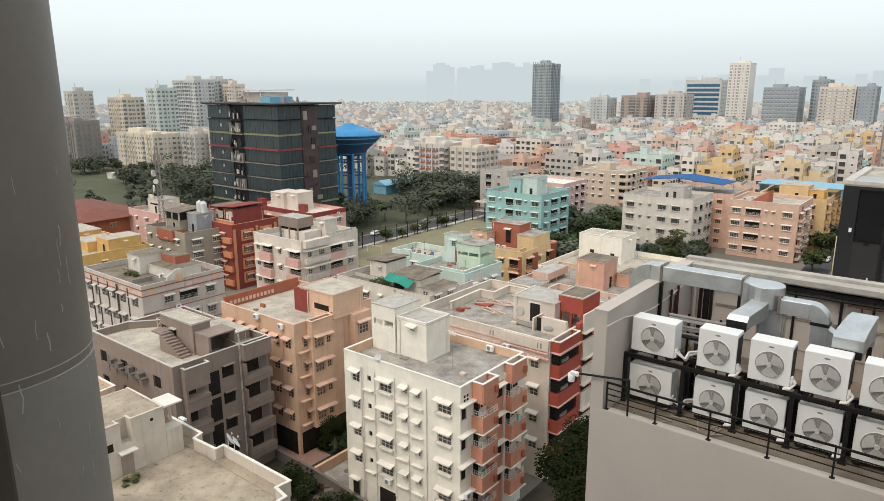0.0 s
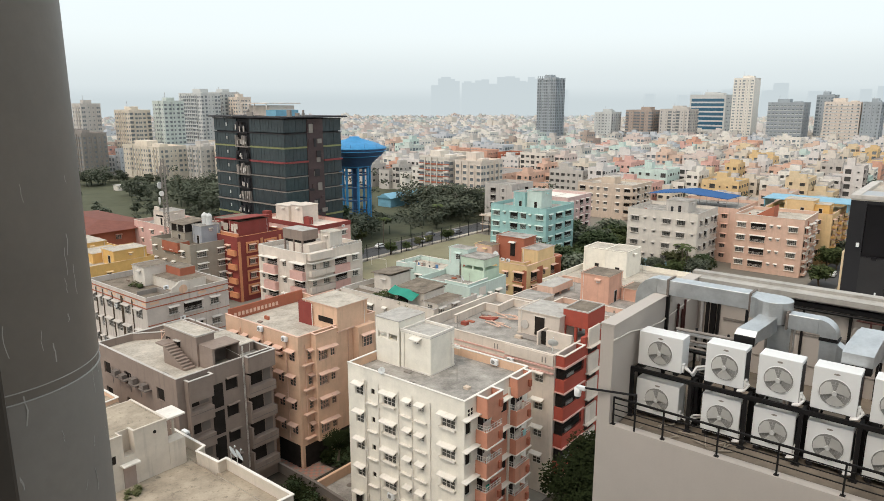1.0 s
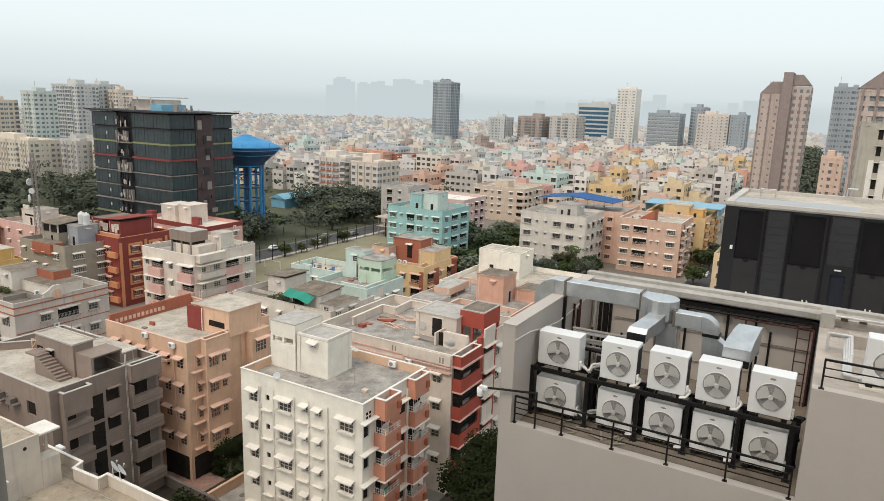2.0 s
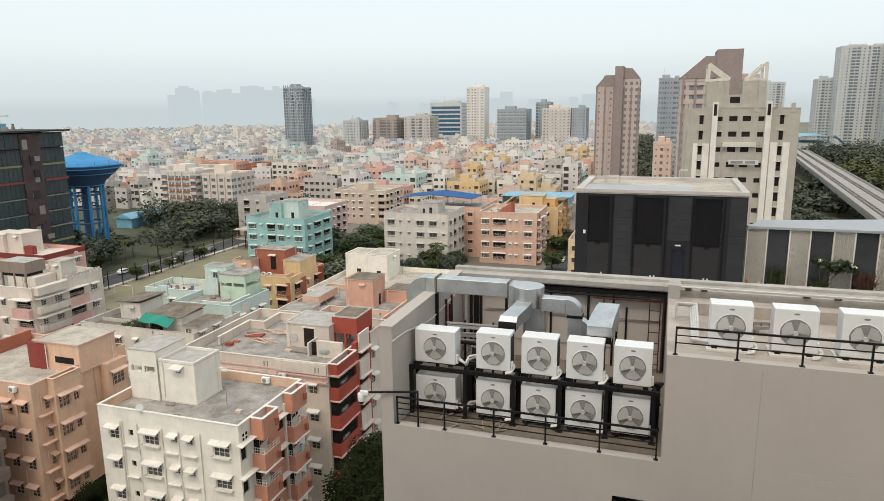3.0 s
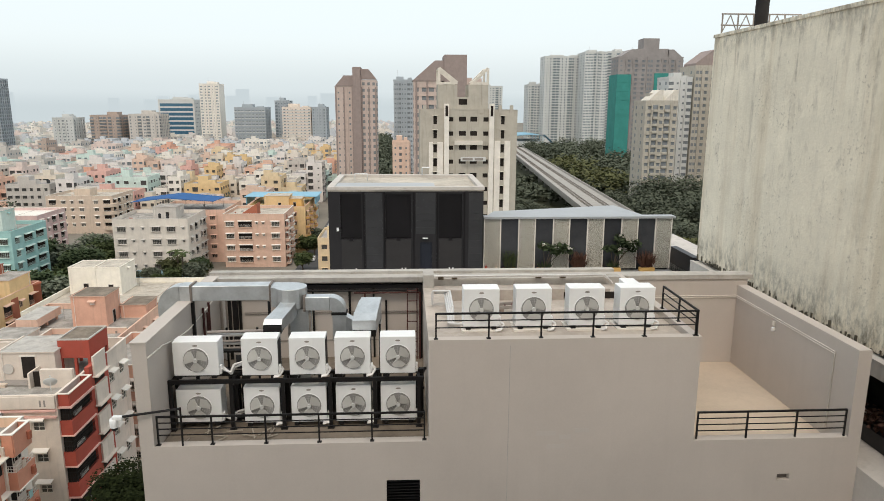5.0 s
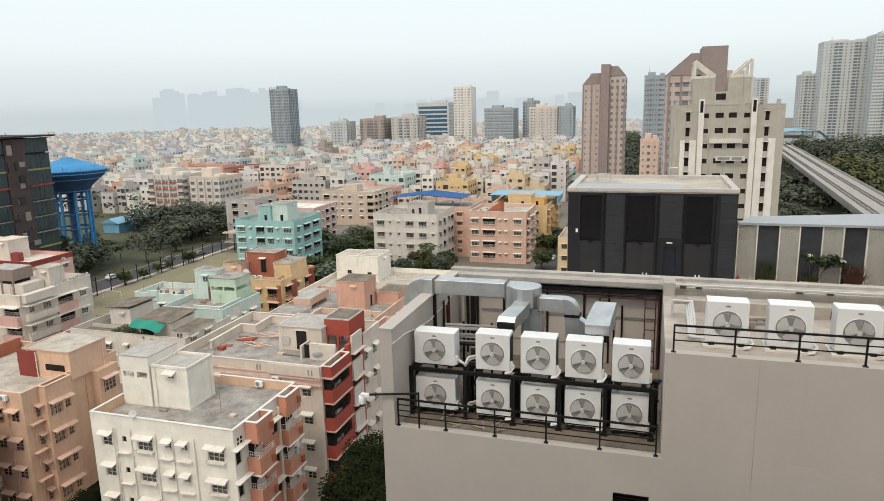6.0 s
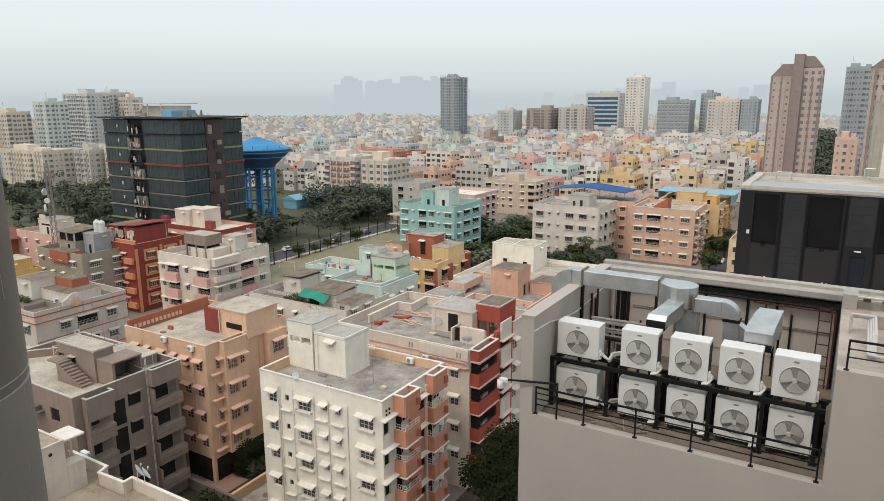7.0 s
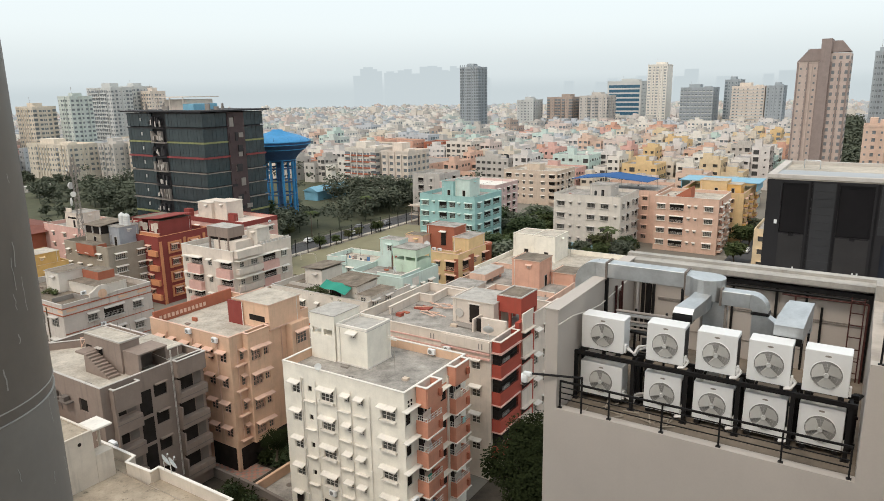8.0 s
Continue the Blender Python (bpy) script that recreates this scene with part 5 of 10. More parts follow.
screen = thing("panelled_screen_wall", "terrace wall of pebble panels between dark glass strips", "wall", at(4.4, 40.0))
g = Geo()
g.box(0, 0.05, 0, 11.5, 0.3, 41.42)
part("backing", g, M_BLACKC, screen)
x = 0.0
for i in range(11):
    wd = 1.05
    if i % 2 == 0:
        g = Geo()
        g.box(x + 0.06, -0.08, 38.3, x + wd - 0.06, 0.05, 41.4)
        p = part("pebble_panel", g, M_PEBBLE, screen, "pale pebble relief panel")
        f = Geo()
        f.box(x, -0.12, 38.3, x + 0.06, 0.05, 41.42)
        f.box(x + wd - 0.06, -0.12, 38.3, x + wd, 0.05, 41.42)
        part("panel_frame", f, M_TRIMW, p)
    else:
        g = Geo()
        g.box(x, -0.02, 38.3, x + wd, 0.05, 41.4)
        part("glass_strip", g, M_SMOKED, screen, "dark glass strip")
    x += wd
g = Geo()
g.box(0, -0.2, 41.42, 11.7, 0.5, 41.55)
part("coping", g, M_METROOF, screen)
g = Geo()
g.prism([(0.2, 0.5), (10.0, 0.5), (9.4, 4.9), (0.9, 2.4)], 41.3, 41.5)
g.box(0.6, 0.5, 0, 9.6, 2.2, 41.3)
part("metal_roof", g, M_METROOF, screen, "grey sheet metal roof")
g = Geo()
g.box(11.7, -3.0, 0, 12.1, 0.3, 39.6)
part("end_wall", g, M_BLACKC, screen)


def leaf_clump(g, c, r, n, size, rnd, m=0, flat=0.8):
    for _ in range(n):
        a, b = rnd.uniform(0, 2 * math.pi), math.acos(rnd.uniform(-1, 1))
        q = r * rnd.random() ** 0.4
        p = Vector((c[0] + q * math.sin(b) * math.cos(a), c[1] + q * math.sin(b) * math.sin(a), c[2] + flat * q * math.cos(b)))
        d = Vector((rnd.uniform(-1, 1), rnd.uniform(-1, 1), rnd.uniform(-0.55, 0.35))).normalized()
        s = (d.cross(Vector((rnd.uniform(-0.5, 0.5), rnd.uniform(-0.5, 0.5), 1)))).normalized() * size * 0.45
        e = d * size * rnd.uniform(0.7, 1.3)
        k = Vector((0, 0, -0.12 * size))
        g.face([p, p + e * 0.5 + s, p + e + k, p + e * 0.5 - s], m)


def pot_plant(m, label, leaf, kind, seed):
    rnd = random.Random(seed)
    t = thing("potted_plant", label, "plant", m, "potted plants on the terrace")
    g = Geo()
    g.box(-0.45, -0.18, 0, 0.45, 0.18, 0.24)
    part("planter", bevelled(g, 0.015, 1), M_YELLOW, t, "ochre planter box")
    g, s = Geo(), Geo()
    if kind == 0:                        # low spiky red plant
        for _ in range(190):
            a = rnd.uniform(0, 6.283)
            l, tilt = rnd.uniform(0.6, 1.35), rnd.uniform(0.1, 0.75)
            o = Vector((rnd.uniform(-0.35, 0.35), rnd.uniform(-0.1, 0.1), 0.22))
            d = Vector((math.cos(a) * math.sin(tilt), math.sin(a) * math.sin(tilt), math.cos(tilt)))
            w = d.cross(Vector((0, 0, 1))).normalized() * 0.028
            g.face([o, o + d * l * 0.55 + w, o + d * l + Vector((0, 0, -0.12 * l)), o + d * l * 0.55 - w])
    elif kind == 2:                      # thin reeds
        for _ in range(120):
            a = rnd.uniform(0, 6.283)
            l, tilt = rnd.uniform(0.8, 1.7), rnd.uniform(0.05, 0.5)
            o = Vector((rnd.uniform(-0.35, 0.35), rnd.uniform(-0.1, 0.1), 0.22))
            d = Vector((math.cos(a) * math.sin(tilt), math.sin(a) * math.sin(tilt), math.cos(tilt)))
            w = d.cross(Vector((0, 0, 1))).normalized() * 0.016
            g.face([o, o + d * l * 0.55 + w, o + d * l + Vector((0.2 * math.cos(a), 0.1 * math.sin(a), -0.2 * l)), o + d * l * 0.55 - w])
    else:
        for k in range(7):
            q = Vector((rnd.uniform(-0.3, 1.5), rnd.uniform(-0.25, 0.15), rnd.uniform(1.35, 2.1)))
            s.tube((0, 0, 0.2), q * 0.6 + Vector((0, 0, 0.3)), 0.025, 5, r2=0.016)
            s.tube(q * 0.6 + Vector((0, 0, 0.3)), q, 0.016, 5, r2=0.008)
            leaf_clump(g, q, 0.34, 90, 0.2, rnd)
            f = Geo()
            if k % 2:
                leaf_clump(f, q + Vector((0, -0.25, 0.16)), 0.13, 16, 0.1, rnd)
                part("blossom", f, M_TRIMW, t, "small white flowers")
        for _ in range(60):
            a = rnd.uniform(0, 6.283)
            l = rnd.uniform(0.3, 0.6)
            o = Vector((rnd.uniform(-0.35, 0.35), 0, 0.22))
            d = Vector((math.cos(a) * 0.5, math.sin(a) * 0.5, 0.8)).normalized()
            w = d.cross(Vector((0, 0, 1))).normalized() * 0.03
            g.face([o, o + d * l * 0.5 + w, o + d * l, o + d * l * 0.5 - w])
        part("stem", s, M_BARK, t)
    part("leaves", g, leaf, t)
    return t


M_REDLEAF = material("dull_red_leaf", (0.10, 0.048, 0.032), 0.7, spread=0.4, bump=0, vary=0.2)
PLANTED = {0: ("spiky dull red plant in an ochre planter box", M_REDLEAF), 1: ("flowering leafy shrub in an ochre planter box", M_LEAF[1]), 2: ("thin green reeds in an ochre planter box", M_LEAF[0])}
for i, (x, kind) in enumerate(((1.6, 2), (3.7, 1), (5.8, 0), (7.9, 1), (10.0, 0))):
    pot_plant(at(4.4 + x, 39.55, 38.2), PLANTED[kind][0], PLANTED[kind][1], kind, 40 + i)
for x, c in ((0.15, M_RED), (0.75, M_BEIGE)):
    t = thing("fire_extinguisher" if c is M_RED else "bottle", "small red extinguisher on the terrace" if c is M_RED else "pale bottle on the terrace", "extinguisher" if c is M_RED else "bottle", at(4.4 + x, 39.7, 38.2))
    g = Geo()
    g.lathe([(0.005, 0), (0.08, 0.0), (0.08, 0.3), (0.03, 0.36), (0.03, 0.44), (0.005, 0.45)], 12)
    part("body", g, c, t, smooth=True)
g = Geo()
g.box(4.2, 29.5, 37.9, 16.0, 40, 38.2)
g.box(-4.75, 29.5, 37.9, 4.2, 39, 38.2)
solid("terrace", g, M_METROOF, at(0, 0), "grey tiled podium terrace in front of the panelled wall", "floor", kind="structure")
g = Geo()
g.box(16.1, 24, 0, 20, 52, 38.6)
solid("terrace_edge", g, M_GREYW, at(0, 0), "pale concrete edge of the podium terrace", "floor", kind="structure")
railing("grey steel railing along the terrace edge", at(16.2, 42.5, 38.6, 70), 9.0, 1.0, 4, 8)

# ---- the streaked blank wall of the next block ----
side = thing("blank_side_wall", "tall lime-washed blank wall with black rain streaks", "building", pb(21.5, 0, 0))
g = Geo()
nx, nz = 60, 30
vs = []
for i in range(nx + 1):
    for j in range(nz + 1):
        y, z = -9 + 24 * i / nx, 40.58 + 10.62 * j / nz
        b = 0.04 * noise.noise(Vector((y * 0.5, z * 0.5, 3.1))) + 0.02 * noise.noise(Vector((y * 2.3, z * 2.3, 8.0)))
        vs.append((b if 0 < i < nx and 0 < j < nz else 0.0, y, z))
g.v = vs
for i in range(nx):
    for j in range(nz):
        a = i * (nz + 1) + j
        g.f.append((a, a + 1, a + nz + 2, a + nz + 1))
        g.m.append(0)
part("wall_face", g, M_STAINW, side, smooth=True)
g = Geo()
g.face([(0, 15, 40.58), (0, 15, 51.2), (7, 15, 51.2), (7, 15, 40.58)])
g.face([(0, -9, 40.58), (7, -9, 40.58), (7, -9, 51.2), (0, -9, 51.2)])
g.face([(0, -9, 51.2), (7, -9, 51.2), (7, 15, 51.2), (0, 15, 51.2)])
g.face([(0, -9, 40.58), (0, 15, 40.58), (7, 15, 40.58), (7, -9, 40.58)])
g.face([(7, -9, 40.58), (7, 15, 40.58), (7, 15, 51.2), (7, -9, 51.2)])
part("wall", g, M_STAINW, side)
g = Geo()
g.box(-0.05, -9, 51.2, 0.35, 15.05, 51.34)
part("coping", g, M_STAINW, side)
rnd = random.Random(66)
g = Geo()                              # black moss tufts and runs along the foot and the top of the wall
for i in range(170):
    y, zz, hh, ww = rnd.uniform(-9, 14.9), 40.6, rnd.uniform(0.04, 0.3) * rnd.random() + 0.03, rnd.uniform(0.03, 0.1)
    g.box(-0.045, y, zz, 0.01, y + ww, zz + hh)
part("moss_foot", g, M_MOSS, side, "black moss tufts along the foot of the wall", kind="stuff")
g = Geo()
g.box(-0.35, -9, 40.0, 0.3, 14.9, 40.5)
g.box(-0.37, -9, 40.5, -0.2, 14.9, 40.54)
part("beam", g, M_GREYW, side, "pale beam")
g = Geo()
g.box(1.6, -9, 0, 7, 14.9, 40.57)
g.box(-1.36, -9, 0, 1.6, 14.9, 37.7)
part("base", g, M_GREYW, side)
g = Geo()
g.box(1.45, -9, 37.75, 1.58, 14.9, 40.5)
part("niche_back", g, M_BLACKC, side, "near-black back of the planted niche")
g = Geo()
for k in range(6):
    x = 0.15 + k * 0.74
    g.tube((x, 14.7, 51.3), (x, 14.7, 52.25), 0.04, 5)
    if k < 5:
        g.tube((x, 14.7, 51.4), (x + 0.37, 14.7, 52.2), 0.025, 5)
        g.tube((x + 0.74, 14.7, 51.4), (x + 0.37, 14.7, 52.2), 0.025, 5)
for z in (51.75, 52.25):
    g.tube((0.1, 14.7, z), (3.9, 14.7, z), 0.035, 5)
g.box(0.05, 14.65, 51.2, 3.95, 14.75, 51.32)
solid("roof_truss", g, M_GREYP, pb(21.5, 0, 0), "grey steel lattice rail on top of the blank wall", "railing")
g = Geo()
g.tube((21.95, 11.7, 51.2), (21.95, 11.7, 57), 0.27, 14)
solid("steel_post", g, M_DFRAME, pb(), "thick dark steel post rising from the wall top", "post", smooth=True)
for i in range(9):
    t = thing("planter_box", "long black planter box in the niche below the wall", "planter", pb(21.35, -6 + i * 2.1, 37.7), "black planters")
    g = Geo()
    g.box(0, 0, 0, 0.55, 1.95, 0.55)
    part("box", bevelled(g, 0.02, 1), M_BLACKC, t)
    rnd = random.Random(i)
    g = Geo()
    for k in range(3):
        leaf_clump(g, (0.3, 0.4 + k * 0.6, 0.8), 0.42, 90, 0.16, rnd)
    part("leaves", g, M_LEAF[2] if i % 3 else M_REDLEAF, t)

# ---- ground, road and playing field ----
g = Geo()
g.face([(-5000, -5000, YARD), (5000, -5000, YARD), (5000, 5000, YARD), (-5000, 5000, YARD)])
solid("ground", g, M_GROUND, at(0, 0), "dusty built-over ground", "ground", kind="structure")
city_scale(FAR_PLAN)


def strip(name, label, u0, v0, u1, v1, z, mat, kerb=True):
    g = Geo()
    g.box(u0, v0, 0.0, u1, v1, z)
    return solid(name, g, mat, at(0, 0), label, name, kind="structure")


strip("road", "grey asphalt road beside the playing field", -156.5, 60, -147, 222, 0.06, M_ASPH)
strip("pavement", "pale pavement beside the road", -147, 60, -145, 222, 0.18, M_ROOFL)
strip("playing_field", "dry grass playing field", -144, 128, -112, 200, 0.1, M_GRASS)
strip("road", "narrow asphalt lane between the houses", -33.5, 118, -27, 420, 0.07, M_ASPH)
strip("road", "narrow asphalt lane between the houses", -150, 78, -30, 84, 0.05, M_ASPH)
strip("road", "wide asphalt road between tower blocks", -12, 300, 0, 900, 0.07, M_ASPH)
strip("garden", "rough green ground under the trees", -300, 70, -158, 330, 0.05, M_GREENF)
strip("garden", "open green plot before cream apartment blocks", -446, 100, -300, 236, 0.05, M_GREENF)
strip("garden", "rough green ground beside the viaduct", 20, 60, 400, 900, 0.05, M_GREENF)

fence = thing("field_fence", "dark steel post fence round the playing field", "fence", at(0, 0))
fp = [(-144.5, 128 + 5.2 * i) for i in range(15)] + [(-144.5 + 5.2 * i, 201) for i in range(1, 7)]
post = Geo()
post.tube((0, 0, 0), (0, 0, 5.2), 0.13, 6)
post = post.mesh("post", M_BLACK)
for u, v in fp:
    part("post", post, None, fence, m=pose(u, v, 0))
for z in (0.4, 2.6, 5.0):
    for a, b in zip(fp, fp[1:]):
        g = Geo()
        g.tube((*a, z), (*b, z), 0.03, 4)
        part("rail", g, M_BLACK, fence)
goal = thing("goal_frame", "white football goal frame on the field", "goal", at(-140, 141))
for a, b in (((0, 0, 0), (0, 0, 2.4)), ((6, 0, 0), (6, 0, 2.4)), ((0, 0, 2.4), (6, 0, 2.4))):
    g = Geo()
    g.tube(a, b, 0.07, 6)
    part("bar", g, M_TRIMW, goal)


# ---- the houses close to the tower ----
M_DOORB = paint("dull_pink_door_paint", (0.36, 0.30, 0.26), 0.4)
city_scale(1.0)
# yards, paths and compound walls between the blocks
strip("pavement", "pale paved yard beside the ivory block", -54.1, 45.6, -49.05, 62, YARD + 0.1, M_ROOF)
# soil colour taken down to hold the shade of the narrow yards
M_SHADESOIL = material("shade_darkened_soil", (0.055, 0.045, 0.034), 0.95, spread=0.5, scale=0.8, fine=6)
strip("garden", "soil darkened for the shade in the yards between the blocks", -75, 30.6, -44, 46.1, YARD + 0.02, M_SHADESOIL)
strip("garden", "soil darkened for the shade behind the ivory block", -33.4, 40, -17, 72, YARD + 0.03, M_SHADESOIL)
strip("garden", "soil darkened for the shade beside the peach block", -59.0, 46.1, -54.3, 60, YARD + 0.03, M_SHADESOIL)
yard = thing("courtyard_wall", "low brown compound wall round a courtyard", "wall", at(0, 0))
low_wall(yard, [(-63.3, 45.5), (-54.2, 45.3), (-43.5, 44.4)], YARD, YARD + 1.2, 0.25, M_CEMENTD, M_CEMENTD, "compound_wall", "mossy dark cement wall")
low_wall(yard, [(-54.2, 45.5), (-54.2, 53.0)], YARD, YARD + 1.2, 0.25, M_PEACH, M_PEACH, "compound_wall", "dull peach wall")
tile = Geo()
tile.box(0, 0, 0, 0.44, 0.44, 0.04)
tile = bevelled(tile, 0.012, 1).mesh("tile", [paint("dusty_red_tile", (0.40, 0.23, 0.18), 0.3)])
path = thing("tiled_path", "checked path of dull red and pale tiles", "path", at(-63.2, 46.7, YARD), kind="structure")
g = Geo()
g.box(0, -0.4, 0, 6.8, 3.2, 0.06)
part("path_bed", g, M_CEMENT, path)
for i in range(14):
    for j in range(7):
        if (i + j) % 2:
            part("tile", tile, None, path, m=pose(0.2 + 0.46 * i, -0.3 + 0.46 * j, 0.06))
rnd = random.Random(31)
# leaves near black as well, with the yards' shade in their colour
shrubs("yard_shrub", "dark leafy shrub growing in a yard", at(0, 0, YARD), [(rnd.uniform(-58.2, -55.0), rnd.uniform(50.2, 54), 0) for i in range(12)], rnd, 1.2, (4, 1), 150, 0.3)
shrubs("yard_shrub", "dry leafy shrub growing behind a compound wall", at(0, 0, YARD), [(rnd.uniform(-57.5, -44), rnd.uniform(41.4, 44.3), 0) for i in range(30)], rnd, 1.15, (4, 4, 1), 150, 0.26)
for i in range(14):
    g = Geo()
    g.box(-0.5, -0.3, 0, 0.5, 0.3, 0.35, turn=pose(rnd.uniform(-58, -50), rnd.uniform(42.5, 45.3), YARD + 0.02, 0, 0, rnd.uniform(0, 180)))
    solid("rubble", g, (M_CEMENTD, M_BARK, M_CEMENTD)[i % 3], at(0, 0), "broken slab lying in a yard", "rubble", "yard rubble")
g = Geo()
g.lathe([(0.01, YARD + 0.14), (0.4, YARD + 0.13), (0.42, YARD + 0.1)], 14, 0, -52.2, 48.6)
solid("manhole_cover", g, M_CEMENTD, at(0, 0), "round dark manhole cover in a paved yard", "manhole cover")


def open_bay(h, y0, y1, x, out, z0s, zt, low, high, mat, trim, dark_to=None):
    """Stacked open balconies on a right-hand face: a deep band a storey with its lip, a grille, and the dark room behind."""
    for zb in z0s:
        g = Geo()
        t = 0.14
        g.box(x + 0.003, y0, zb + low, x + out, y0 + t, zb + high)
        g.box(x + out - t, y0 + t, zb + low, x + out, y1 - t, zb + high)
        g.box(x + 0.003, y1 - t, zb + low, x + out, y1, zb + high)
        g.box(x + 0.003, y0 + t, zb - 0.14, x + out - t, y1 - t, zb)
        bal = part("balcony", g, mat, h, "boxy painted balcony bay")
        g = Geo()
        g.box(x + 0.003, y0 - 0.12, zb + low - 0.1, x + out + 0.14, y1 + 0.12, zb + low)
        part("lip", g, trim, bal, "pale projecting lip")
        part("grille", grille_mesh(y1 - y0 - 0.2, 0.6, trim), None, bal, m=pose(x + out - 0.07, (y0 + y1) / 2, zb + high, 0, 0, 90))
        part("grille", grille_mesh(out - 0.2, 0.6, trim), None, bal, m=pose(x + out / 2, y0 + 0.07, zb + high))
        part("doorway", pane_mesh(0.8, 2.0, M_DARK), None, h, m=pose(x, y0 + 0.7, zb + 0.05, 0, 0, 90) @ pose(0, -0.22, 0))
        win = part("window", window_frame_mesh(1.15, 1.3, trim), None, h, m=pose(x, y1 - 0.8, zb + 0.9, 0, 0, 90) @ pose(0, -0.17, 0))
        part("pane", pane_mesh(1.15, 1.3, M_DARK), None, win, m=pose(0, -0.05, 0))


KIND["n"] = (0.85, 1.6, 0.7)
KIND["c"] = (1.5, 1.0, 1.43)
KIND["q"] = (1.1, 0.9, 1.43)
KIND["l"] = (0.75, 1.75, 0.85)
KIND["i"] = (0.5, 0.6, 1.55)
KIND["A"] = (2.0, 1.7, 0.8)
KIND["P"] = (2.4, 1.5, 0.95)
KIND["Z"] = (4.0, 1.9, 0.65)
# ivory white block with salmon balcony bays
IU, IV = -48.95, 45.8
h, zr = house("apartment_house", "ivory white apartment block with salmon balcony bays", IU, IV, -33.7, 56.6, 21.5, 4, M_IVORY, M_TRIMW,
              [(1.65, "w"), (3.6, "i"), (5.85, "W"), (8.4, "s"), (10.05, "s"), (13.35, "W")], [(0.6, "n"), (6.35, "i")], fh=3.1, near=True, roof=M_ROOF, cap=M_TRIMW, parapet=0.95)
pipes_on(h, "front", 15.25, 10.8, (2.5, 2.75, 4.45, 7.15, 8.95, 11.25), YARD, 20.2, M_TRIMW, 0.045)
IT = [zr - 0.15 - 3.1 * (k + 1) for k in range(4)]
for zb in IT:
    for x0, x1 in ((2.9, 4.2), (7.4, 8.8), (9.3, 10.8)):
        block_part(h, "pipe_ledge", x0, -0.34, zb + 0.55, x1, -0.003, zb + 0.62, M_TRIMW)
    block_part(h, "corner_shade", 15.253, -0.5, zb + 2.42, 15.9, 1.75, zb + 2.52, M_TRIMW, "pale wrap-round sunshade")
open_bay(h, 1.75, 4.35, 15.25, 1.3, IT, zr, -0.85, 0.72, M_SALMON, M_TRIMW)
open_bay(h, 7.25, 9.95, 15.25, 1.0, IT, zr, -0.85, 0.72, M_SALMON, M_TRIMW)
for y0, y1, out in ((1.75, 4.35, 1.3), (7.25, 9.95, 1.0)):
    low_wall(h, [(15.3, y0 + 0.08), (15.25 + out - 0.08, y0 + 0.08), (15.25 + out - 0.08, y1 - 0.08), (15.3, y1 - 0.08)], zr - 1.1, zr + 0.9, 0.16, M_SALMON, M_TRIMW, "bay_parapet", "salmon parapet bay")
    for zb in [zr] + IT:
        block_part(h, "vent_ornament", 15.25 + out + 0.003, y1 - 0.75, zb - 0.45, 15.25 + out + 0.28, y1 - 0.4, zb + 0.25, M_BRICK, "brick red vent box")
block_part(h, "salmon_wall", 15.253, 4.35, YARD + 0.5, 15.32, 7.0, zr - 0.7, M_SALMON, "salmon painted wall strip")
for zb in IT:
    block_part(h, "dark_window", 15.325, 5.9, zb + 0.9, 15.34, 6.8, zb + 2.2, M_DARK)
    block_part(h, "window_shade", 15.325, 4.6, zb + 2.3, 15.95, 7.0, zb + 2.4, M_IVORY)
block_part(h, "pilaster", 15.253, 7.0, YARD, 15.5, 7.25, zr - 0.1, M_IVORY)
# roof: peach inner sides, stair block and tank room
block_part(h, "inner_parapet", 0.165, 0.4, zr - 0.02, 0.2, 10.6, zr + 0.85, M_PEACH, "peach inner face of the parapet")
block_part(h, "inner_parapet", 0.2, 10.6, zr - 0.02, 15.05, 10.637, zr + 0.85, M_PEACH, "peach inner face of the parapet")
g = Geo()
g.box(0.25, 4.05, zr - 0.02, 3.6, 8.2, zr + 2.75)
g.box(0.25, 4.05, zr + 3.4, 3.6, 8.2, zr + 4.95)
for x in (0.25, 1.8, 3.3):
    g.box(x, 4.05, zr + 2.75, x + 0.3, 4.35, zr + 3.4)
g.box(0.25, 7.9, zr + 2.75, 3.6, 8.2, zr + 3.4)
part("stair_house", g, M_IVORY, h, "tall ivory stair head with an open slit")
block_part(h, "slab", 0.2, 4.0, zr + 4.95, 3.65, 8.25, zr + 5.03, M_ROOFC, "stained grey roof slab")
hut_on(h, 3.7, 4.2, 7.75, 8.1, zr, 3.95, M_IVORY, M_ROOFC, M_TRIMW, rim=0.3, name="tank_room", door="none", window=False)
f = part("window", window_frame_mesh(0.7, 0.6, M_TRIMW), None, h, m=pose(5.9, 4.1, zr + 3.0))
part("pane", pane_mesh(0.7, 0.6, M_GLASS), None, f, m=pose(0, -0.08, 0))
part("sunshade", shade_mesh(0.95, M_TRIMW, 0.6), None, f, m=pose(0, 0.1, 0.62))
for z in (2.2, 2.5):
    block_part(h, "pipe_arm", 7.78, 7.5, zr + z, 8.9, 7.58, zr + z + 0.12, M_TRIMW)
dish(-44.0, 45.75, zr + 0.75, 40)
small_ac(-37.5, 56.2, zr + 0.3)
for dy in (0.5, 0.95):
    for dz in (0.1, 0.5):
        block_part(h, "vent_hole", 15.25, dy, zr - 0.85 + dz, 15.262, dy + 0.26, zr - 0.58 + dz, M_DARK)
part("door", door_mesh(0.95, 2.0), None, h, m=pose(1.3, -0.02, YARD + 0.2))
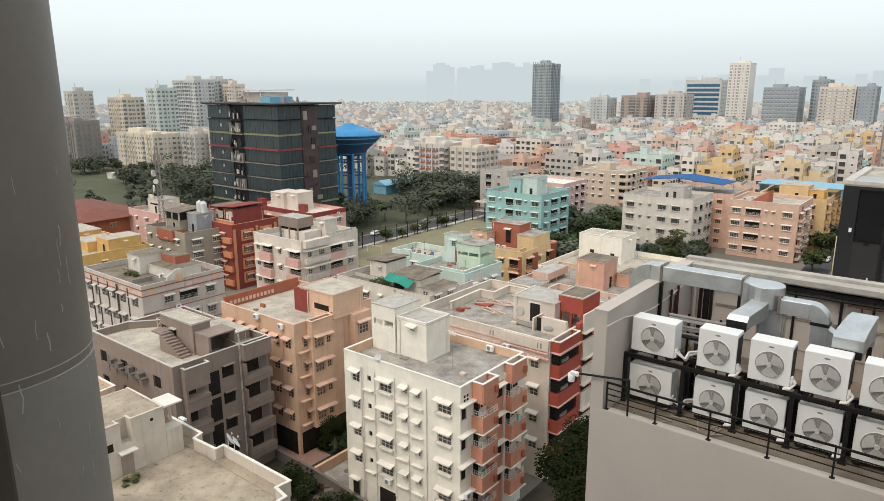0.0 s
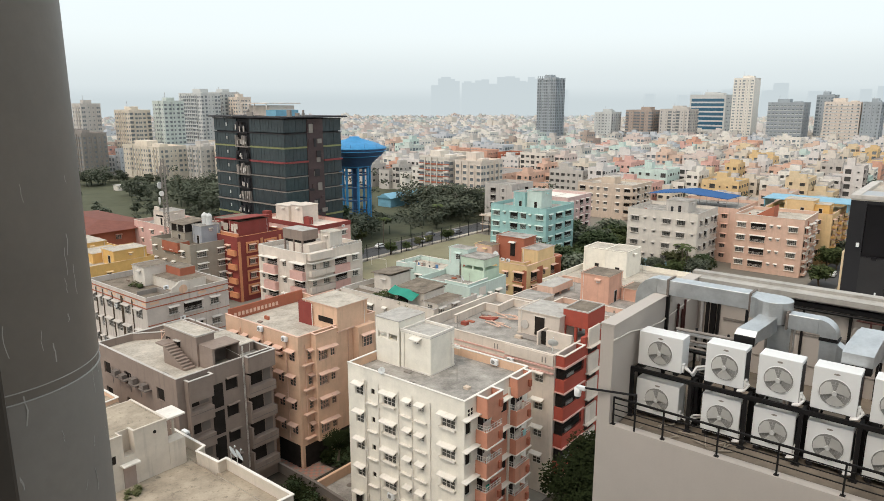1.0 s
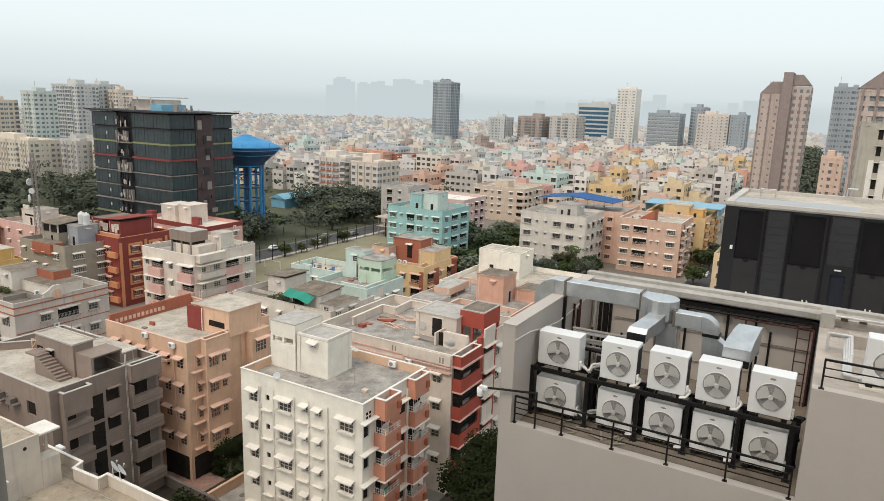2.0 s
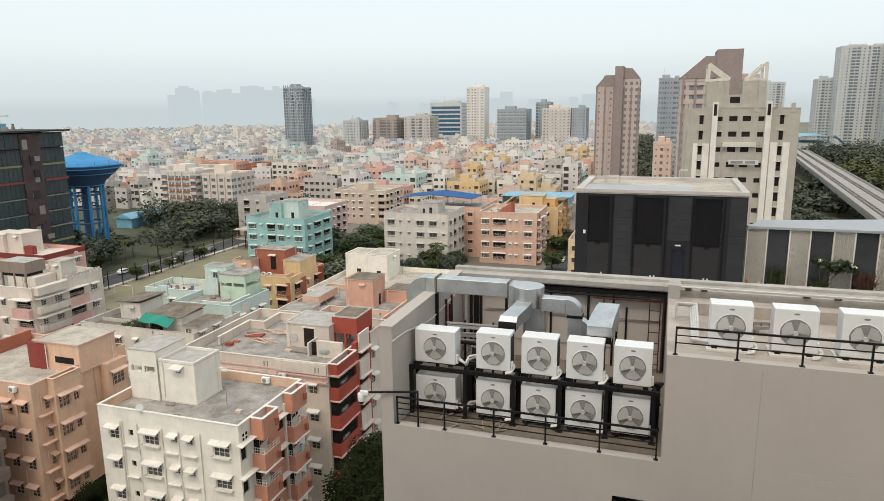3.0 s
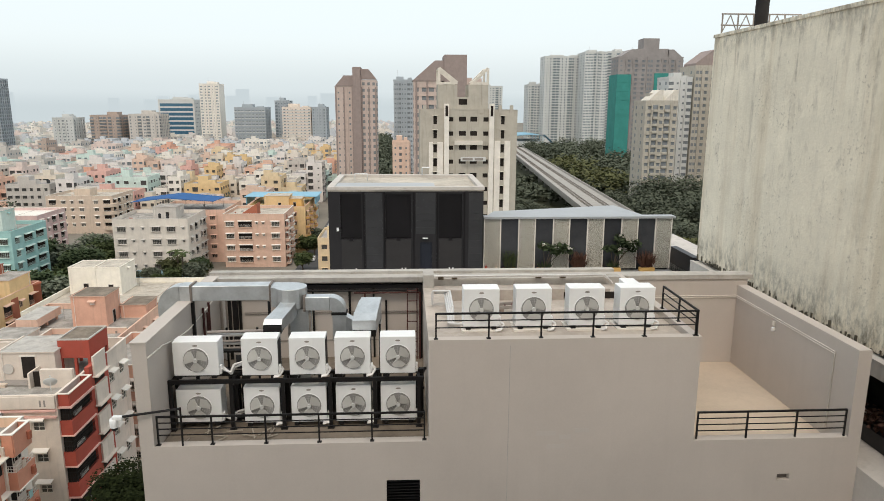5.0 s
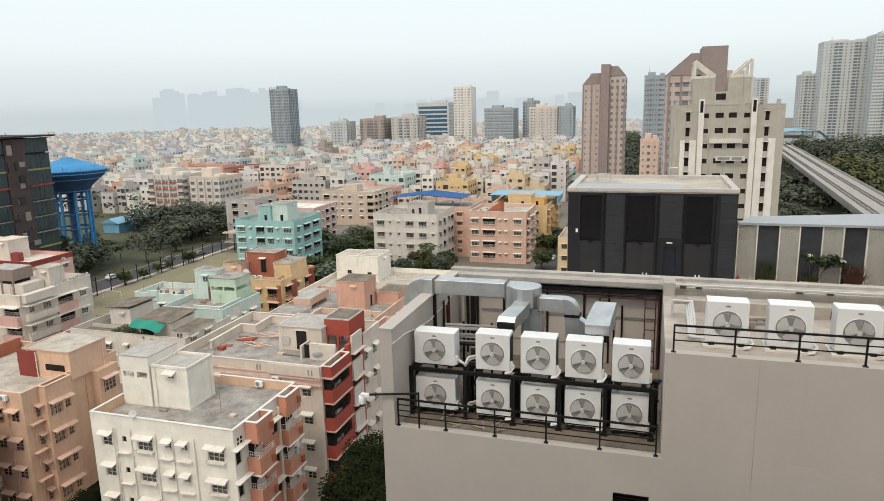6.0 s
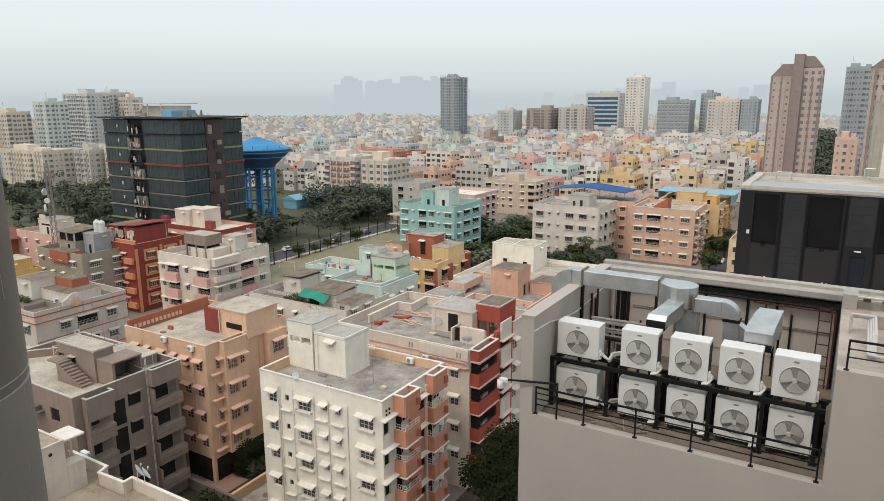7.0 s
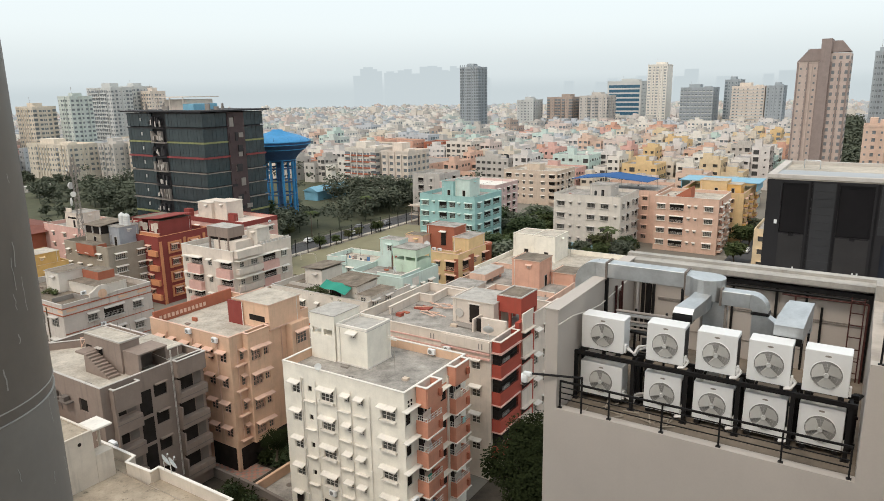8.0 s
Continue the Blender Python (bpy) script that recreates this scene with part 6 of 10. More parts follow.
# no real opening: the garage's shade is a near-black sheet on the wall
block_part(h, "garage_opening", 4.75, -0.02, YARD, 7.0, -0.004, YARD + 2.7, M_DARK, "near-black sheet for the shaded garage")
block_part(h, "window_shade", 0.6, -0.6, YARD + 2.45, 2.0, -0.003, YARD + 2.55, M_TRIMW)
small_ac(-42.8, 45.72, 8.2)
small_ac(-33.0, 45.9, IT[2] - 0.6, 90)
for zb, y, mt in ((IT[2], 2.0, M_NETB), (IT[2], 2.9, M_RED), (IT[2], 3.5, M_RED), (IT[1], 2.2, M_GREYW), (IT[0], 8.0, M_BEIGE), (IT[1], 8.4, M_TEAL), (IT[3], 2.5, M_BLUEP)):
    block_part(h, "washing", 16.3, y, zb + 0.75, 16.33, y + 0.55, zb + 1.4, mt, "clothes on the balcony line")

# peach block on stilts
PU, PV = -73.4, 47.55
h, zr = house("apartment_house", "peach apartment block on stilts with a dark red stair head", PU, PV, -59.1, 60.2, 21.4, 4, M_PEACH, M_PEACHL,
              [(2.0, "w"), (4.3, "s"), (6.6, "w"), (9.0, "s"), (10.8, "w"), (13.0, "w")], [(1.9, "w"), (10.3, "w")],
              accent=M_PEACH, fh=3.1, near=True, roof=M_ROOFL, cap=M_PEACHL, parapet=1.0)
PT = [zr - 0.15 - 3.1 * (k + 1) for k in range(4)]
g = Geo()                              # the bay that stands out from the right-hand face
wall_with_holes(g, 3.3, YARD + 3.2, zr + 0.95, [(0.35, 1.75, zb + 0.75, zb + 2.3) for zb in PT] + [(2.2, 2.95, zb + 0.9, zb + 2.2) for zb in PT], lambda s, z, q: (15.2 - q, 1.9 + s, z), 0, 0.3)
g.face([(14.3, 1.9, YARD + 3.2), (15.2, 1.9, YARD + 3.2), (15.2, 1.9, zr + 0.95), (14.3, 1.9, zr + 0.95)])
g.face([(14.3, 5.2, YARD + 3.2), (14.3, 5.2, zr + 0.95), (15.2, 5.2, zr + 0.95), (15.2, 5.2, YARD + 3.2)])
g.face([(14.3, 1.9, YARD + 3.2), (14.3, 5.2, YARD + 3.2), (15.2, 5.2, YARD + 3.2), (15.2, 1.9, YARD + 3.2)])
part("bay", g, M_PEACH, h, "peach window bay")
block_part(h, "bay_slab", 14.3, 2.0, zr - 0.2, 15.0, 5.1, zr, M_ROOFL)
low_wall(h, [(14.35, 1.9), (15.2, 1.9), (15.2, 5.2), (14.35, 5.2)], zr + 0.95, zr + 0.97, 0.16, M_PEACH, M_PEACHL, "bay_coping")
for zb in PT:
    for y, w, mt in ((2.95, 1.4, M_GLASS), (4.475, 0.75, M_GLASS)):
        f = part("window", window_frame_mesh(w, 1.5 if w > 1 else 1.3, M_PEACHL), None, h, m=pose(15.2, y, zb + (0.77 if w > 1 else 0.9), 0, 0, 90))
        part("pane", pane_mesh(w, 1.5 if w > 1 else 1.3, mt), None, f)
        part("sunshade", shade_mesh(w, M_PEACHL, 0.55), None, f, m=pose(0, 0, 1.55 if w > 1 else 1.35))
    part("grille", grille_mesh(1.5, 1.5, M_PEACHL), None, h, m=pose(15.28, 2.95, zb + 0.77, 0, 0, 90))
    block_part(h, "box_ledge", 14.303, 0.4, zb + 0.55, 14.85, 1.85, zb + 0.7, M_PEACHL)
# stair tower at the back corner
hut_on(h, 8.4, 5.9, 14.6, 11.0, zr, 3.1, M_PEACH, M_ROOFL, M_PEACHL, window=False)
block_part(h, "slit_opening", 11.2, 5.86, zr + 0.9, 13.8, 5.9, zr + 1.6, M_DARK)
block_part(h, "stair_panel", 7.6, 5.7, zr, 10.1, 5.9, zr + 2.9, M_DRED, "dark red stair panel")
g = Geo()
g.tube((10.2, 5.7, zr), (10.2, 5.7, zr + 2.9), 0.06, 6)
part("drain_pipe", g, M_TRIMW, h)
g = Geo()
g.box(14.303, 8.6, YARD + 3.0, 15.4, 11.6, zr + 0.1)
part("corner_bay", g, M_PEACH, h, "peach bay beside the stair tower")
for zb in PT:
    f = part("window", window_frame_mesh(1.7, 1.6, M_PEACHL), None, h, m=pose(15.42, 10.1, zb + 0.6, 0, 0, 90) @ pose(0, -0.16, 0))
    part("pane", pane_mesh(1.7, 1.6, M_GLASS), None, f, m=pose(0, -0.05, 0))
    part("sunshade", shade_mesh(1.9, M_PEACHL, 0.5), None, f, m=pose(0, 0.15, 1.65))
block_part(h, "brick_parapet", 0.17, 0.3, zr - 0.05, 0.42, 12.3, zr + 1.55, M_BRICK, "brick red side parapet")
for i in range(12):
    block_part(h, "lattice_block", 0.421, 1.0 + i * 0.6, zr + 0.35, 0.47, 1.38 + i * 0.6, zr + 0.85, M_PEACHL)
# shade of the open stilt floor, painted as near-black sheets on the walls
for x0, x1 in ((0.9, 4.4), (5.0, 9.2), (9.9, 13.9)):
    block_part(h, "stilt_opening", x0, -0.02, YARD, x1, -0.004, YARD + 3.0, M_DARK, "near-black sheet for the shaded parking floor")
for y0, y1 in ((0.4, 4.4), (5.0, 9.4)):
    block_part(h, "stilt_opening", 14.304, y0, YARD, 14.32, y1, YARD + 2.9, M_DARK, "near-black sheet for the shaded parking floor")
for x, dz in ((0.9, 1.9), (3.4, 1.9), (5.9, 1.85), (8.2, 1.85), (10.6, 1.7)):
    block_part(h, "box_ledge", x, -0.55, zr - dz, x + 1.0, -0.003, zr - dz + 0.3, M_PEACHL)
for x, dz in ((7.6, 0.35), (12.2, 0.1)):
    small_ac(PU + x, PV - 0.1, zr + dz)
pipes_on(h, "front", 14.3, 12.65, (3.2, 7.9, 12.2), YARD + 3.2, 20.2, M_PEACHL, 0.05)
pipes_on(h, "right", 14.3, 12.65, (0.9, 5.6, 7.8), YARD + 3.2, 20.2, M_PEACHL, 0.05)

# bare cement block under construction
CU, CV = -78.3, 33.44
h, zr = house("unfinished_house", "bare cement apartment block with empty window openings", CU, CV, -61.1, 45.3, 20.4, 4, M_CEMENT, M_CEMENT,
              [(2.2, "o"), (7.0, "o"), (13.9, "o")], [(6.4, "o")], accent=M_CEMENT, fh=3.1, near=True, roof=M_ROOFL, cap=M_GREYW, parapet=0.95, shade=False, glass=M_DARK)
CT = [zr - 0.15 - 3.1 * (k + 1) for k in range(4)]
for zb in CT:
    for y0, y1, out in ((0.9, 3.7, 0.75), (8.1, 11.7, 0.8)):
        g = Geo()
        g.box(17.203, y0, zb - 1.15 if y0 < 2 else zb - 0.6, 17.2 + out, y1, zb + 0.3 if y0 < 2 else zb + 0.55)
        bal = part("balcony", bevelled(g, 0.02, 1), M_CEMENT, h, "bare cement balcony front")
        block_part(bal, "shuttering_line", 17.2 + out, y0, zb - 0.1, 17.2 + out + 0.03, y1, zb - 0.04, M_CEMENTD)
        # room and stair shade is put on as thin near-black sheets
        block_part(h, "open_room", 17.205, y0 + 0.35, zb + 0.55, 17.22, y1 - 1.3, zb + 2.4, M_DARK, "near-black sheet for the shaded empty room")
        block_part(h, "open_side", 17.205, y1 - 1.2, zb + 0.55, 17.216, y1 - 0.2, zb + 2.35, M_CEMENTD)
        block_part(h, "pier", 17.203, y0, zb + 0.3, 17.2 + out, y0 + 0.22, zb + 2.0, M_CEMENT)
    block_part(h, "stair_recess", 17.204, 3.9, zb - 0.6, 17.215, 5.3, zb + 2.1, M_DARK, "near-black sheet for the shaded stair recess")
    block_part(h, "lintel_shade", 17.203, 5.7, zb + 2.35, 17.6, 7.2, zb + 2.45, M_CEMENT)
low_wall(h, [(17.2, 8.15), (18.0, 8.15), (18.0, 11.65), (17.2, 11.65)], zr - 0.9, zr + 0.95, 0.16, M_CEMENT, M_GREYW, "bay_parapet")
block_part(h, "bay_slab", 17.2, 8.2, zr - 1.0, 17.95, 11.6, zr - 0.9, M_CEMENTD)
low_wall(h, [(17.2, 0.95), (17.95, 0.95), (17.95, 3.65), (17.2, 3.65)], zr - 1.9, zr + 0.5, 0.16, M_CEMENT, M_GREYW, "bay_parapet")
g = Geo()
for y in (7.9, 8.02):
    g.tube((17.3, y, 7.0), (17.3, y, zr + 2.2), 0.035, 5)
g.path([(17.3, 7.9, zr + 1.0), (14.0, 7.9, zr + 1.3), (14.0, 11.0, zr + 1.3)], 0.035, 5)
part("drain_pipe", g, M_TRIMW, h, "white plastic pipes")
g = Geo()
g.box(7.4, 4.5, zr - 0.02, 14.0, 6.7, zr + 3.4)
part("stair_house", g, M_CEMENT, h, "bare cement stair head")
g = Geo()
g.box(7.3, 4.4, zr + 3.4, 14.1, 6.8, zr + 3.46)
part("slab", g, M_ROOFL, h)
low_wall(h, [(7.4, 4.45), (14.05, 4.45), (14.05, 6.75), (7.4, 6.75), (7.4, 4.45)], zr + 3.46, zr + 3.6, 0.12, M_GREYW, None, "slab_rim")
block_part(h, "door_opening", 7.6, 4.47, zr, 8.6, 4.498, zr + 2.2, M_DARK)
block_part(h, "window_opening", 9.9, 4.47, zr + 1.5, 10.6, 4.498, zr + 2.2, M_DARK)
block_part(h, "window_shade", 9.7, 4.1, zr + 2.25, 10.8, 4.497, zr + 2.33, M_GREYW)
g = Geo()
g.box(14.0, 4.7, zr - 0.02, 16.6, 5.0, zr + 2.5)
g.box(14.0, 7.9, zr - 0.02, 16.6, 8.1, zr + 2.5)
g.box(14.0, 4.7, zr + 2.5, 16.7, 8.1, zr + 2.65)
part("tank_room", g, M_CEMENT, h, "open cement tank room")
block_part(h, "room_back", 14.0, 5.0, zr, 14.1, 7.9, zr + 2.5, M_CEMENTD)
for i in range(9):
    block_part(h, "step", 9.8 + i * 0.46, 2.9, zr, 10.26 + i * 0.46, 4.2, zr + 2.0 - i * 0.22, M_CEMENT)
block_part(h, "landing", 8.2, 2.9, zr + 1.85, 9.8, 4.45, zr + 2.05, M_CEMENT)
hut_on(h, 8.6, 8.6, 14.6, 11.3, zr, 1.2, M_CEMENT, M_ROOFL, M_GREYW, window=False, name="tank_room")
g = Geo()
for x in (2.6, 3.6):
    for y in (6.6, 7.8):
        g.tube((x, y, zr), (x, y, zr + 1.3), 0.05, 5)
for a, b in (((2.6, 6.6, 1.2), (3.6, 6.6, 1.2)), ((2.6, 7.8, 1.2), (3.6, 7.8, 1.2)), ((2.6, 6.6, 0.2), (3.6, 6.6, 1.2)), ((2.6, 6.6, 1.2), (2.6, 7.8, 1.2))):
    g.tube((a[0], a[1], zr + a[2]), (b[0], b[1], zr + b[2]), 0.04, 5)
part("trestle", g, M_PEACHL, h, "pale wooden trestle")
for x, s in ((4.4, 0.5), (6.1, 0.45), (8.4, 0.6), (10.6, 0.5)):
    g = Geo()
    g.box(x, -0.75, zr - 1.75, x + 1.5, -0.003, zr - 1.6)
    g.box(x + 0.1, -0.7, zr - 1.6, x + 1.0, -0.1, zr - 1.6 + s)
    g.tube((x + 0.3, -0.6, zr - 2.6), (x + 0.3, -0.6, zr - 0.6), 0.04, 5)
    part("ledge", g, M_CEMENTD, h)
low_wall(h, [(-0.1, 4.0), (3.4, 8.2)], zr, zr + 0.85, 0.14, M_CEMENT, M_GREYW, "inner_parapet")

# the near pale roof
NU, NV = -60.0, 10.0
h, zr = house("apartment_house", "pale house with a dusty flat roof and stepped white parapet", NU, NV, -39.3, 29.5, 17.5, 5, M_NEARW, M_TRIMW, "wwww", "ww", back="wsws", fh=3.0, near=False, roof=M_ROOFS, parapet=1.1, cap=M_TRIMW)
for p in [c for c in h.children if c.name.split(".")[0] in ("parapet", "coping")]:
    bpy.data.objects.remove(p)
block_part(h, "roof_edge", 1.0, 19.4, 0, 8.6, 20.5, zr, M_NEARW, top=M_ROOFS)
block_part(h, "roof_edge", 11.7, 19.4, 0, 20.7, 20.5, zr, M_NEARW, top=M_ROOFS)
low_wall(h, [(2.9, 20.5), (8.3, 20.5), (8.65, 19.55), (11.8, 19.7), (11.75, 20.5), (20.75, 20.5), (20.65, 19.2), (22.2, 18.9), (22.4, 10.0)], zr - 0.3, zr + 1.03, 0.16, M_NEARW, M_TRIMW, "parapet", "stepped white parapet")
block_part(h, "roof_edge", 20.6, 6.0, zr - 0.5, 22.4, 18.9, zr, M_NEARW, top=M_ROOFS)
# stair and tank room with a slot over its door
g = Geo()
g.box(1.6, 11.2, zr - 0.02, 6.9, 17.45, zr + 4.7)
g.box(6.9, 14.5, zr - 0.02, 7.85, 17.45, zr + 4.7)
g.box(6.9, 11.2, zr - 0.02, 7.85, 13.55, zr + 4.7)
g.box(6.9, 13.55, zr - 0.02, 7.85, 14.5, zr + 2.75)
part("stair_house", g, M_NEARW, h, "white stair head with a stained flat top")
for a in ((1.75, 11.35, 6.8, 17.3), (6.8, 14.65, 7.7, 17.3), (6.8, 11.35, 7.7, 13.4)):
    block_part(h, "slab_stain", a[0], a[1], zr + 4.7, a[2], a[3], zr + 4.712, M_ROOFS)
low_wall(h, [(7.8, 11.2), (7.8, 13.5)], zr + 4.7, zr + 4.74, 0.1, M_NEARW, M_NEARW, "slab_rim")
low_wall(h, [(6.95, 14.52), (7.8, 14.52), (7.8, 17.4), (1.7, 17.4)], zr + 4.7, zr + 4.74, 0.1, M_NEARW, M_NEARW, "slab_rim")
block_part(h, "stair_block", 6.6, 17.45, zr - 0.02, 7.9, 18.95, zr + 2.45, M_NEARW, "low white side wall")
block_part(h, "old_door", 7.853, 13.35, zr, 7.9, 14.4, zr + 2.05, M_DOORB, "closed dull pink door")
block_part(h, "door_shade", 7.853, 13.15, zr + 2.12, 8.5, 14.6, zr + 2.24, M_TRIMW)
block_part(h, "dark_window", 7.853, 12.3, zr + 2.5, 7.87, 12.85, zr + 3.2, M_DARK)
g = Geo()
g.tube((7.85, 16.3, zr + 4.0), (7.88, 16.3, zr + 4.0), 0.15, 12)
part("round_vent", g, M_DARK, h)
rnd = random.Random(12)
shrubs("roof_weed", "dry weeds on a dusty roof", at(NU, NV, zr), [(rnd.uniform(8.8, 9.9), rnd.uniform(12.4, 14.2), 0) for i in range(9)], rnd, 0.26, (2, 2), 60, 0.16)
g = Geo()
g.box(4.9, 17.6, zr + 4.2, 7.2, 19.6, zr + 4.4)
part("canopy", bevelled(g, 0.06), M_TRIMW, h, "white canopy slab")
block_part(h, "canopy_post", 5.2, 19.2, zr - 0.02, 5.4, 19.4, zr + 4.2, M_NEARW)
block_part(h, "tank_wall", -9.0, 15.7, 10.0, -6.0, 19.9, zr + 1.2, M_PEACH, "peach terrace wall", top=M_ROOFS)
low_wall(h, [(-16.0, 20.0), (-6.7, 20.0), (-6.1, 15.9)], 10.0, zr + 1.6, 0.16, M_PEACH, M_TRIMW, "side_parapet")
block_part(h, "side_roof", -16.0, 12.0, zr - 6.0, 0.0, 19.9, zr - 0.2, M_NEARW, top=M_ROOFS)
for u in (-47.4, -46.5):
    dish(u, 30.45, zr + 1.0, 150, 0.75)
ac = thing("split_ac_unit", "small white split air conditioner on the parapet", "air conditioner", at(-55.9, 30.7, zr + 0.35))
g = Geo()
g.box(0, 0, 0, 0.9, 0.4, 0.85)
part("casing", bevelled(g, 0.02), M_ACW, ac)
g = Geo()
g.tube((0.91, 0.2, 0.42), (0.9, 0.2, 0.42), 0.27, 18)
part("grille", g, M_FANB, ac)
for x in (0.0, 0.8):
    block_part(ac, "bracket", x, 0.02, -0.5, x + 0.08, 0.1, 0, M_BLACK)

# pinkish white block with red balconies
RU, RV = -52.0, 61.2
h, zr = house("apartment_house", "pinkish white apartment block with red balconies", RU, RV, -33.2, 77.5, 21.4, 4, M_PINKW, M_TRIMW,
              [(2.0, "w"), (5.0, "w"), (8.0, "s"), (11.0, "w"), (16.9, "w")], [(11.8, "w"), (14.5, "w")], accent=M_RED, fh=3.25, near=True, roof=M_ROOF, cap=M_PINKW, parapet=1.2)
RT = [17.2 - 3.25 * k for k in range(4)]
for zb in RT:                          # the corner bay: red bands between near-black blocks for the shaded balconies
    g = Geo()
    g.box(18.803, 0.2, zb, 19.9, 4.9, zb + 1.45)
    bal = part("balcony", g, M_RED, h, "red corner balcony")
    block_part(bal, "lip", 18.803, 0.1, zb - 0.14, 20.05, 5.0, zb, M_PINK, "salmon lip")
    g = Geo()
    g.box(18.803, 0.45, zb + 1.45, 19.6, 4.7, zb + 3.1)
    part("dark_glazing", g, M_DARK, bal, "near-black block for the shaded balcony behind bars")
    part("grille", grille_mesh(4.4, 1.1, M_BLACK), None, bal, m=pose(19.8, 2.55, zb + 1.45, 0, 0, 90))
    part("grille", grille_mesh(0.9, 1.1, M_BLACK), None, bal, m=pose(19.35, 0.3, zb + 1.45))
    block_part(bal, "goods_heap", 19.2, 1.2, zb + 1.45, 19.75, 2.6, zb + 1.9, M_GREYW, "pale goods stored on the balcony")
low_wall(h, [(18.85, 0.28), (19.82, 0.28), (19.82, 4.82), (18.85, 4.82)], zr - 0.05, zr + 1.15, 0.16, M_RED, M_PINKW, "bay_parapet", "red parapet bay")
block_part(h, "bay_lip", 18.803, 0.1, zr - 0.25, 20.05, 5.0, zr - 0.05, M_PINK, "salmon lip")
g = Geo()                              # the stair shaft with white panels
g.box(18.803, 5.8, 0, 19.3, 10.0, zr + 1.6)
part("stair_shaft", g, M_RED, h, "red stair shaft")
for k in range(6):
    zb = 20.6 - 3.2 * k
    g = Geo()
    g.box(19.303, 6.5, zb, 19.5, 9.2, zb + 2.1)
    p = part("shade_panel", g, M_PINKW, h, "pinkish white shade panel")
    block_part(p, "panel_shade", 19.303, 6.3, zb - 0.12, 19.9, 9.4, zb, M_PINKW)
    block_part(p, "dark_gap", 19.303, 6.7, zb - 1.0, 19.32, 9.0, zb - 0.12, M_DARK)
for z in (zr - 0.75, zr - 0.1):
    for x0, x1 in ((-0.07, 12.4), (12.5, 18.72)):
        block_part(h, "cornice_line", x0, -0.09 if x0 < 1 else -0.29, z - (0 if x0 < 1 else 0.3), x1, -0.003, z + 0.16 - (0 if x0 < 1 else 0.3), M_PINK, "pink cornice line")
block_part(h, "stepped_parapet", 12.5, -0.2, zr - 0.1, 18.7, -0.003, zr + 1.1, M_PINKW)
for x in (10.9, 11.3, 17.3, 17.7):
    block_part(h, "parapet_slit", x, -0.22 if x > 12 else -0.012, zr + 0.1, x + 0.16, -0.201 if x > 12 else -0.003, zr + 0.75, M_GREYP)
low_wall(h, [(1.6, 4.8), (1.4, 11.6), (3.6, 11.6), (3.4, 15.6), (9.0, 15.6)], zr, zr + 1.0, 0.25, M_PINKW, M_PINKW, "inner_parapet", "rust-streaked inner parapet")
hut_on(h, 9.9, 6.6, 15.6, 11.5, zr, 3.0, M_PINKW, M_ROOFC, M_PINKW, window=False)
block_part(h, "door_opening", 12.3, 6.53, zr + 0.3, 13.6, 6.598, zr + 2.6, M_DARK)
block_part(h, "door_frame", 12.1, 6.5, zr + 2.6, 13.8, 6.597, zr + 2.75, M_TRIMW)
block_part(h, "side_wall", 13.9, 4.4, zr, 14.1, 6.5, zr + 1.6, M_PINKW)
block_part(h, "side_wall", 15.0, 4.6, zr, 18.2, 5.0, zr + 1.9, M_PINKW)
block_part(h, "dark_niche", 14.2, 4.9, zr, 14.95, 5.0, zr + 1.6, M_DARK)
g = Geo()
g.box(10.0, 5.0, zr + 0.5, 13.2, 6.3, zr + 0.62, turn=pose(0, 0, 0, 0, 2, 0))
part("loose_slab", g, M_GREYP, h, "broken slab leaning by the stair head")
g = Geo()
g.tube((10.9, 6.45, zr + 1.3), (10.9, 6.58, zr + 1.3), 0.55, 18)
part("round_grille", g, M_GREYW, h, "round pale fan cover")
tk = block_part(h, "roof_tank", 15.4, 7.8, zr + 1.9, 18.6, 12.2, zr + 3.85, M_RED, "red painted water tank on short legs")
low_wall(tk, [(15.45, 7.85), (18.55, 7.85), (18.55, 12.15), (15.45, 12.15), (15.45, 7.85)], zr + 3.85, zr + 4.0, 0.14, M_GREYW, None, "tank_rim")
block_part(tk, "tank_cover", 15.55, 7.95, zr + 3.85, 18.45, 12.05, zr + 3.88, M_ROOFD)
for x in (15.45, 16.9, 18.3):
    for y in (7.85, 11.9):
        block_part(tk, "tank_leg", x, y, zr, x + 0.28, y + 0.28, zr + 1.9, M_RED)
g = Geo()
rnd = random.Random(5)
for i in range(11):
    x, y, a = rnd.uniform(4.0, 7.6), rnd.uniform(6.5, 12.0), rnd.uniform(-0.5, 0.7)
    g.box(-1.3, -0.07, 0, 1.3, 0.07, 0.08, 0, turn=pose(x, y, zr + 0.02 + 0.1 * i % 0.3, 0, 0, math.degrees(a)))
solid("timber_pile", g, M_PEACHL, at(RU, RV), "loose pale timber lying on a roof", "timber", kind="stuff")
g = Geo()
g.box(2.9, 8.2, zr, 5.0, 9.6, zr + 0.2)
solid("red_sheet", g, M_RUST, at(RU, RV), "faded red sheet lying on a roof", "sheet")
g = Geo()
g.box(2.6, 4.6, zr, 3.4, 5.3, zr + 0.4)
solid("red_sheet", g, M_RUST, at(RU, RV), "crumpled red cloth lying on a roof", "cloth")
dish(-35.2, 64.2, zr + 0.2, 200, 0.8)
small_ac(-38.6, 61.0, zr - 0.9)
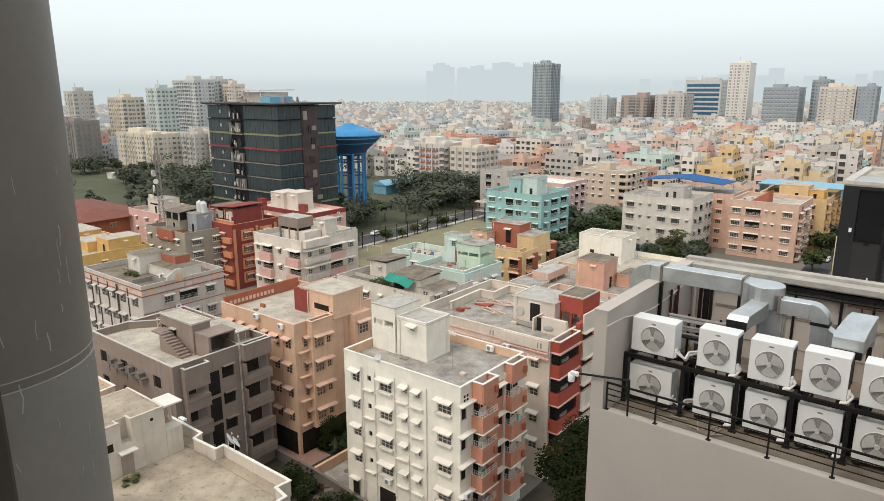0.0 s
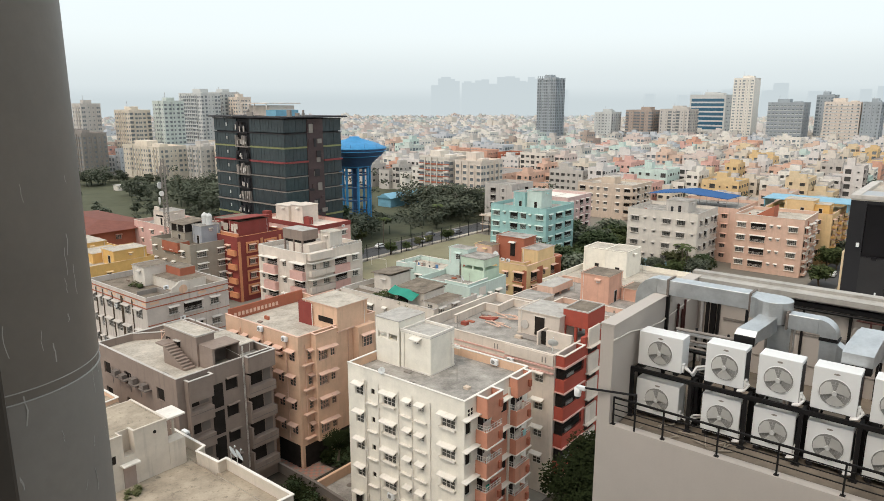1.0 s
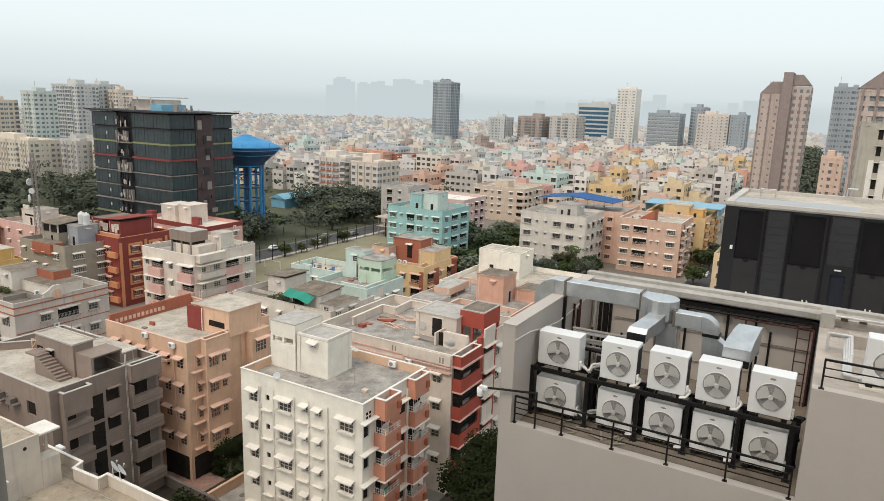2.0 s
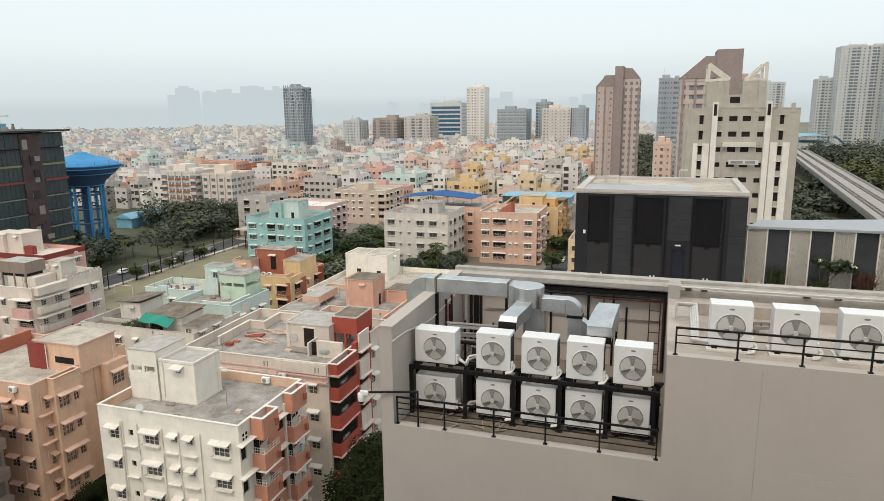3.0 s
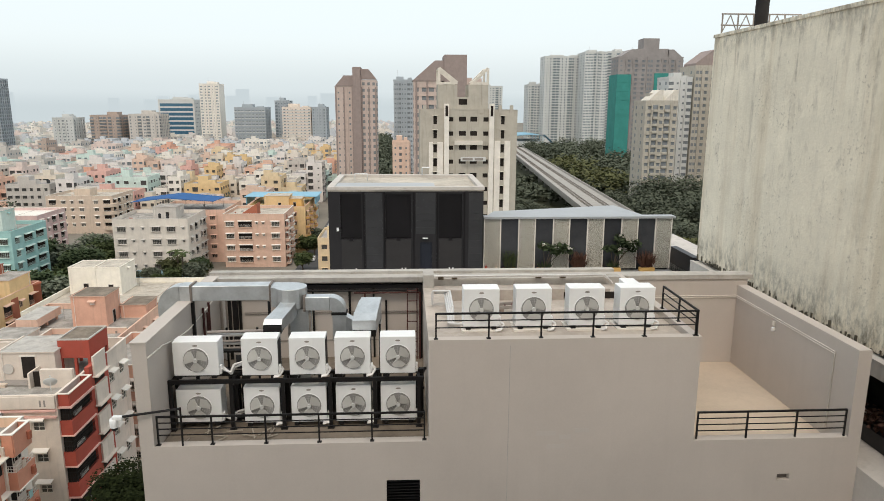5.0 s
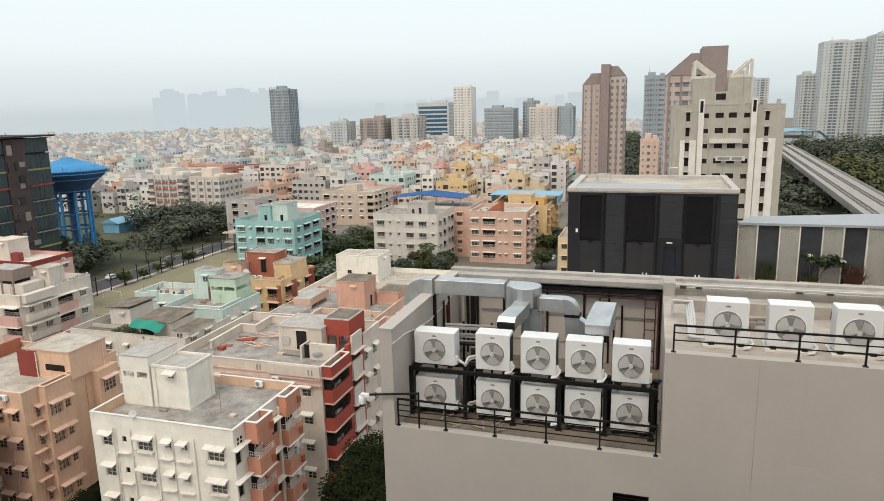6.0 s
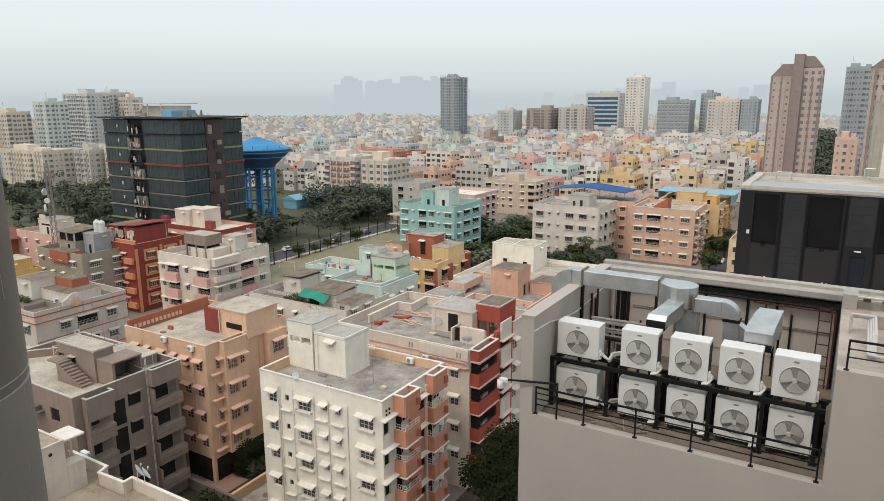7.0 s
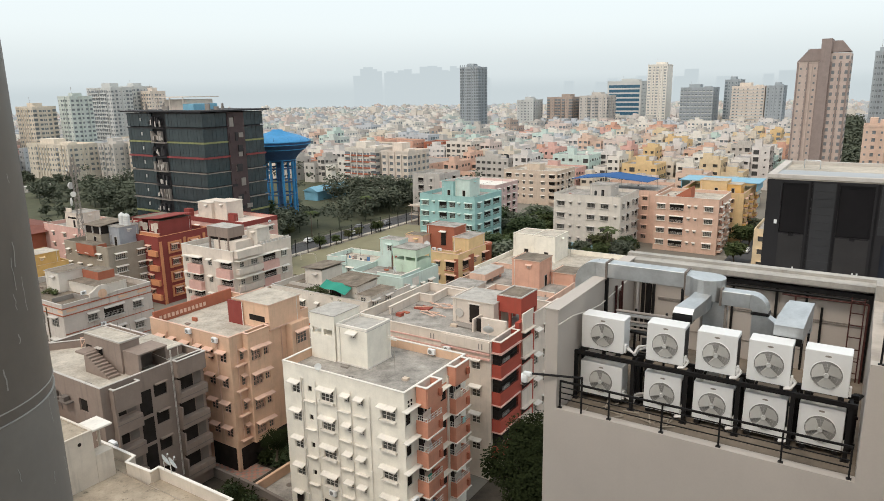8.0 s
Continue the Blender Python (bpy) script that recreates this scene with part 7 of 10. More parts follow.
# the salmon block beside it
h2, z2 = house("apartment_house", "salmon apartment block with red sunshades", -38.5, 79.5, -28, 92, 17.2, 5, M_SALMONL, M_PINKW, "wWsw", [(2, "B"), (5.5, "w"), (9, "B")], accent=M_RED, fh=3.05, near=True, roof=M_ROOF, cap=M_PINKW)

city_scale(FAR_PLAN)
M_DINGY = paint("dingy_white_paint", (0.58, 0.54, 0.50), 0.9)
M_TILE = material("dull_red_roof", (0.20, 0.075, 0.055), 0.85, spread=0.25)
# houses in the block behind
h, zr = house("apartment_house", "white apartment house with brown trim and a planted roof", -122.5, 52, -102.4, 67.2, 17, 4, M_DINGY, M_GREYW, [(1.6, "A"), (4.3, "t"), (7.3, "A"), (10.3, "A"), (13.6, "A"), (17.6, "A")],
      [(4.6, "W"), (8.2, "v"), (12.4, "W")], accent=M_GREYW, fh=3.6, near=True, roof=M_ROOFD, cap=M_GREYW)
for z in (zr - 0.9, zr + 0.2):
    for a in ((-0.09, -0.09, 20.19, -0.003), (20.103, -0.09, 20.19, 15.2)):
        block_part(h, "cornice_line", a[0], a[1], z, a[2], a[3], z + 0.17, M_BRICK, "brown cornice line")
for x in (0.6, 3.2, 5.8, 8.6, 11.6, 15.2, 18.8):
    block_part(h, "parapet_panel", x, -0.05, zr - 0.35, x + 1.4, -0.003, zr + 0.05, M_PEACH)
for y in (0.6, 9.2, 12.6):
    block_part(h, "parapet_panel", 20.103, y, zr - 0.35, 20.15, y + 1.6, zr + 0.05, M_PEACH)
for k in range(1, 5):
    zb = zr - 0.15 - 3.6 * k
    block_part(h, "floor_line", 20.103, 0.0, zb - 0.1, 20.16, 15.2, zb + 0.03, M_BRICK)
pipes_on(h, "front", 20.1, 15.2, (2.9, 5.4, 8.8, 11.9, 12.3, 15.6), 0.2, 16.0, M_BARK, 0.09)
g = Geo()
g.prism([(0, 0), (4.2, 0), (4.2, 0.7), (3.4, 1.1), (2.6, 1.7), (1.6, 1.7), (0.8, 1.1), (0, 0.7)], 0, 0.25)
part("gable_crest", g, M_WHITE, h, "curved white parapet crest", m=pose(20.02, 4.4, zr + 0.9, 90, 0, 90))
g = Geo()
g.tube((20.29, 6.5, zr + 1.2), (20.33, 6.5, zr + 1.2), 0.75, 16)
part("round_ornament", g, M_PEACH, h, "round brown ornament")
hut_on(h, 5.5, 5.5, 9.6, 10.5, zr, 3.3, M_WHITE, M_ROOFD, M_GREYW, door="none")
hut_on(h, 9.6, 7.0, 17.5, 12.5, zr, 1.7, M_WHITE, M_ROOFD, M_WHITE, window=False, name="tank_room")
block_part(h, "brick_room", 9.8, 9.5, zr + 1.75, 14.5, 12.4, zr + 3.2, M_BRICK, "brick coloured roof room", top=M_ROOFD)
block_part(h, "arch_door", 4.6, 8.2, zr, 5.5, 8.5, zr + 2.0, M_GREYP)
low_wall(h, [(14.5, 1.5), (14.5, 5.0), (19.0, 5.0)], zr, zr + 0.8, 0.15, M_GREYP, None, "inner_parapet")
small_ac(-102.3, 58.0, zr - 4.0, 90)
small_ac(-112.2, 51.9, zr - 2.3)
small_ac(-105.5, 57.2, zr + 0.9, 90)
rnd = random.Random(41)
shrubs("roof_shrub", "dry green plant on a stained roof", at(-122.5, 52, zr), [(rnd.uniform(6, 11), rnd.uniform(3.4, 5.2), 0) for i in range(7)], rnd, 0.55, (0, 2), 70, 0.25)
h, zr = house("house", "grey painted apartment house with white window frames", -160, 84, -142.6, 97, 15, 4, M_GREYN, M_TRIMW, [(2, "w"), (6, "w"), (10, "w"), (14.2, "W")], [(3.0, "L"), (8.5, "L")], fh=3.0, near=True, roof=M_ROOFD, cap=M_GREYN)
hut_on(h, 4.0, 3.0, 10.5, 9.0, zr, 2.6, M_GREYN, M_ROOFD, M_GREYN)
# the shed's inner shade is a solid near-black block
block_part(h, "roof_shed", 4.4, 3.2, zr + 2.75, 10.2, 8.6, zr + 4.6, M_DARK, "near-black block for the shade in an open roof shed")
slope_roof(h, 4.0, 2.6, 10.8, 9.2, zr + 4.6, zr + 5.2, M_ROOFD)
for x in (4.2, 7.2, 10.2):
    block_part(h, "shed_post", x, 2.9, zr + 2.74, x + 0.25, 3.15, zr + 4.6, M_GREYW)
hut_on(h, 10.5, 5.0, 14.5, 10.0, zr, 4.4, M_BLUEGREY, M_ROOF, M_GREYW, name="tank_room")
for u in (-147.6, -145.8):
    water_tank(u, 91.5, zr + 4.55, M_DISH, 0.75, 2.3, "pale upright water tank on a roof")
block_part(h, "brick_room", 6.0, -0.6, zr - 1.4, 13.0, 2.6, zr + 1.1, M_BRICK, "brick coloured roof room", top=M_ROOFD)
small_ac(-142.5, 94.5, zr + 0.2, 90)
h, zr = house("house", "ochre yellow house with a stepped roof", -174, 62, -146, 77, 13.5, 4, M_YELLOW, M_YELL, "wWsW", "wW", fh=3.0, near=True, roof=M_ROOFL)
hut_on(h, 4, 4, 14, 11, zr, 3.2, M_YELLOW, M_ROOFL, M_YELL)
hut_on(h, 15, 4, 22, 11, zr, 2.2, M_YELLOW, M_ROOFL, M_YELL, window=False)
hut_on(h, 22, 6, 27.6, 13.5, zr, 3.2, M_YELLOW, M_ROOFL, M_YELL)
low_wall(h, [(14.5, 1.0), (14.5, 4.0)], zr, zr + 1.6, 0.2, M_YELLOW, M_YELL, "inner_parapet")
h, zr = house("house", "brick red house with a wide hipped roof", -235, 82, -196, 104, 11, 3, M_BRICK, M_PEACHL, "wwWw", "wWw", fh=3.2, near=False, roof=M_ROOFT, parapet=0.3)
g = Geo()
a = [(-2, -2, zr + 0.5), (41, -2, zr + 0.5), (41, 24, zr + 0.5), (-2, 24, zr + 0.5)]
b = [(9, 10, zr + 2.6), (30, 10, zr + 2.6)]
g.face([a[0], a[1], b[1], b[0]])
g.face([a[1], a[2], b[1]])
g.face([a[2], a[3], b[0], b[1]])
g.face([a[3], a[0], b[0]])
g.face(a[::-1])
part("hipped_roof", g, M_TILE, h, "dull red hipped roof")
h, zr = house("house", "pinkish concrete house with a stair head", -196, 98, -176, 112, 13.5, 4, M_PINK, M_PINKW, "wWw", "wW", fh=3.1, near=False)
hut_on(h, 6, 3, 13, 9, zr, 4.0, M_PINKW, M_ROOF, M_PINKW)
block_part(h, "slit_opening", 7.5, 2.97, zr + 2.4, 11.5, 3.0, zr + 2.9, M_DARK)
block_part(h, "crest", 6.4, 3.2, zr + 4.1, 9.0, 3.5, zr + 5.2, M_PINKW)
h, zr = house("house", "dark red and orange apartment house", -157, 93.2, -137.3, 107, 16.2, 4, M_DRED, M_PEACHL, "wWwW", [(4.2, "W"), (9.6, "W")], accent=M_ORANGE, fh=3.5, near=True, cap=M_ORANGE, band=M_DRED, roof=M_ROOF)
hut_on(h, 7.4, 2.0, 11.6, 10, zr, 4.2, M_DRED, M_ROOFD, M_DRED, door="none")
hut_on(h, 13.4, 2.2, 17.6, 11, zr, 4.0, M_DRED, M_ROOFD, M_DRED, window=False, name="tank_room")
# solid near-black block where the stair lies in shade
block_part(h, "stair_opening", 11.6, 2.8, zr, 13.4, 9, zr + 3.0, M_DARK, "near-black block for the shaded stair opening")
slope_roof(h, 11.2, 1.8, 18.2, 11.4, zr + 4.2, zr + 4.8, M_DRED, axis="x")
g = Geo()
rr = random.Random(4)
for i in range(16):
    x = rr.uniform(7.6, 17.0)
    g.box(x, 1.93, zr + rr.uniform(1.2, 3.2), x + rr.uniform(0.3, 1.4), 1.97, zr + rr.uniform(3.3, 3.7))
part("peeling_paint", g, M_PINKW, h, "peeling white paint patches", kind="stuff")
low_wall(h, [(1.0, 1.0), (7.0, 1.0), (7.0, 4.0)], zr, zr + 1.4, 0.3, M_ORANGE, M_PEACHL, "inner_parapet")
low_wall(h, [(12.0, 0.9), (19.0, 0.9)], zr, zr + 1.5, 0.3, M_ORANGE, M_PEACHL, "inner_parapet")
hut_on(h, 0.8, 2.0, 3.6, 6.0, zr, 1.8, M_ORANGE, M_ROOFD, M_ORANGE, window=False, name="tank_room")
for k in range(4):
    zb = zr - 0.15 - 3.5 * (k + 1)
    for y0, y1 in ((2.4, 6.0), (7.8, 11.4)):
        part("window_surround", ring(0, 0, y1 - y0, 2.7, -0.12, 0.25, 0.4), M_ORANGE, h, "orange window surround", m=pose(19.72, y0, zb + 0.3, 90, 0, 90))
    for x0 in (1.0, 5.8, 11.0, 16.4):
        block_part(h, "balcony_front", x0, -0.7, zb, x0 + 3.0, -0.07, zb + 1.3, M_ORANGE, "orange balcony front")
for y in (0.5, 7.0, 12.6):
    block_part(h, "pilaster", 19.703, y - 0.35, 0, 19.85, y + 0.35, zr - 0.2, M_ORANGE, "orange pilaster")
h, zr = house("house", "pink house with a dark red parapet", -163, 117.5, -136.6, 129.6, 15.5, 4, M_PINK, M_TRIMW, "wWwWw", [(3, "w"), (6.5, "W"), (9.6, "W")], accent=M_DRED, fh=3.4, near=True, cap=M_DRED, roof=M_PINKW)
hut_on(h, 6.0, 2.5, 11.6, 9, zr, 4.6, M_PINKW, M_PINKW, M_TRIMW, door="none")
hut_on(h, 11.6, 3.4, 16.6, 9, zr, 5.0, M_PINKW, M_PINKW, M_TRIMW, door="none")
block_part(h, "stair_ramp", 16.7, 3.6, zr, 19.0, 5.0, zr + 2.0, M_DRED, "dark red stair wall")
block_part(h, "parapet_band", -0.1, -0.1, zr - 0.2, 26.5, -0.06, zr + 1.0, M_DRED, "dark red parapet band")
block_part(h, "parapet_band", 26.46, -0.06, zr - 0.2, 26.5, 12.1, zr + 1.0, M_DRED, "dark red parapet band")
block_part(h, "chimney", 2.0, 0.8, zr, 4.2, 2.4, zr + 2.6, M_DRED)
small_ac(-136.4, 126.5, zr - 0.4, 90)
h, zr = house("apartment_house", "cream and pink apartment block with a weathered roof tank", -119.7, 86.5, -104.2, 102.3, 18, 4, M_PINKW, M_TRIMW, [(1.3, "w"), (4.5, "v"), (8.5, "w"), (13.3, "v")],
              [(2.2, "w"), (5.4, "W"), (9.5, "v"), (13.6, "W")], accent=M_PINKW, fh=3.5, near=True, roof=M_ROOF)
for k in range(4):
    zb = zr - 0.15 - 3.5 * (k + 1)
    for x0, x1 in ((2.5, 6.4), (11.3, 15.3)):
        block_part(h, "bay_front", x0, -0.9, zb - 0.9, x1, -0.003, zb + 0.85, M_PINK, "pink bay front")
        block_part(h, "bay_shade", x0 - 0.2, -1.2, zb + 2.45, x1 + 0.2, -0.003, zb + 2.6, M_TRIMW)
    block_part(h, "bay_front", 15.503, 0.6, zb - 0.2, 16.4, 7.0, zb + 0.95, M_PINKW, "cream balcony front")
    block_part(h, "bay_front", 15.503, 7.3, zb - 0.9, 16.0, 11.7, zb + 0.85, M_PINK, "pink bay front")
    block_part(h, "bay_shade", 15.503, 7.1, zb + 2.5, 16.5, 11.9, zb + 2.62, M_TRIMW)
    block_part(h, "bay_shade", 15.503, 0.3, zb + 2.55, 16.8, 7.0, zb + 2.68, M_TRIMW)
block_part(h, "bay_crest", 15.503, 0.4, zr - 0.5, 16.5, 7.0, zr + 0.95, M_PINKW, "cream parapet bay")
block_part(h, "tank_base", 6.6, 3.0, zr, 13.2, 7.4, zr + 2.0, M_PINKW, "cream tank base")
block_part(h, "shadow_gap", 5.6, 3.1, zr + 2.0, 11.0, 6.6, zr + 2.6, M_DARK)
block_part(h, "roof_tank", 5.0, 2.8, zr + 2.6, 11.4, 7.0, zr + 4.7, M_CEMENT, "weathered cement water tank", top=M_ROOFC)
for x in (5.2, 8.2, 10.9):
    block_part(h, "tank_leg", x, 2.85, zr, x + 0.3, 3.2, zr + 2.6, M_CEMENT)
hut_on(h, 11.4, 7.6, 14.4, 11.0, zr, 4.0, M_WHITE, M_ROOFL, M_WHITE, door="none")
g = Geo()
for i in range(10):
    g.box(15.2, 7.4 + i * 0.84, zr + 0.95, 15.5, 7.9 + i * 0.84, zr + 1.45)
part("parapet_blocks", g, M_GREYW, h, "stepped parapet blocks", kind="stuff")
block_part(h, "loose_sheet", 9.6, 11.2, zr, 9.8, 13.4, zr + 0.8, M_TRIMW)
h, zr = house("house", "low weathered flat-roofed annex", -86, 71.5, -66.5, 80.8, 11.6, 3, M_GREYW, M_TRIMW, "wWsw", "wW", fh=3.0, near=True, roof=M_ROOFL)
h, zr = house("house", "weathered white house with a roof garden under a green awning", -90.5, 83.3, -68.2, 95.5, 14.2, 4, M_WHITE, M_TRIMW, "wWsWw", [(2.2, "W"), (5.4, "s"), (8.6, "W")], fh=3.0, near=True, roof=M_ROOFD, cap=M_GREYW)
hut_on(h, 2.7, 6.0, 6.9, 11.6, zr, 2.9, M_WHITE, M_ROOFD, M_GREYW, door="none")
slope_roof(h, 2.2, 5.6, 7.4, 12.0, zr + 3.0, zr + 3.4, M_ROOFD, axis="x")
hut_on(h, 12.4, 1.8, 18.6, 7.4, zr, 2.6, M_WHITE, M_ROOFD, M_GREYW, window=False)
slope_roof(h, 12.0, 1.4, 18.9, 7.8, zr + 2.7, zr + 3.1, M_ROOFD)
hut_on(h, 18.9, 1.0, 22.25, 7.6, zr, 1.6, M_WHITE, M_ROOFD, M_GREYW, window=False, name="side_room")
# near-black sheet painted in for the shade under the awning
block_part(h, "dark_room", 12.6, 1.7, zr, 15.0, 1.798, zr + 2.2, M_DARK, "near-black sheet for the shaded room below the awning")
for y in (2.0, 5.6):
    f = part("window", window_frame_mesh(1.7, 1.35, M_TRIMW), None, h, m=pose(22.3, y, zr - 0.4, 0, 0, 90) @ pose(0, -0.12, 0))
    part("pane", pane_mesh(1.7, 1.35, M_GLASS), None, f, m=pose(0, -0.06, 0))
    part("sunshade", shade_mesh(1.7, M_GREYW, 0.5), None, f, m=pose(0, 0.1, 1.35))
f = part("window", window_frame_mesh(1.15, 1.3, M_TRIMW), None, h, m=pose(20.6, 1.0, zr + 0.1) @ pose(0, -0.12, 0))
part("pane", pane_mesh(1.15, 1.3, M_GLASS), None, f, m=pose(0, -0.06, 0))
g = Geo()
for i in range(10):
    x0, x1 = 12.2 + i * 0.56, 12.76 + i * 0.56
    z0, z1 = zr + 3.2 - 0.14 * math.sin(i * 0.8) - 0.06 * i, zr + 3.2 - 0.14 * math.sin((i + 1) * 0.8) - 0.06 * (i + 1)
    for dz in (0.0, -0.02):
        q = [(x0, 1.5, z0 + dz), (x1, 1.5, z1 + dz), (x1, -0.4, z1 - 0.8 + dz), (x0, -0.4, z0 - 0.8 + dz)]
        g.face(q if dz else q[::-1])
solid("awning", g, M_NETB, at(-90.5, 83.3), "sagging green cloth awning on a roof", "awning")
rnd = random.Random(11)
shrubs("roof_plant", "bushy green plant on a roof terrace", at(-90.5, 83.3, zr), [(rnd.uniform(7.4, 11), rnd.uniform(0.5, 4.5), 0.1) for i in range(14)], rnd, 0.7, (0, 1, 2), 90, 0.24)
shrubs("roof_plant", "bushy green plant on a roof terrace", at(-90.5, 83.3, zr), [(rnd.uniform(13.2, 16.8), rnd.uniform(0.4, 1.1), 0.1) for i in range(7)], rnd, 0.6, (0, 1, 2), 90, 0.24)
low_wall(h, [(0.4, 4.2), (7.0, 4.2)], zr, zr + 0.6, 0.15, M_GREYW, None, "inner_parapet")
water_tank(-72.6, 82.0, zr - 1.6, M_GREYW, 0.6, 1.2)
# low overgrown roof between the houses
h, zr = house("house", "low house with an overgrown roof", -100.6, 84, -91.2, 101, 10.2, 3, M_PEACHL, M_TRIMW, "wW", "wWw", fh=3.0, near=False, roof=M_ROOFD)
shrubs("roof_creeper", "dry olive creeper over a roof edge", at(-100.6, 84, zr), [(rnd.uniform(0.8, 8.8), 0.8 + i * 0.56, 0.0) for i in range(28)], rnd, 1.15, (2, 0, 2), 110, 0.3)

h, zr = house("house", "mint green house with a tall stair head", -81.5, 94.8, -69.4, 106.6, 15.3, 4, M_MINT, M_TRIMW, [(2, "W"), (5, "w"), (8.2, "W"), (10.8, "w")], [(2.5, "W"), (6, "s"), (9.0, "W")], fh=3.4, near=True, cap=M_MINT, roof=M_ROOF)
hut_on(h, 0.6, 8.6, 5.2, 11.6, zr, 5.4, M_MINT, M_ROOF, M_MINT, window=False)
g = Geo()
g.box(5.2, 6.6, zr - 0.02, 10.6, 11.6, zr + 2.4)
g.box(5.2, 6.6, zr + 3.1, 10.6, 11.6, zr + 4.6)
for x, y in ((5.2, 6.6), (7.8, 6.6), (10.3, 6.6), (10.3, 11.3)):
    g.box(x, y, zr + 2.4, x + 0.3, y + 0.3, zr + 3.1)
part("tank_room", g, M_MINTG, h, "green tank room over an open slit")
block_part(h, "tank_cover", 5.1, 6.5, zr + 4.6, 10.7, 11.7, zr + 4.7, M_ROOF)
block_part(h, "door", 3.6, 8.5, zr, 4.6, 8.597, zr + 2.4, M_RED, "red-brown door")
f = part("window", window_frame_mesh(1.15, 1.3, M_TRIMW), None, h, m=pose(2.9, 8.5, zr + 3.2))
part("pane", pane_mesh(1.15, 1.3, M_GLASS), None, f, m=pose(0, -0.1, 0))
part("sunshade", shade_mesh(1.3, M_MINT, 0.6), None, f, m=pose(0, 0.1, 1.4))
g = Geo()
g.prism([(0, 0), (5.2, 0), (5.2, 3.4), (4.4, 3.4)], -0.1, 0.1)
part("stair_wall", g, M_MINT, h, "sloping mint stair wall", m=pose(-1.6, 8.2, zr, 90, 0, 0))
low_wall(h, [(6.0, 0.6), (11.4, 0.6), (11.4, 6.5)], zr, zr + 1.3, 0.2, M_MINT, M_TRIMW, "inner_parapet")
dish(-72.5, 96.4, zr + 0.9, 120, 0.8)
block_part(h, "wall_panel", 12.1, 3.0, zr - 1.3, 12.16, 5.0, zr + 0.3, M_TRIMW)
h, zr = house("house", "mint green terrace wing with washing lines", -94.4, 102.6, -82.0, 110.5, 15.0, 5, M_MINT, M_TRIMW, "wWw", "ww", fh=3.0, near=False, cap=M_TRIMW, roof=M_ROOFL)
block_part(h, "corner_pier", 3.4, -0.3, zr - 0.5, 5.4, 0.1, zr + 1.5, M_MINT)
for i in range(7):
    g = Geo()
    g.box(0, 0, 0, 0.08, rnd.uniform(0.5, 0.9), 0.8)
    solid("clothes", g, (M_TANKB, M_BLUEP, M_GREYP, M_DRED)[i % 4], at(-91 + i * 0.9, 104 + (i % 3), zr + 0.02, 60 * i), "dark washing heaped on a terrace", "clothes", "washing on the terrace")
g = Geo()
for y in (2.0, 6.0):
    g.tube((4.0, y, zr), (4.0, y, zr + 1.9), 0.04, 5)
g.tube((4.0, 2.0, zr + 1.85), (4.0, 6.0, zr + 1.85), 0.015, 4)
part("washing_line", g, M_BLACK, h)

h, zr = house("house", "brick red and yellow house with a terrace", -86, 117.5, -71.5, 131.5, 14.6, 4, M_YELL, M_PEACHL, [(2.5, "w"), (6, "V"), (9.4, "w"), (12.6, "V")], [(3, "V"), (7.2, "w"), (11.2, "V")], accent=M_BRICK, fh=3.0, near=True, roof=M_ROOF, bands_v=(("front", 14.0, 1.0, M_BRICK), ("right", 5.3, 2.2, M_BRICK)))
hut_on(h, 3.1, 5.4, 10.3, 10.4, zr, 5.3, M_BRICK, M_ROOF, M_BRICK, window=False)
hut_on(h, 10.3, 4.6, 14.3, 11.6, zr, 3.4, M_YELL, M_ROOF, M_PEACHL, window=False)
hut_on(h, -0.6, 2.4, 4.0, 5.3, zr, 3.4, M_PEACHL, M_ROOFD, M_YELL, door="right")
block_part(h, "dark_door", 6.9, 5.3, zr + 1.2, 8.1, 5.398, zr + 4.0, M_DARK)
f = part("window", window_frame_mesh(1.15, 1.3, M_TRIMW), None, h, m=pose(7.5, 5.26, zr + 2.9))
part("pane", pane_mesh(1.15, 1.3, M_GLASS), None, f, m=pose(0, -0.1, 0))
part("sunshade", shade_mesh(1.3, M_TRIMW, 0.8), None, f, m=pose(0, 0.1, 1.4))
low_wall(h, [(4.6, 2.4), (12.4, 2.4), (12.4, 4.4)], zr, zr + 0.9, 0.2, M_YELL, M_PEACHL, "inner_parapet")
for u in (-78.4, -77.0):
    small_ac(u, 119.0, zr + 0.9)
g = Geo()
g.lathe([(1.5, 0), (1.5, zr + 0.6), (1.65, zr + 0.65), (1.65, zr + 0.95), (0.1, zr + 0.96)], 20, cx=13.6, cy=13.0)
part("corner_bay", g, M_BRICK, h, "round brick red corner bay", smooth=True)
dish(-80.6, 119.4, zr + 1.0, 30, 0.8)

h, zr = house("house", "light orange house with a cement-capped stair head", -63, 96, -43.5, 117.8, 14.0, 4, M_PEACHL, M_PEACHL, "wWsW", "wWsW", fh=3.0, near=True, roof=M_ROOF, cap=M_PEACHL)
hut_on(h, 9.0, 11.5, 14.4, 17.0, zr, 5.0, M_SALMONL, M_ROOFD, M_PEACHL, door="right")
hut_on(h, 14.8, 16, 19.0, 21, zr, 2.2, M_SALMONL, M_ROOFD, M_PEACHL, window=False)
hut_on(h, 1.0, 1.0, 6.4, 6.5, zr, 1.5, M_PINKW, M_ROOF, M_PINKW, window=False)
low_wall(h, [(7.4, 0.5), (7.4, 8.0), (18.8, 8.0)], zr, zr + 0.9, 0.2, M_PEACHL, M_PINKW, "inner_parapet")
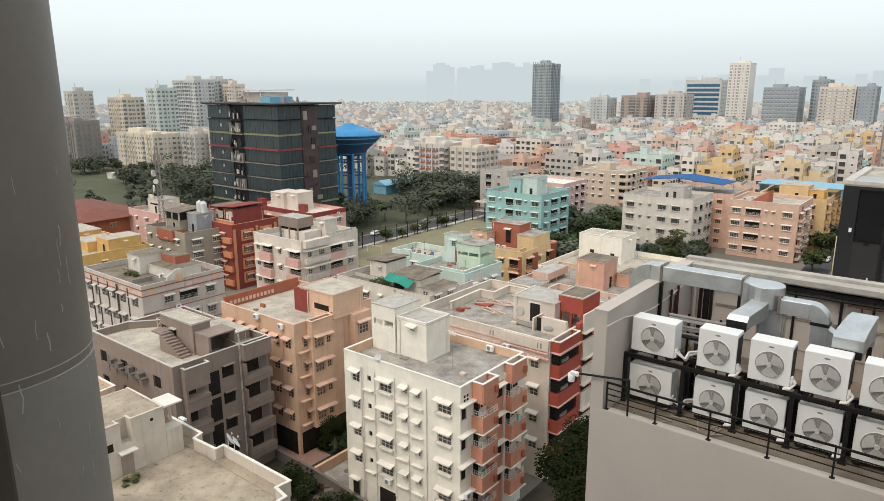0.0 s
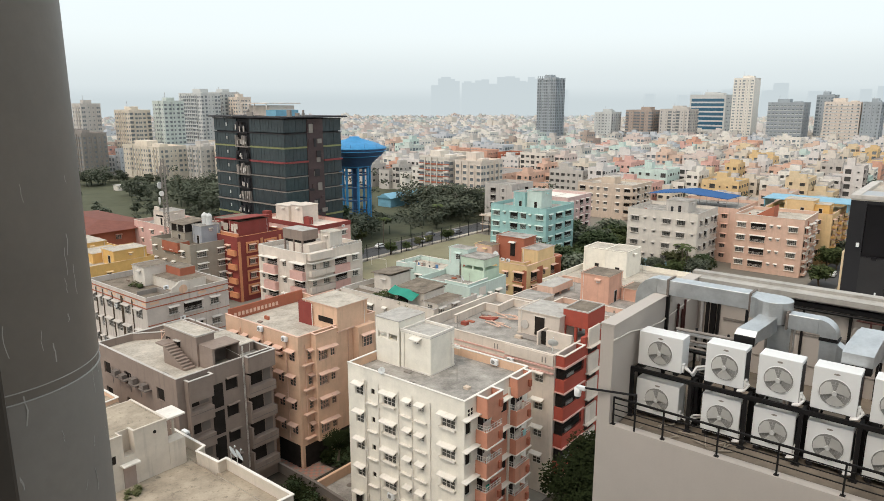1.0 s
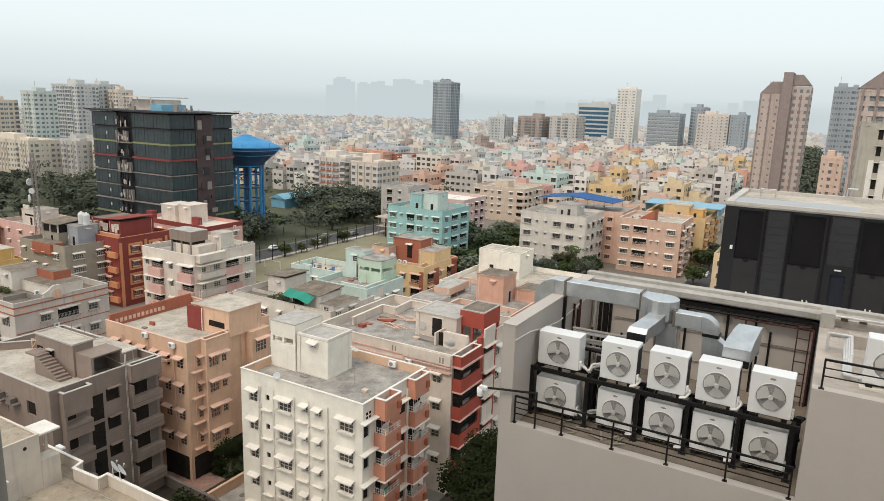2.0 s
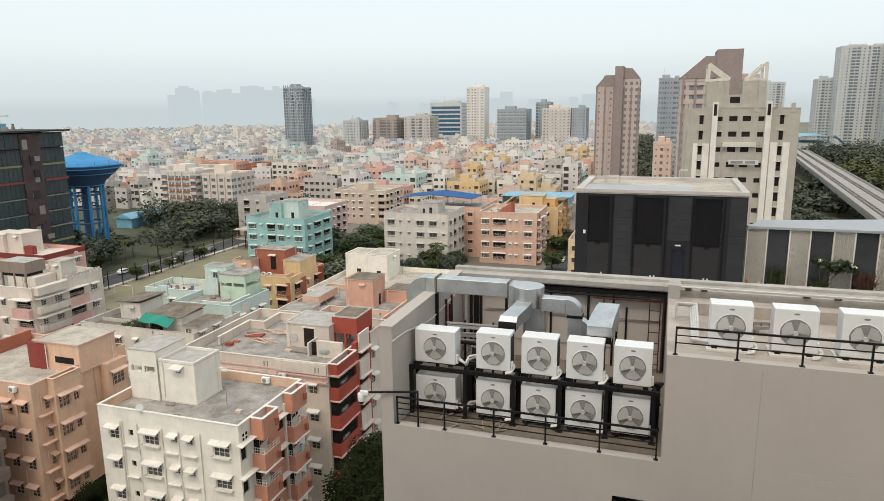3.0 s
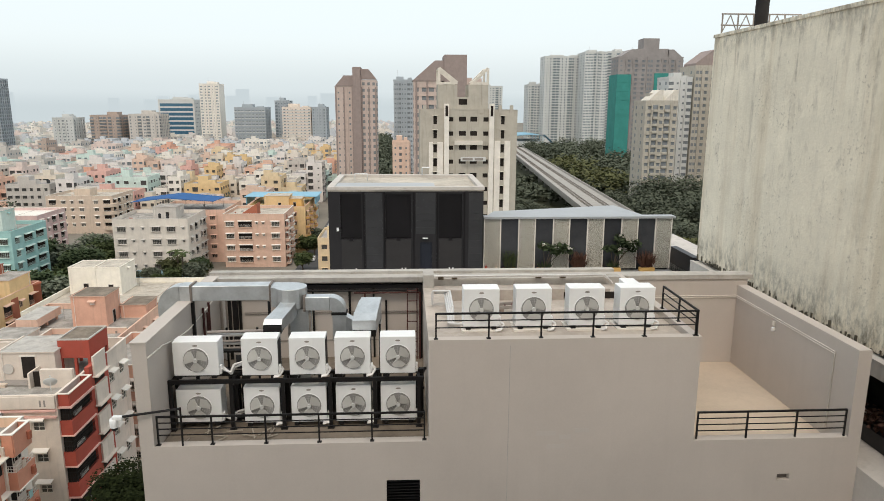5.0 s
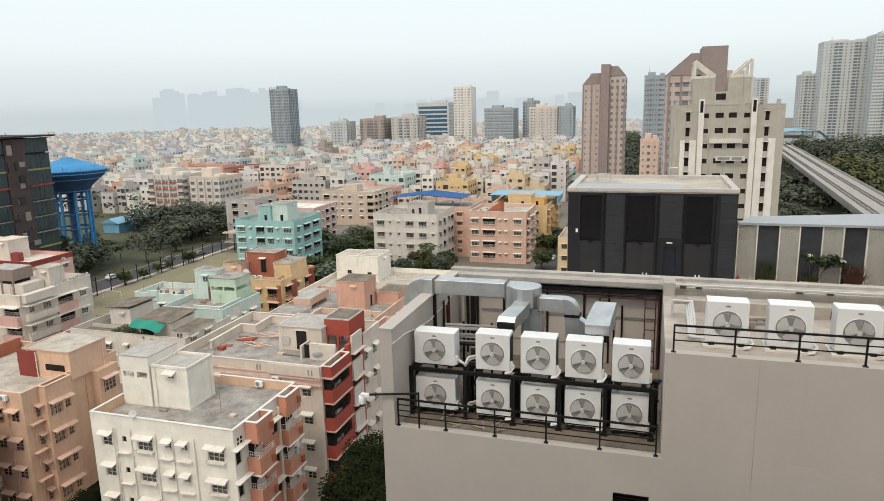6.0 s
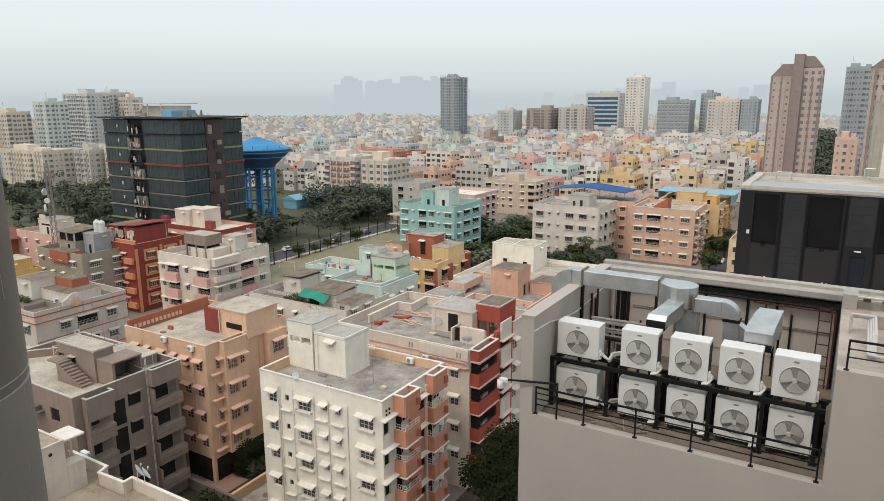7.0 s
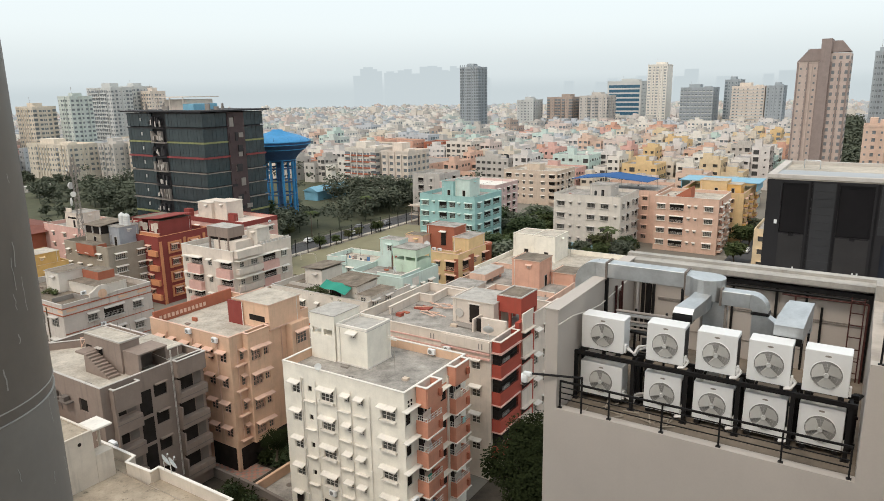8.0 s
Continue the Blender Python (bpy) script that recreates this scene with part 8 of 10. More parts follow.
for x in (1.8, 4.2):
    for y in (9.2, 12.4, 15.6):
        block_part(h, "tank_leg", x, y, zr, x + 0.3, y + 0.3, zr + 0.8, M_PEACHL)
block_part(h, "roof_tank", 1.6, 8.8, zr + 0.8, 4.9, 16.3, zr + 2.1, M_PEACHL, "peach water tank on short legs", top=M_ROOFC)
h, zr = house("house", "low light yellow house with a tall blank stair head", -68, 118, -36, 142, 12.4, 4, M_IVORY, M_IVORY, "wWwWs", "wWwW", fh=3.0, near=True, roof=M_ROOFL, cap=M_IVORY)
hut_on(h, 1.2, 15.5, 6.4, 22, zr, 5.2, M_IVORY, M_ROOFL, M_IVORY, rim=0.2)
hut_on(h, 6.4, 14.5, 11.6, 22, zr, 5.4, M_IVORY, M_ROOFL, M_IVORY, rim=0.2)

# houses across the gardens
h, zr = house("apartment_house", "teal green apartment block with dark balconies", -115, 167, -96, 183.5, 18, 5, M_TEAL, M_MINT, [(2.0, "P"), (5.0, "s"), (8.2, "V"), (11.4, "A"), (13.8, "s"), (16.9, "P")],
              [(2.6, "A"), (7.6, "Z"), (13.2, "Z")], accent=M_TEAL, fh=3.2, near=True, roof=M_ROOF, cap=M_TEAL)
hut_on(h, 6, 3, 10, 8, zr, 4.6, M_TEAL, M_ROOF, M_TEAL)
hut_on(h, 10, 4, 15, 10, zr, 5.2, M_MINT, M_ROOF, M_TEAL)
h, zr = house("apartment_house", "grey white apartment block with patchy paint", -81.8, 190.5, -61.2, 208, 17.2, 4, M_WHITE, M_GREYW, [(2.3, "P"), (5.4, "s"), (8.2, "s"), (11.8, "P"), (15.9, "P"), (19.2, "s")], [(3, "P"), (7.5, "V"), (12.5, "P"), (15.8, "V")], accent=M_GREYW, fh=3.55, near=True, roof=M_ROOF)
hut_on(h, 9.5, 5, 16, 12, zr, 3.4, M_GREYW, M_ROOF, M_GREYW)
for u in (-70.5, -68.4):
    water_tank(u, 196, zr + 0.2, M_TANKB)
g = Geo()
g.box(0.3, -0.08, 0.0, 22.0, -0.004, 2.4)
part("blue_base", g, paint("pale_blue_paint", (0.33, 0.50, 0.56)), h, "pale blue painted base")
h, zr = house("apartment_house", "ochre apartment block with a blue roof canopy", -78, 211, -56.2, 232, 16.6, 5, M_PEACHL, M_PEACHL, "wWwW", "wVwVw", accent=M_YELLOW, fh=3.0, near=False, bands_v=(("right", 4, 2.5, M_ORANGE), ("right", 14, 2.5, M_YELLOW)))
g = Geo()
a = [(-6.5, 0, zr + 3.4), (5, -1.5, zr + 4.8), (18.5, 0, zr + 3.6), (18.5, 14, zr + 3.2), (5, 14, zr + 4.6), (-6.5, 14, zr + 3.2)]
g.face([a[0], a[1], a[4], a[5]])
g.face([a[1], a[2], a[3], a[4]])
g.face([(x, y, z - 0.15) for x, y, z in (a[5], a[4], a[1], a[0])])
g.face([(x, y, z - 0.15) for x, y, z in (a[4], a[3], a[2], a[1])])
for (x, y, z), (q, r, s) in zip(a, a[1:] + a[:1]):
    g.face([(x, y, z - 0.15), (q, r, s - 0.15), (q, r, s), (x, y, z)])
part("canopy", g, M_BLUEROOF, h, "bright blue sheet roof canopy")
for x in (0.5, 6, 12, 18):
    for y in (1.0, 13):
        g = Geo()
        g.tube((x, y, zr), (x, y, zr + 3.6), 0.08, 6)
        part("canopy_post", g, M_GREYP, h)
h, zr = house("apartment_house", "light peach apartment block with white sunshades", -55.0, 203.8, -36.9, 222, 16.4, 4, M_DUSTP, M_TRIMW, [(1.9, "P"), (6.4, "Z"), (9.9, "s"), (11.8, "s"), (15.4, "P")],
              [(2.4, "B"), (7.2, "P"), (11, "B"), (15.5, "P")], accent=M_DUSTP, fh=3.62, near=True, roof=M_ROOFL, bands_v=(("right", 4.8, 1.6, M_BRICK),))
g = Geo()
g.face([(4, 3.0, zr + 0.05), (9.5, 3.0, zr + 0.05), (9.5, 3.0, zr + 3.6)])
g.face([(4, 8.0, zr + 0.05), (9.5, 8.0, zr + 3.6), (9.5, 8.0, zr + 0.05)])
g.face([(4, 3, zr + 0.05), (9.5, 3, zr + 3.6), (9.5, 8, zr + 3.6), (4, 8, zr + 0.05)])
g.face([(9.5, 3, zr + 0.05), (9.5, 8, zr + 0.05), (9.5, 8, zr + 3.6), (9.5, 3, zr + 3.6)])
part("stair_roof", g, M_BRICK, h, "brick red sloping stair roof")
h, zr = house("apartment_house", "bright yellow apartment block with projecting balconies", -53, 224, -33.6, 252, 15.6, 5, M_YELL, M_PEACHL, "wWwW", [(3, "B"), (8, "w"), (12, "B"), (17, "w"), (22, "B")], accent=M_YELLOW, fh=3.0, near=False, roof=M_YELL)
hut_on(h, 6, 1.5, 14, 9, zr, 4.2, M_YELL, M_ROOFL, M_YELL)
hut_on(h, 12, 2.5, 18, 9, zr, 3.2, M_YELLOW, M_ROOFL, M_YELL)
g = Geo()
g.box(-3, 12, zr + 2.6, 22, 26, zr + 2.75)
g.box(-2.5, 12.5, zr, -2.2, 25, zr + 2.6)
g.box(21, 12.5, zr, 21.3, 25, zr + 2.6)
part("canopy", g, M_SKYROOF, h, "pale blue sheet canopy")


def round_balconies(h, x, y, r, tops, mat, sides=14):
    """Rounded parapets at a house corner, one a storey, with a dark recess behind."""
    for zb in tops:
        g = Geo()
        lo = [(x + r * math.cos(2 * math.pi * i / sides), y + r * math.sin(2 * math.pi * i / sides), zb - 0.2) for i in range(sides)]
        hi = [(p[0], p[1], zb + 0.95) for p in lo]
        g.face(lo[::-1])
        g.face(hi)
        for i in range(sides):
            j = (i + 1) % sides
            g.face([lo[i], lo[j], hi[j], hi[i]])
        part("balcony", g, mat, h, "rounded corner balcony")


h, zr = house("apartment_house", "beige apartment block with rounded corner balconies", -136, 262, -111.5, 282, 14.5, 5, M_BEIGE, M_TRIMW, [(2.4, "V"), (6.4, "W"), (9.6, "w"), (13.0, "W"), (18.4, "W"), (22.4, "V")], [(2.2, "V"), (6.5, "V"), (11, "w"), (14, "V"), (18, "w")], accent=M_BEIGE, fh=2.9, near=False, roof=M_ROOFL)
round_balconies(h, 23.2, 1.4, 2.9, [zr - 0.15 - 2.9 * (k + 1) for k in range(4)], M_BEIGE)
block_part(h, "roof_hut", 8, 6, zr, 14, 12, zr + 2.9, M_BEIGE, top=M_ROOFL)
h, zr = house("apartment_house", "dusty mauve apartment block with white roof walls", -139.5, 216, -115.5, 234, 14.2, 4, M_MAUVE, M_TRIMW, [(3, "w"), (7, "V"), (11, "w"), (15, "W"), (19, "w"), (22, "V")], [(2.4, "V"), (6.6, "w"), (10.4, "V"), (15, "V")], accent=M_MAUVE, fh=3.0, near=False, roof=M_TRIMW)
round_balconies(h, 22.9, 1.2, 2.4, [zr - 0.15 - 3.0 * (k + 1) for k in range(4)], M_PINK)
house("apartment_house", "weathered grey green apartment block", -159, 226, -146, 242, 15.5, 5, M_GREYW, M_GREYW, "Vw", "wV", fh=3.0, near=False)
house("apartment_house", "long low peach building with a dark sheet roof", -236, 300, -206, 344, 9, 3, M_PEACHL, M_PEACHL, "wwwwww", "wwwwww", fh=2.9, near=False, roof=M_GREYP, parapet=0.4)
house("apartment_house", "faded orange apartment block behind a low hall", -295, 379, -266, 394, 15.2, 5, M_SALMONL, M_PEACHL, "wWwWsWw", "wWwW", accent=M_ORANGE, fh=3.0, near=False, roof=M_ROOF)
house("apartment_house", "dull red apartment block behind a low hall", -262, 387, -247, 402, 14.2, 4, M_BRICK, M_PINKW, "wWwW", "wWw", accent=M_PINK, fh=3.0, near=False, roof=M_ROOF)
fr = thing("unfinished_house", "low unfinished concrete frame behind the field fence", "building", at(-144.6, 203.5))
for z, o in ((3.1, 0.3), (6.4, 0.6)):
    block_part(fr, "slab", -o, -o, z, 11.5 + o, 9.5 + o, z + 0.25, M_BEIGE, top=M_ROOFL)
for x in (0.2, 3.8, 7.4, 11.0):
    for y in (0.2, 4.6, 9.0):
        block_part(fr, "column", x, y, 0, x + 0.3, y + 0.3, 6.4, M_CEMENT)
block_part(fr, "brick_infill", 4.1, 4.7, 0, 11.0, 4.9, 3.1, M_BRICK)
block_part(fr, "brick_infill", 0.5, 4.7, 3.35, 7.4, 4.9, 5.2, M_PINK)
low_wall(fr, [(0, 0), (11.5, 0), (11.5, 9.5)], 6.65, 7.1, 0.15, M_PINKW, None, "parapet")
g = Geo()
g.box(0, 0, 0, 22, 8, 4.2)
sh = thing("blue_shed", "low shed with a bright blue sheet roof among the trees", "shed", at(-211.6, 226, 0, 90))
part("wall", g, M_SKYROOF, sh)
g = Geo()
a = [(-0.6, -0.6, 4.2), (22.6, -0.6, 4.2), (22.6, 4, 6.2), (-0.6, 4, 6.2), (22.6, 8.6, 4.2), (-0.6, 8.6, 4.2)]
g.face([a[0], a[1], a[2], a[3]])
g.face([a[3], a[2], a[4], a[5]])
g.face([a[0], a[3], a[5]])
g.face([a[1], a[4], a[2]])
g.face([a[0], a[5], a[4], a[1]])
part("roof", g, M_SKYROOF, sh)

# ---- the dark glass office block ----
DU, DV, DW, DD, DZ = -205, 133.0, 36.6, 23.5, 43.2
dark = thing("office_block", "half-finished dark glass office block with coloured floor bands", "building", at(DU, DV))
g = Geo()
g.box(0.6, 0.6, 0, DW - 0.6, DD - 0.6, DZ - 0.8)
part("core", g, M_DFRAME, dark)
g = Geo()
g.box(-0.9, -1.6, DZ - 0.45, DW + 1.6, DD + 1.6, DZ)
part("roof", g, M_DFRAME, dark, "overhanging dark roof slab")
FH = 4.45
for k in range(9):
    z1 = DZ - 0.9 - FH * k
    z0 = z1 - FH + 0.55
    if z0 < 0:
        z0 = 0.2
    for nm, (x0, y0, x1, y1) in (("front", (0, 0, 12.5, 0.6)), ("front", (19.5, 0, DW, 0.6)), ("right", (DW - 0.6, 0.6, DW, 9.0)), ("right", (DW - 0.6, 15.5, DW, DD))):
        g = Geo()
        long_x = (x1 - x0) > (y1 - y0)
        n = int(((x1 - x0) if long_x else (y1 - y0)) / 1.4)
        for i in range(n):
            if long_x:
                a, b = x0 + (x1 - x0) * i / n, x0 + (x1 - x0) * (i + 1) / n
                g.box(a + 0.04, y0 + (0.04 if i % 3 else 0.0), z0, b - 0.04, y1, z1)
            else:
                a, b = y0 + (y1 - y0) * i / n, y0 + (y1 - y0) * (i + 1) / n
                g.box(x0, a + 0.04, z0, x1 - (0.04 if i % 3 else 0.0), b - 0.04, z1)
        part("glazing", g, M_DGLASS, dark)
        band = {2: M_YBAND, 3: M_RBAND, 7: M_YBAND, 4: M_GREYP, 5: M_GREYP, 6: M_GREYP}.get(k)
        g = Geo()
        out = 0.12 + 0.25 * ((k * 5 + len(nm)) % 3)
        hb = 0.5 if k in (2, 3, 7) else 0.22
        if long_x:
            g.box(x0, -out, z1, x1, 0.6, z1 + hb)
        else:
            g.box(DW - 0.6, max(y0, 0.6), z1, DW + out, y1, z1 + hb)
        part("floor_band", g, band or M_DFRAME, dark)
g = Geo()
g.box(DW - 0.8, 9.0, 0.2, DW + 0.25, 15.5, DZ - 0.8)
part("maroon_panel", g, M_MAROON, dark, "dark maroon panel")
rr = random.Random(19)
for k in range(9):
    for i in range(3):
        y, z = rr.uniform(8.6, 14.5), 2 + k * 4.4 + rr.uniform(0, 2)
        block_part(dark, "loose_panel", DW + 0.26, y, z, DW + rr.uniform(0.3, 0.7), y + rr.uniform(0.8, 2.2), z + rr.uniform(0.8, 3.0), (M_DFRAME, M_MAROON, M_GREYP)[(i + k) % 3])
rnd = random.Random(9)
for k in range(9):
    g = Geo()
    z = DZ - 1 - FH * (k + 1)
    if z < 0:
        continue
    g.box(12.6, -0.9, z, 19.4, 0.5, z + 0.3)
    part("open_floor", g, M_GREYP if k % 2 else M_DFRAME, dark, "open service floor slab")
    for i in range(9):
        x = rnd.uniform(12.7, 19.0)
        block_part(dark, "service_box", x, -1.0, z + rnd.uniform(0.3, 2.2), x + rnd.uniform(0.2, 0.9), -0.2, z + rnd.uniform(2.3, 3.8), M_GREYP if k % 2 else M_DFRAME)
    for i in range(4):
        x = rnd.uniform(12.8, 18.4)
        block_part(dark, "ac_box", x, -1.15, z + rnd.uniform(0.5, 1.6), x + 0.45, -1.02, z + rnd.uniform(1.8, 2.8), M_GREYW)
    g = Geo()
    g.box(7.0, -0.2, z + 2.2, 7.5, -0.05, z + 3.2)
    part("notice", g, M_DISH, dark)
g = Geo()
g.box(9, 8, DZ, 20, 18, DZ + 3.2)
g.box(7, 6, DZ + 3.8, 21, 20, DZ + 4.1)
for x in (7.4, 14, 20.4):
    g.box(x, 6.2, DZ, x + 0.25, 6.45, DZ + 3.8)
part("plant_room", g, M_PINKW, dark, "pale roof plant room")
g = Geo()
g.box(22, 5, DZ, 27, 14, DZ + 1.9)
part("roof_unit", g, M_SKYROOF, dark)
for i in range(14):
    x, y = rnd.uniform(1, 35), rnd.uniform(0.5, 20)
    block_part(dark, "roof_box", x, y, DZ, x + rnd.uniform(0.3, 2.5), y + 0.6, DZ + rnd.uniform(0.4, 2.4), M_GREYP)

# ---- the blue water tower ----
wt = thing("water_tower", "blue water tower with a shallow bowl tank on tall columns", "water tower", at(-193.3, 186.5))
g = Geo()
g.lathe([(0.1, 34.5), (2.0, 34.4), (2.2, 33.9), (8.2, 32.1), (11.9, 30.6), (12.3, 30.0)], 48)
part("tank_roof", g, M_BLUET, wt, "bright blue domed roof", smooth=True)
g = Geo()
g.lathe([(12.3, 30.0), (12.2, 29.2), (10.6, 27.6), (8.6, 25.9), (6.8, 24.2), (6.0, 22.4), (0.1, 22.2)], 48)
part("tank_bowl", g, M_BLUED, wt, "dark blue bowl", smooth=True)
for r, z in ((12.4, 30.0), (12.2, 29.0), (10.2, 27.1), (6.3, 23.0)):
    g = Geo()
    g.lathe([(r - 0.1, z), (r + 0.12, z), (r + 0.12, z + 0.28), (r - 0.1, z + 0.28)], 48)
    part("ring", g, M_BLUET, wt)
for i in range(8):
    a = 2 * math.pi * i / 8 + 0.2
    g = Geo()
    g.tube((5.8 * math.cos(a), 5.8 * math.sin(a), 0), (5.8 * math.cos(a), 5.8 * math.sin(a), 23.4), 0.5, 10)
    part("column", g, M_BLUET, wt)
for z in (5, 10, 15, 20):
    for i in range(8):
        a, b = 2 * math.pi * i / 8 + 0.2, 2 * math.pi * (i + 1) / 8 + 0.2
        g = Geo()
        g.tube((5.8 * math.cos(a), 5.8 * math.sin(a), z), (5.8 * math.cos(b), 5.8 * math.sin(b), z), 0.32, 6)
        part("brace", g, M_BLUED, wt)
g = Geo()
g.tube((0, 0, 0), (0, 0, 23.4), 1.1, 14)
part("inlet_shaft", g, M_BLUED, wt)
for i in range(14):
    a = 2 * math.pi * i / 14
    g = Geo()
    g.tube((11.7 * math.cos(a), 11.7 * math.sin(a), 30.6), (11.7 * math.cos(a), 11.7 * math.sin(a), 31.9), 0.06, 5)
    part("rail_post", g, M_BLUED, wt)

# ---- the telecom mast on a roof ----
mast = thing("telecom_mast", "thin grey lattice mast with dishes standing behind the houses", "mast", at(-170, 94, 0))
g = Geo()
for i in range(4):
    a = math.pi / 2 * i
    g.tube((1.1 * math.cos(a), 1.1 * math.sin(a), 0), (0.45 * math.cos(a), 0.45 * math.sin(a), 33), 0.09, 5)
part("legs", g, M_GREYP, mast)
g = Geo()
for k in range(16):
    z = 2 + k * 1.95
    r = 1.1 - 0.65 * z / 33
    for i in range(4):
        a, b = math.pi / 2 * i, math.pi / 2 * (i + 1)
        g.tube((r * math.cos(a), r * math.sin(a), z), (r * math.cos(b), r * math.sin(b), z + 1.9), 0.05, 4)
        g.tube((r * math.cos(a), r * math.sin(a), z), (r * math.cos(b), r * math.sin(b), z), 0.04, 4)
part("bracing", g, M_GREYP, mast)
for z, a, r in ((26, 200, 0.9), (24, 300, 0.7), (22, 250, 1.0), (30, 240, 0.4)):
    g = Geo()
    c = Vector((1.2 * math.cos(radians(a)), 1.2 * math.sin(radians(a)), z))
    g.tube(c, c + Vector((0.3 * math.cos(radians(a)), 0.3 * math.sin(radians(a)), 0)), r, 14)
    part("dish", g, M_DISH, mast)
for i in range(6):
    a = math.pi / 3 * i
    g = Geo()
    g.box(1.3 * math.cos(a) - 0.12, 1.3 * math.sin(a) - 0.12, 28.5, 1.3 * math.cos(a) + 0.12, 1.3 * math.sin(a) + 0.12, 31)
    part("antenna", g, M_GREYP, mast)


def roof_bits(h, w, d, zr, seed):
    """Pipes, poles and odd blocks that lie about on a roof."""
    r = random.Random(seed)
    y = r.uniform(1.0, d - 1.0)
    if h.location.length > 90:
        g = Geo()
        g.path([(0.4, y, zr + 0.08), (w * 0.6, y, zr + 0.08), (w * 0.6, d - 0.4, zr + 0.08)], 0.035, 5)
        part("roof_pipe", g, M_CEMENT, h)
    for _ in range(2):
        x, y = r.uniform(0.6, w - 0.6), r.uniform(0.5, d - 0.5)
        g = Geo()
        g.tube((x, y, zr), (x, y, zr + r.uniform(1.4, 2.8)), 0.03, 5)
        part("antenna_pole", g, M_GREYP, h)
    for _ in range(3):
        x, y = r.uniform(0.5, w - 1.5), r.uniform(0.5, d - 1.2)
        block_part(h, "loose_block", x, y, zr, x + r.uniform(0.3, 1.0), y + r.uniform(0.2, 0.6), zr + r.uniform(0.1, 0.45), r.choice((M_BRICK, M_GREYP, M_CEMENT, M_BEIGE)))


for i, ob in enumerate([o for o in bpy.data.objects if o.parent is None and o.name.split(".")[0] in ("apartment_house", "house", "unfinished_house")]):
    for c in ob.children:
        if c.name.startswith("roof") and c.data and len(c.data.vertices) == 8 and c.name.split(".")[0] == "roof":
            xs, ys, zs = zip(*[tuple(v.co) for v in c.data.vertices])
            roof_bits(ob, max(xs), max(ys), max(zs), 100 + i)
low = thing("shed", "low whitewashed shed on an open green plot", "shed", at(-372, 176))
block_part(low, "wall", 0, 0, 0, 5, 15, 2.8, M_WHITE)
block_part(low, "roof", -0.3, -0.3, 2.8, 5.3, 15.3, 3.0, M_GREYW)
for i in range(3):
    block_part(low, "door", 4.98, 2 + 4.4 * i, 0, 5.06, 3.2 + 4.4 * i, 2.1, M_GREYP)

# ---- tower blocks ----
# pale and grey tower paints, glass and openings have distance haze mixed in
M_FARW = material("hazed_tower_paint", (0.56, 0.56, 0.54), 0.85, spread=0.08, scale=0.1, streak=0.2)
M_FARWIN = material("hazed_tower_glass", (0.20, 0.23, 0.25), 0.2, spread=0.2, bump=0, spec=0.6)
M_CREAMT = paint("cream_tower_paint", (0.68, 0.655, 0.595), 0.5)
M_BROWNT = paint("brown_tower_paint", (0.31, 0.265, 0.25), 0.3)
M_PINKT = paint("dusty_pink_tower_paint", (0.56, 0.485, 0.445), 0.3)
M_GREYT = material("hazed_grey_tower_paint", (0.36, 0.39, 0.41), 0.8, spread=0.12, scale=0.15, streak=0.25)
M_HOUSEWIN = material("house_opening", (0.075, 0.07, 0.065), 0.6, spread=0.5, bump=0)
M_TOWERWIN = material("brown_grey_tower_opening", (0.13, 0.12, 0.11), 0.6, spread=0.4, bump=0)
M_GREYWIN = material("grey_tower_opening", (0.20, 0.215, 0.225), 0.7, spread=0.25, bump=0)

# wall colours for far houses, paled to carry the haze in the paint
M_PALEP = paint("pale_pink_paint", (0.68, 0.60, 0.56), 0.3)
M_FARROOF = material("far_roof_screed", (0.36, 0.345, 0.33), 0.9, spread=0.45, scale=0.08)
M_PALEB = paint("hazed_blue_grey_paint", (0.57, 0.60, 0.63), 0.3)
M_PALEW = paint("hazed_white_paint", (0.72, 0.70, 0.68), 0.3)
M_PALEC = paint("hazed_cream_paint", (0.68, 0.63, 0.55), 0.3)
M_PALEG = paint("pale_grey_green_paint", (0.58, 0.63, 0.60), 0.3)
M_PALEO = paint("hazed_peach_paint", (0.68, 0.55, 0.45), 0.3)
M_PALEY = paint("hazed_yellow_paint", (0.70, 0.60, 0.42), 0.3)
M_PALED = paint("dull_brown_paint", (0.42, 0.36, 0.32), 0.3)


def window_grid(g, w, d, face, z0, z1, n, fh, ww, hh, m=0, put=None, skip=0.0, rnd=None):
    run = w if face in ("front", "back") else d
    put = put or put_on(face, w, d)
    z = z1 - fh
    while z > z0:
        for i in range(n):
            s = run * (i + 0.5) / n
            a, b = put(s - ww / 2, 0, -0.06), put(s + ww / 2, 0, 0.02)
            g.box(min(a[0], b[0]), min(a[1], b[1]), z + 0.9, max(a[0], b[0]), max(a[1], b[1]), z + 0.9 + hh, m)
        z -= fh


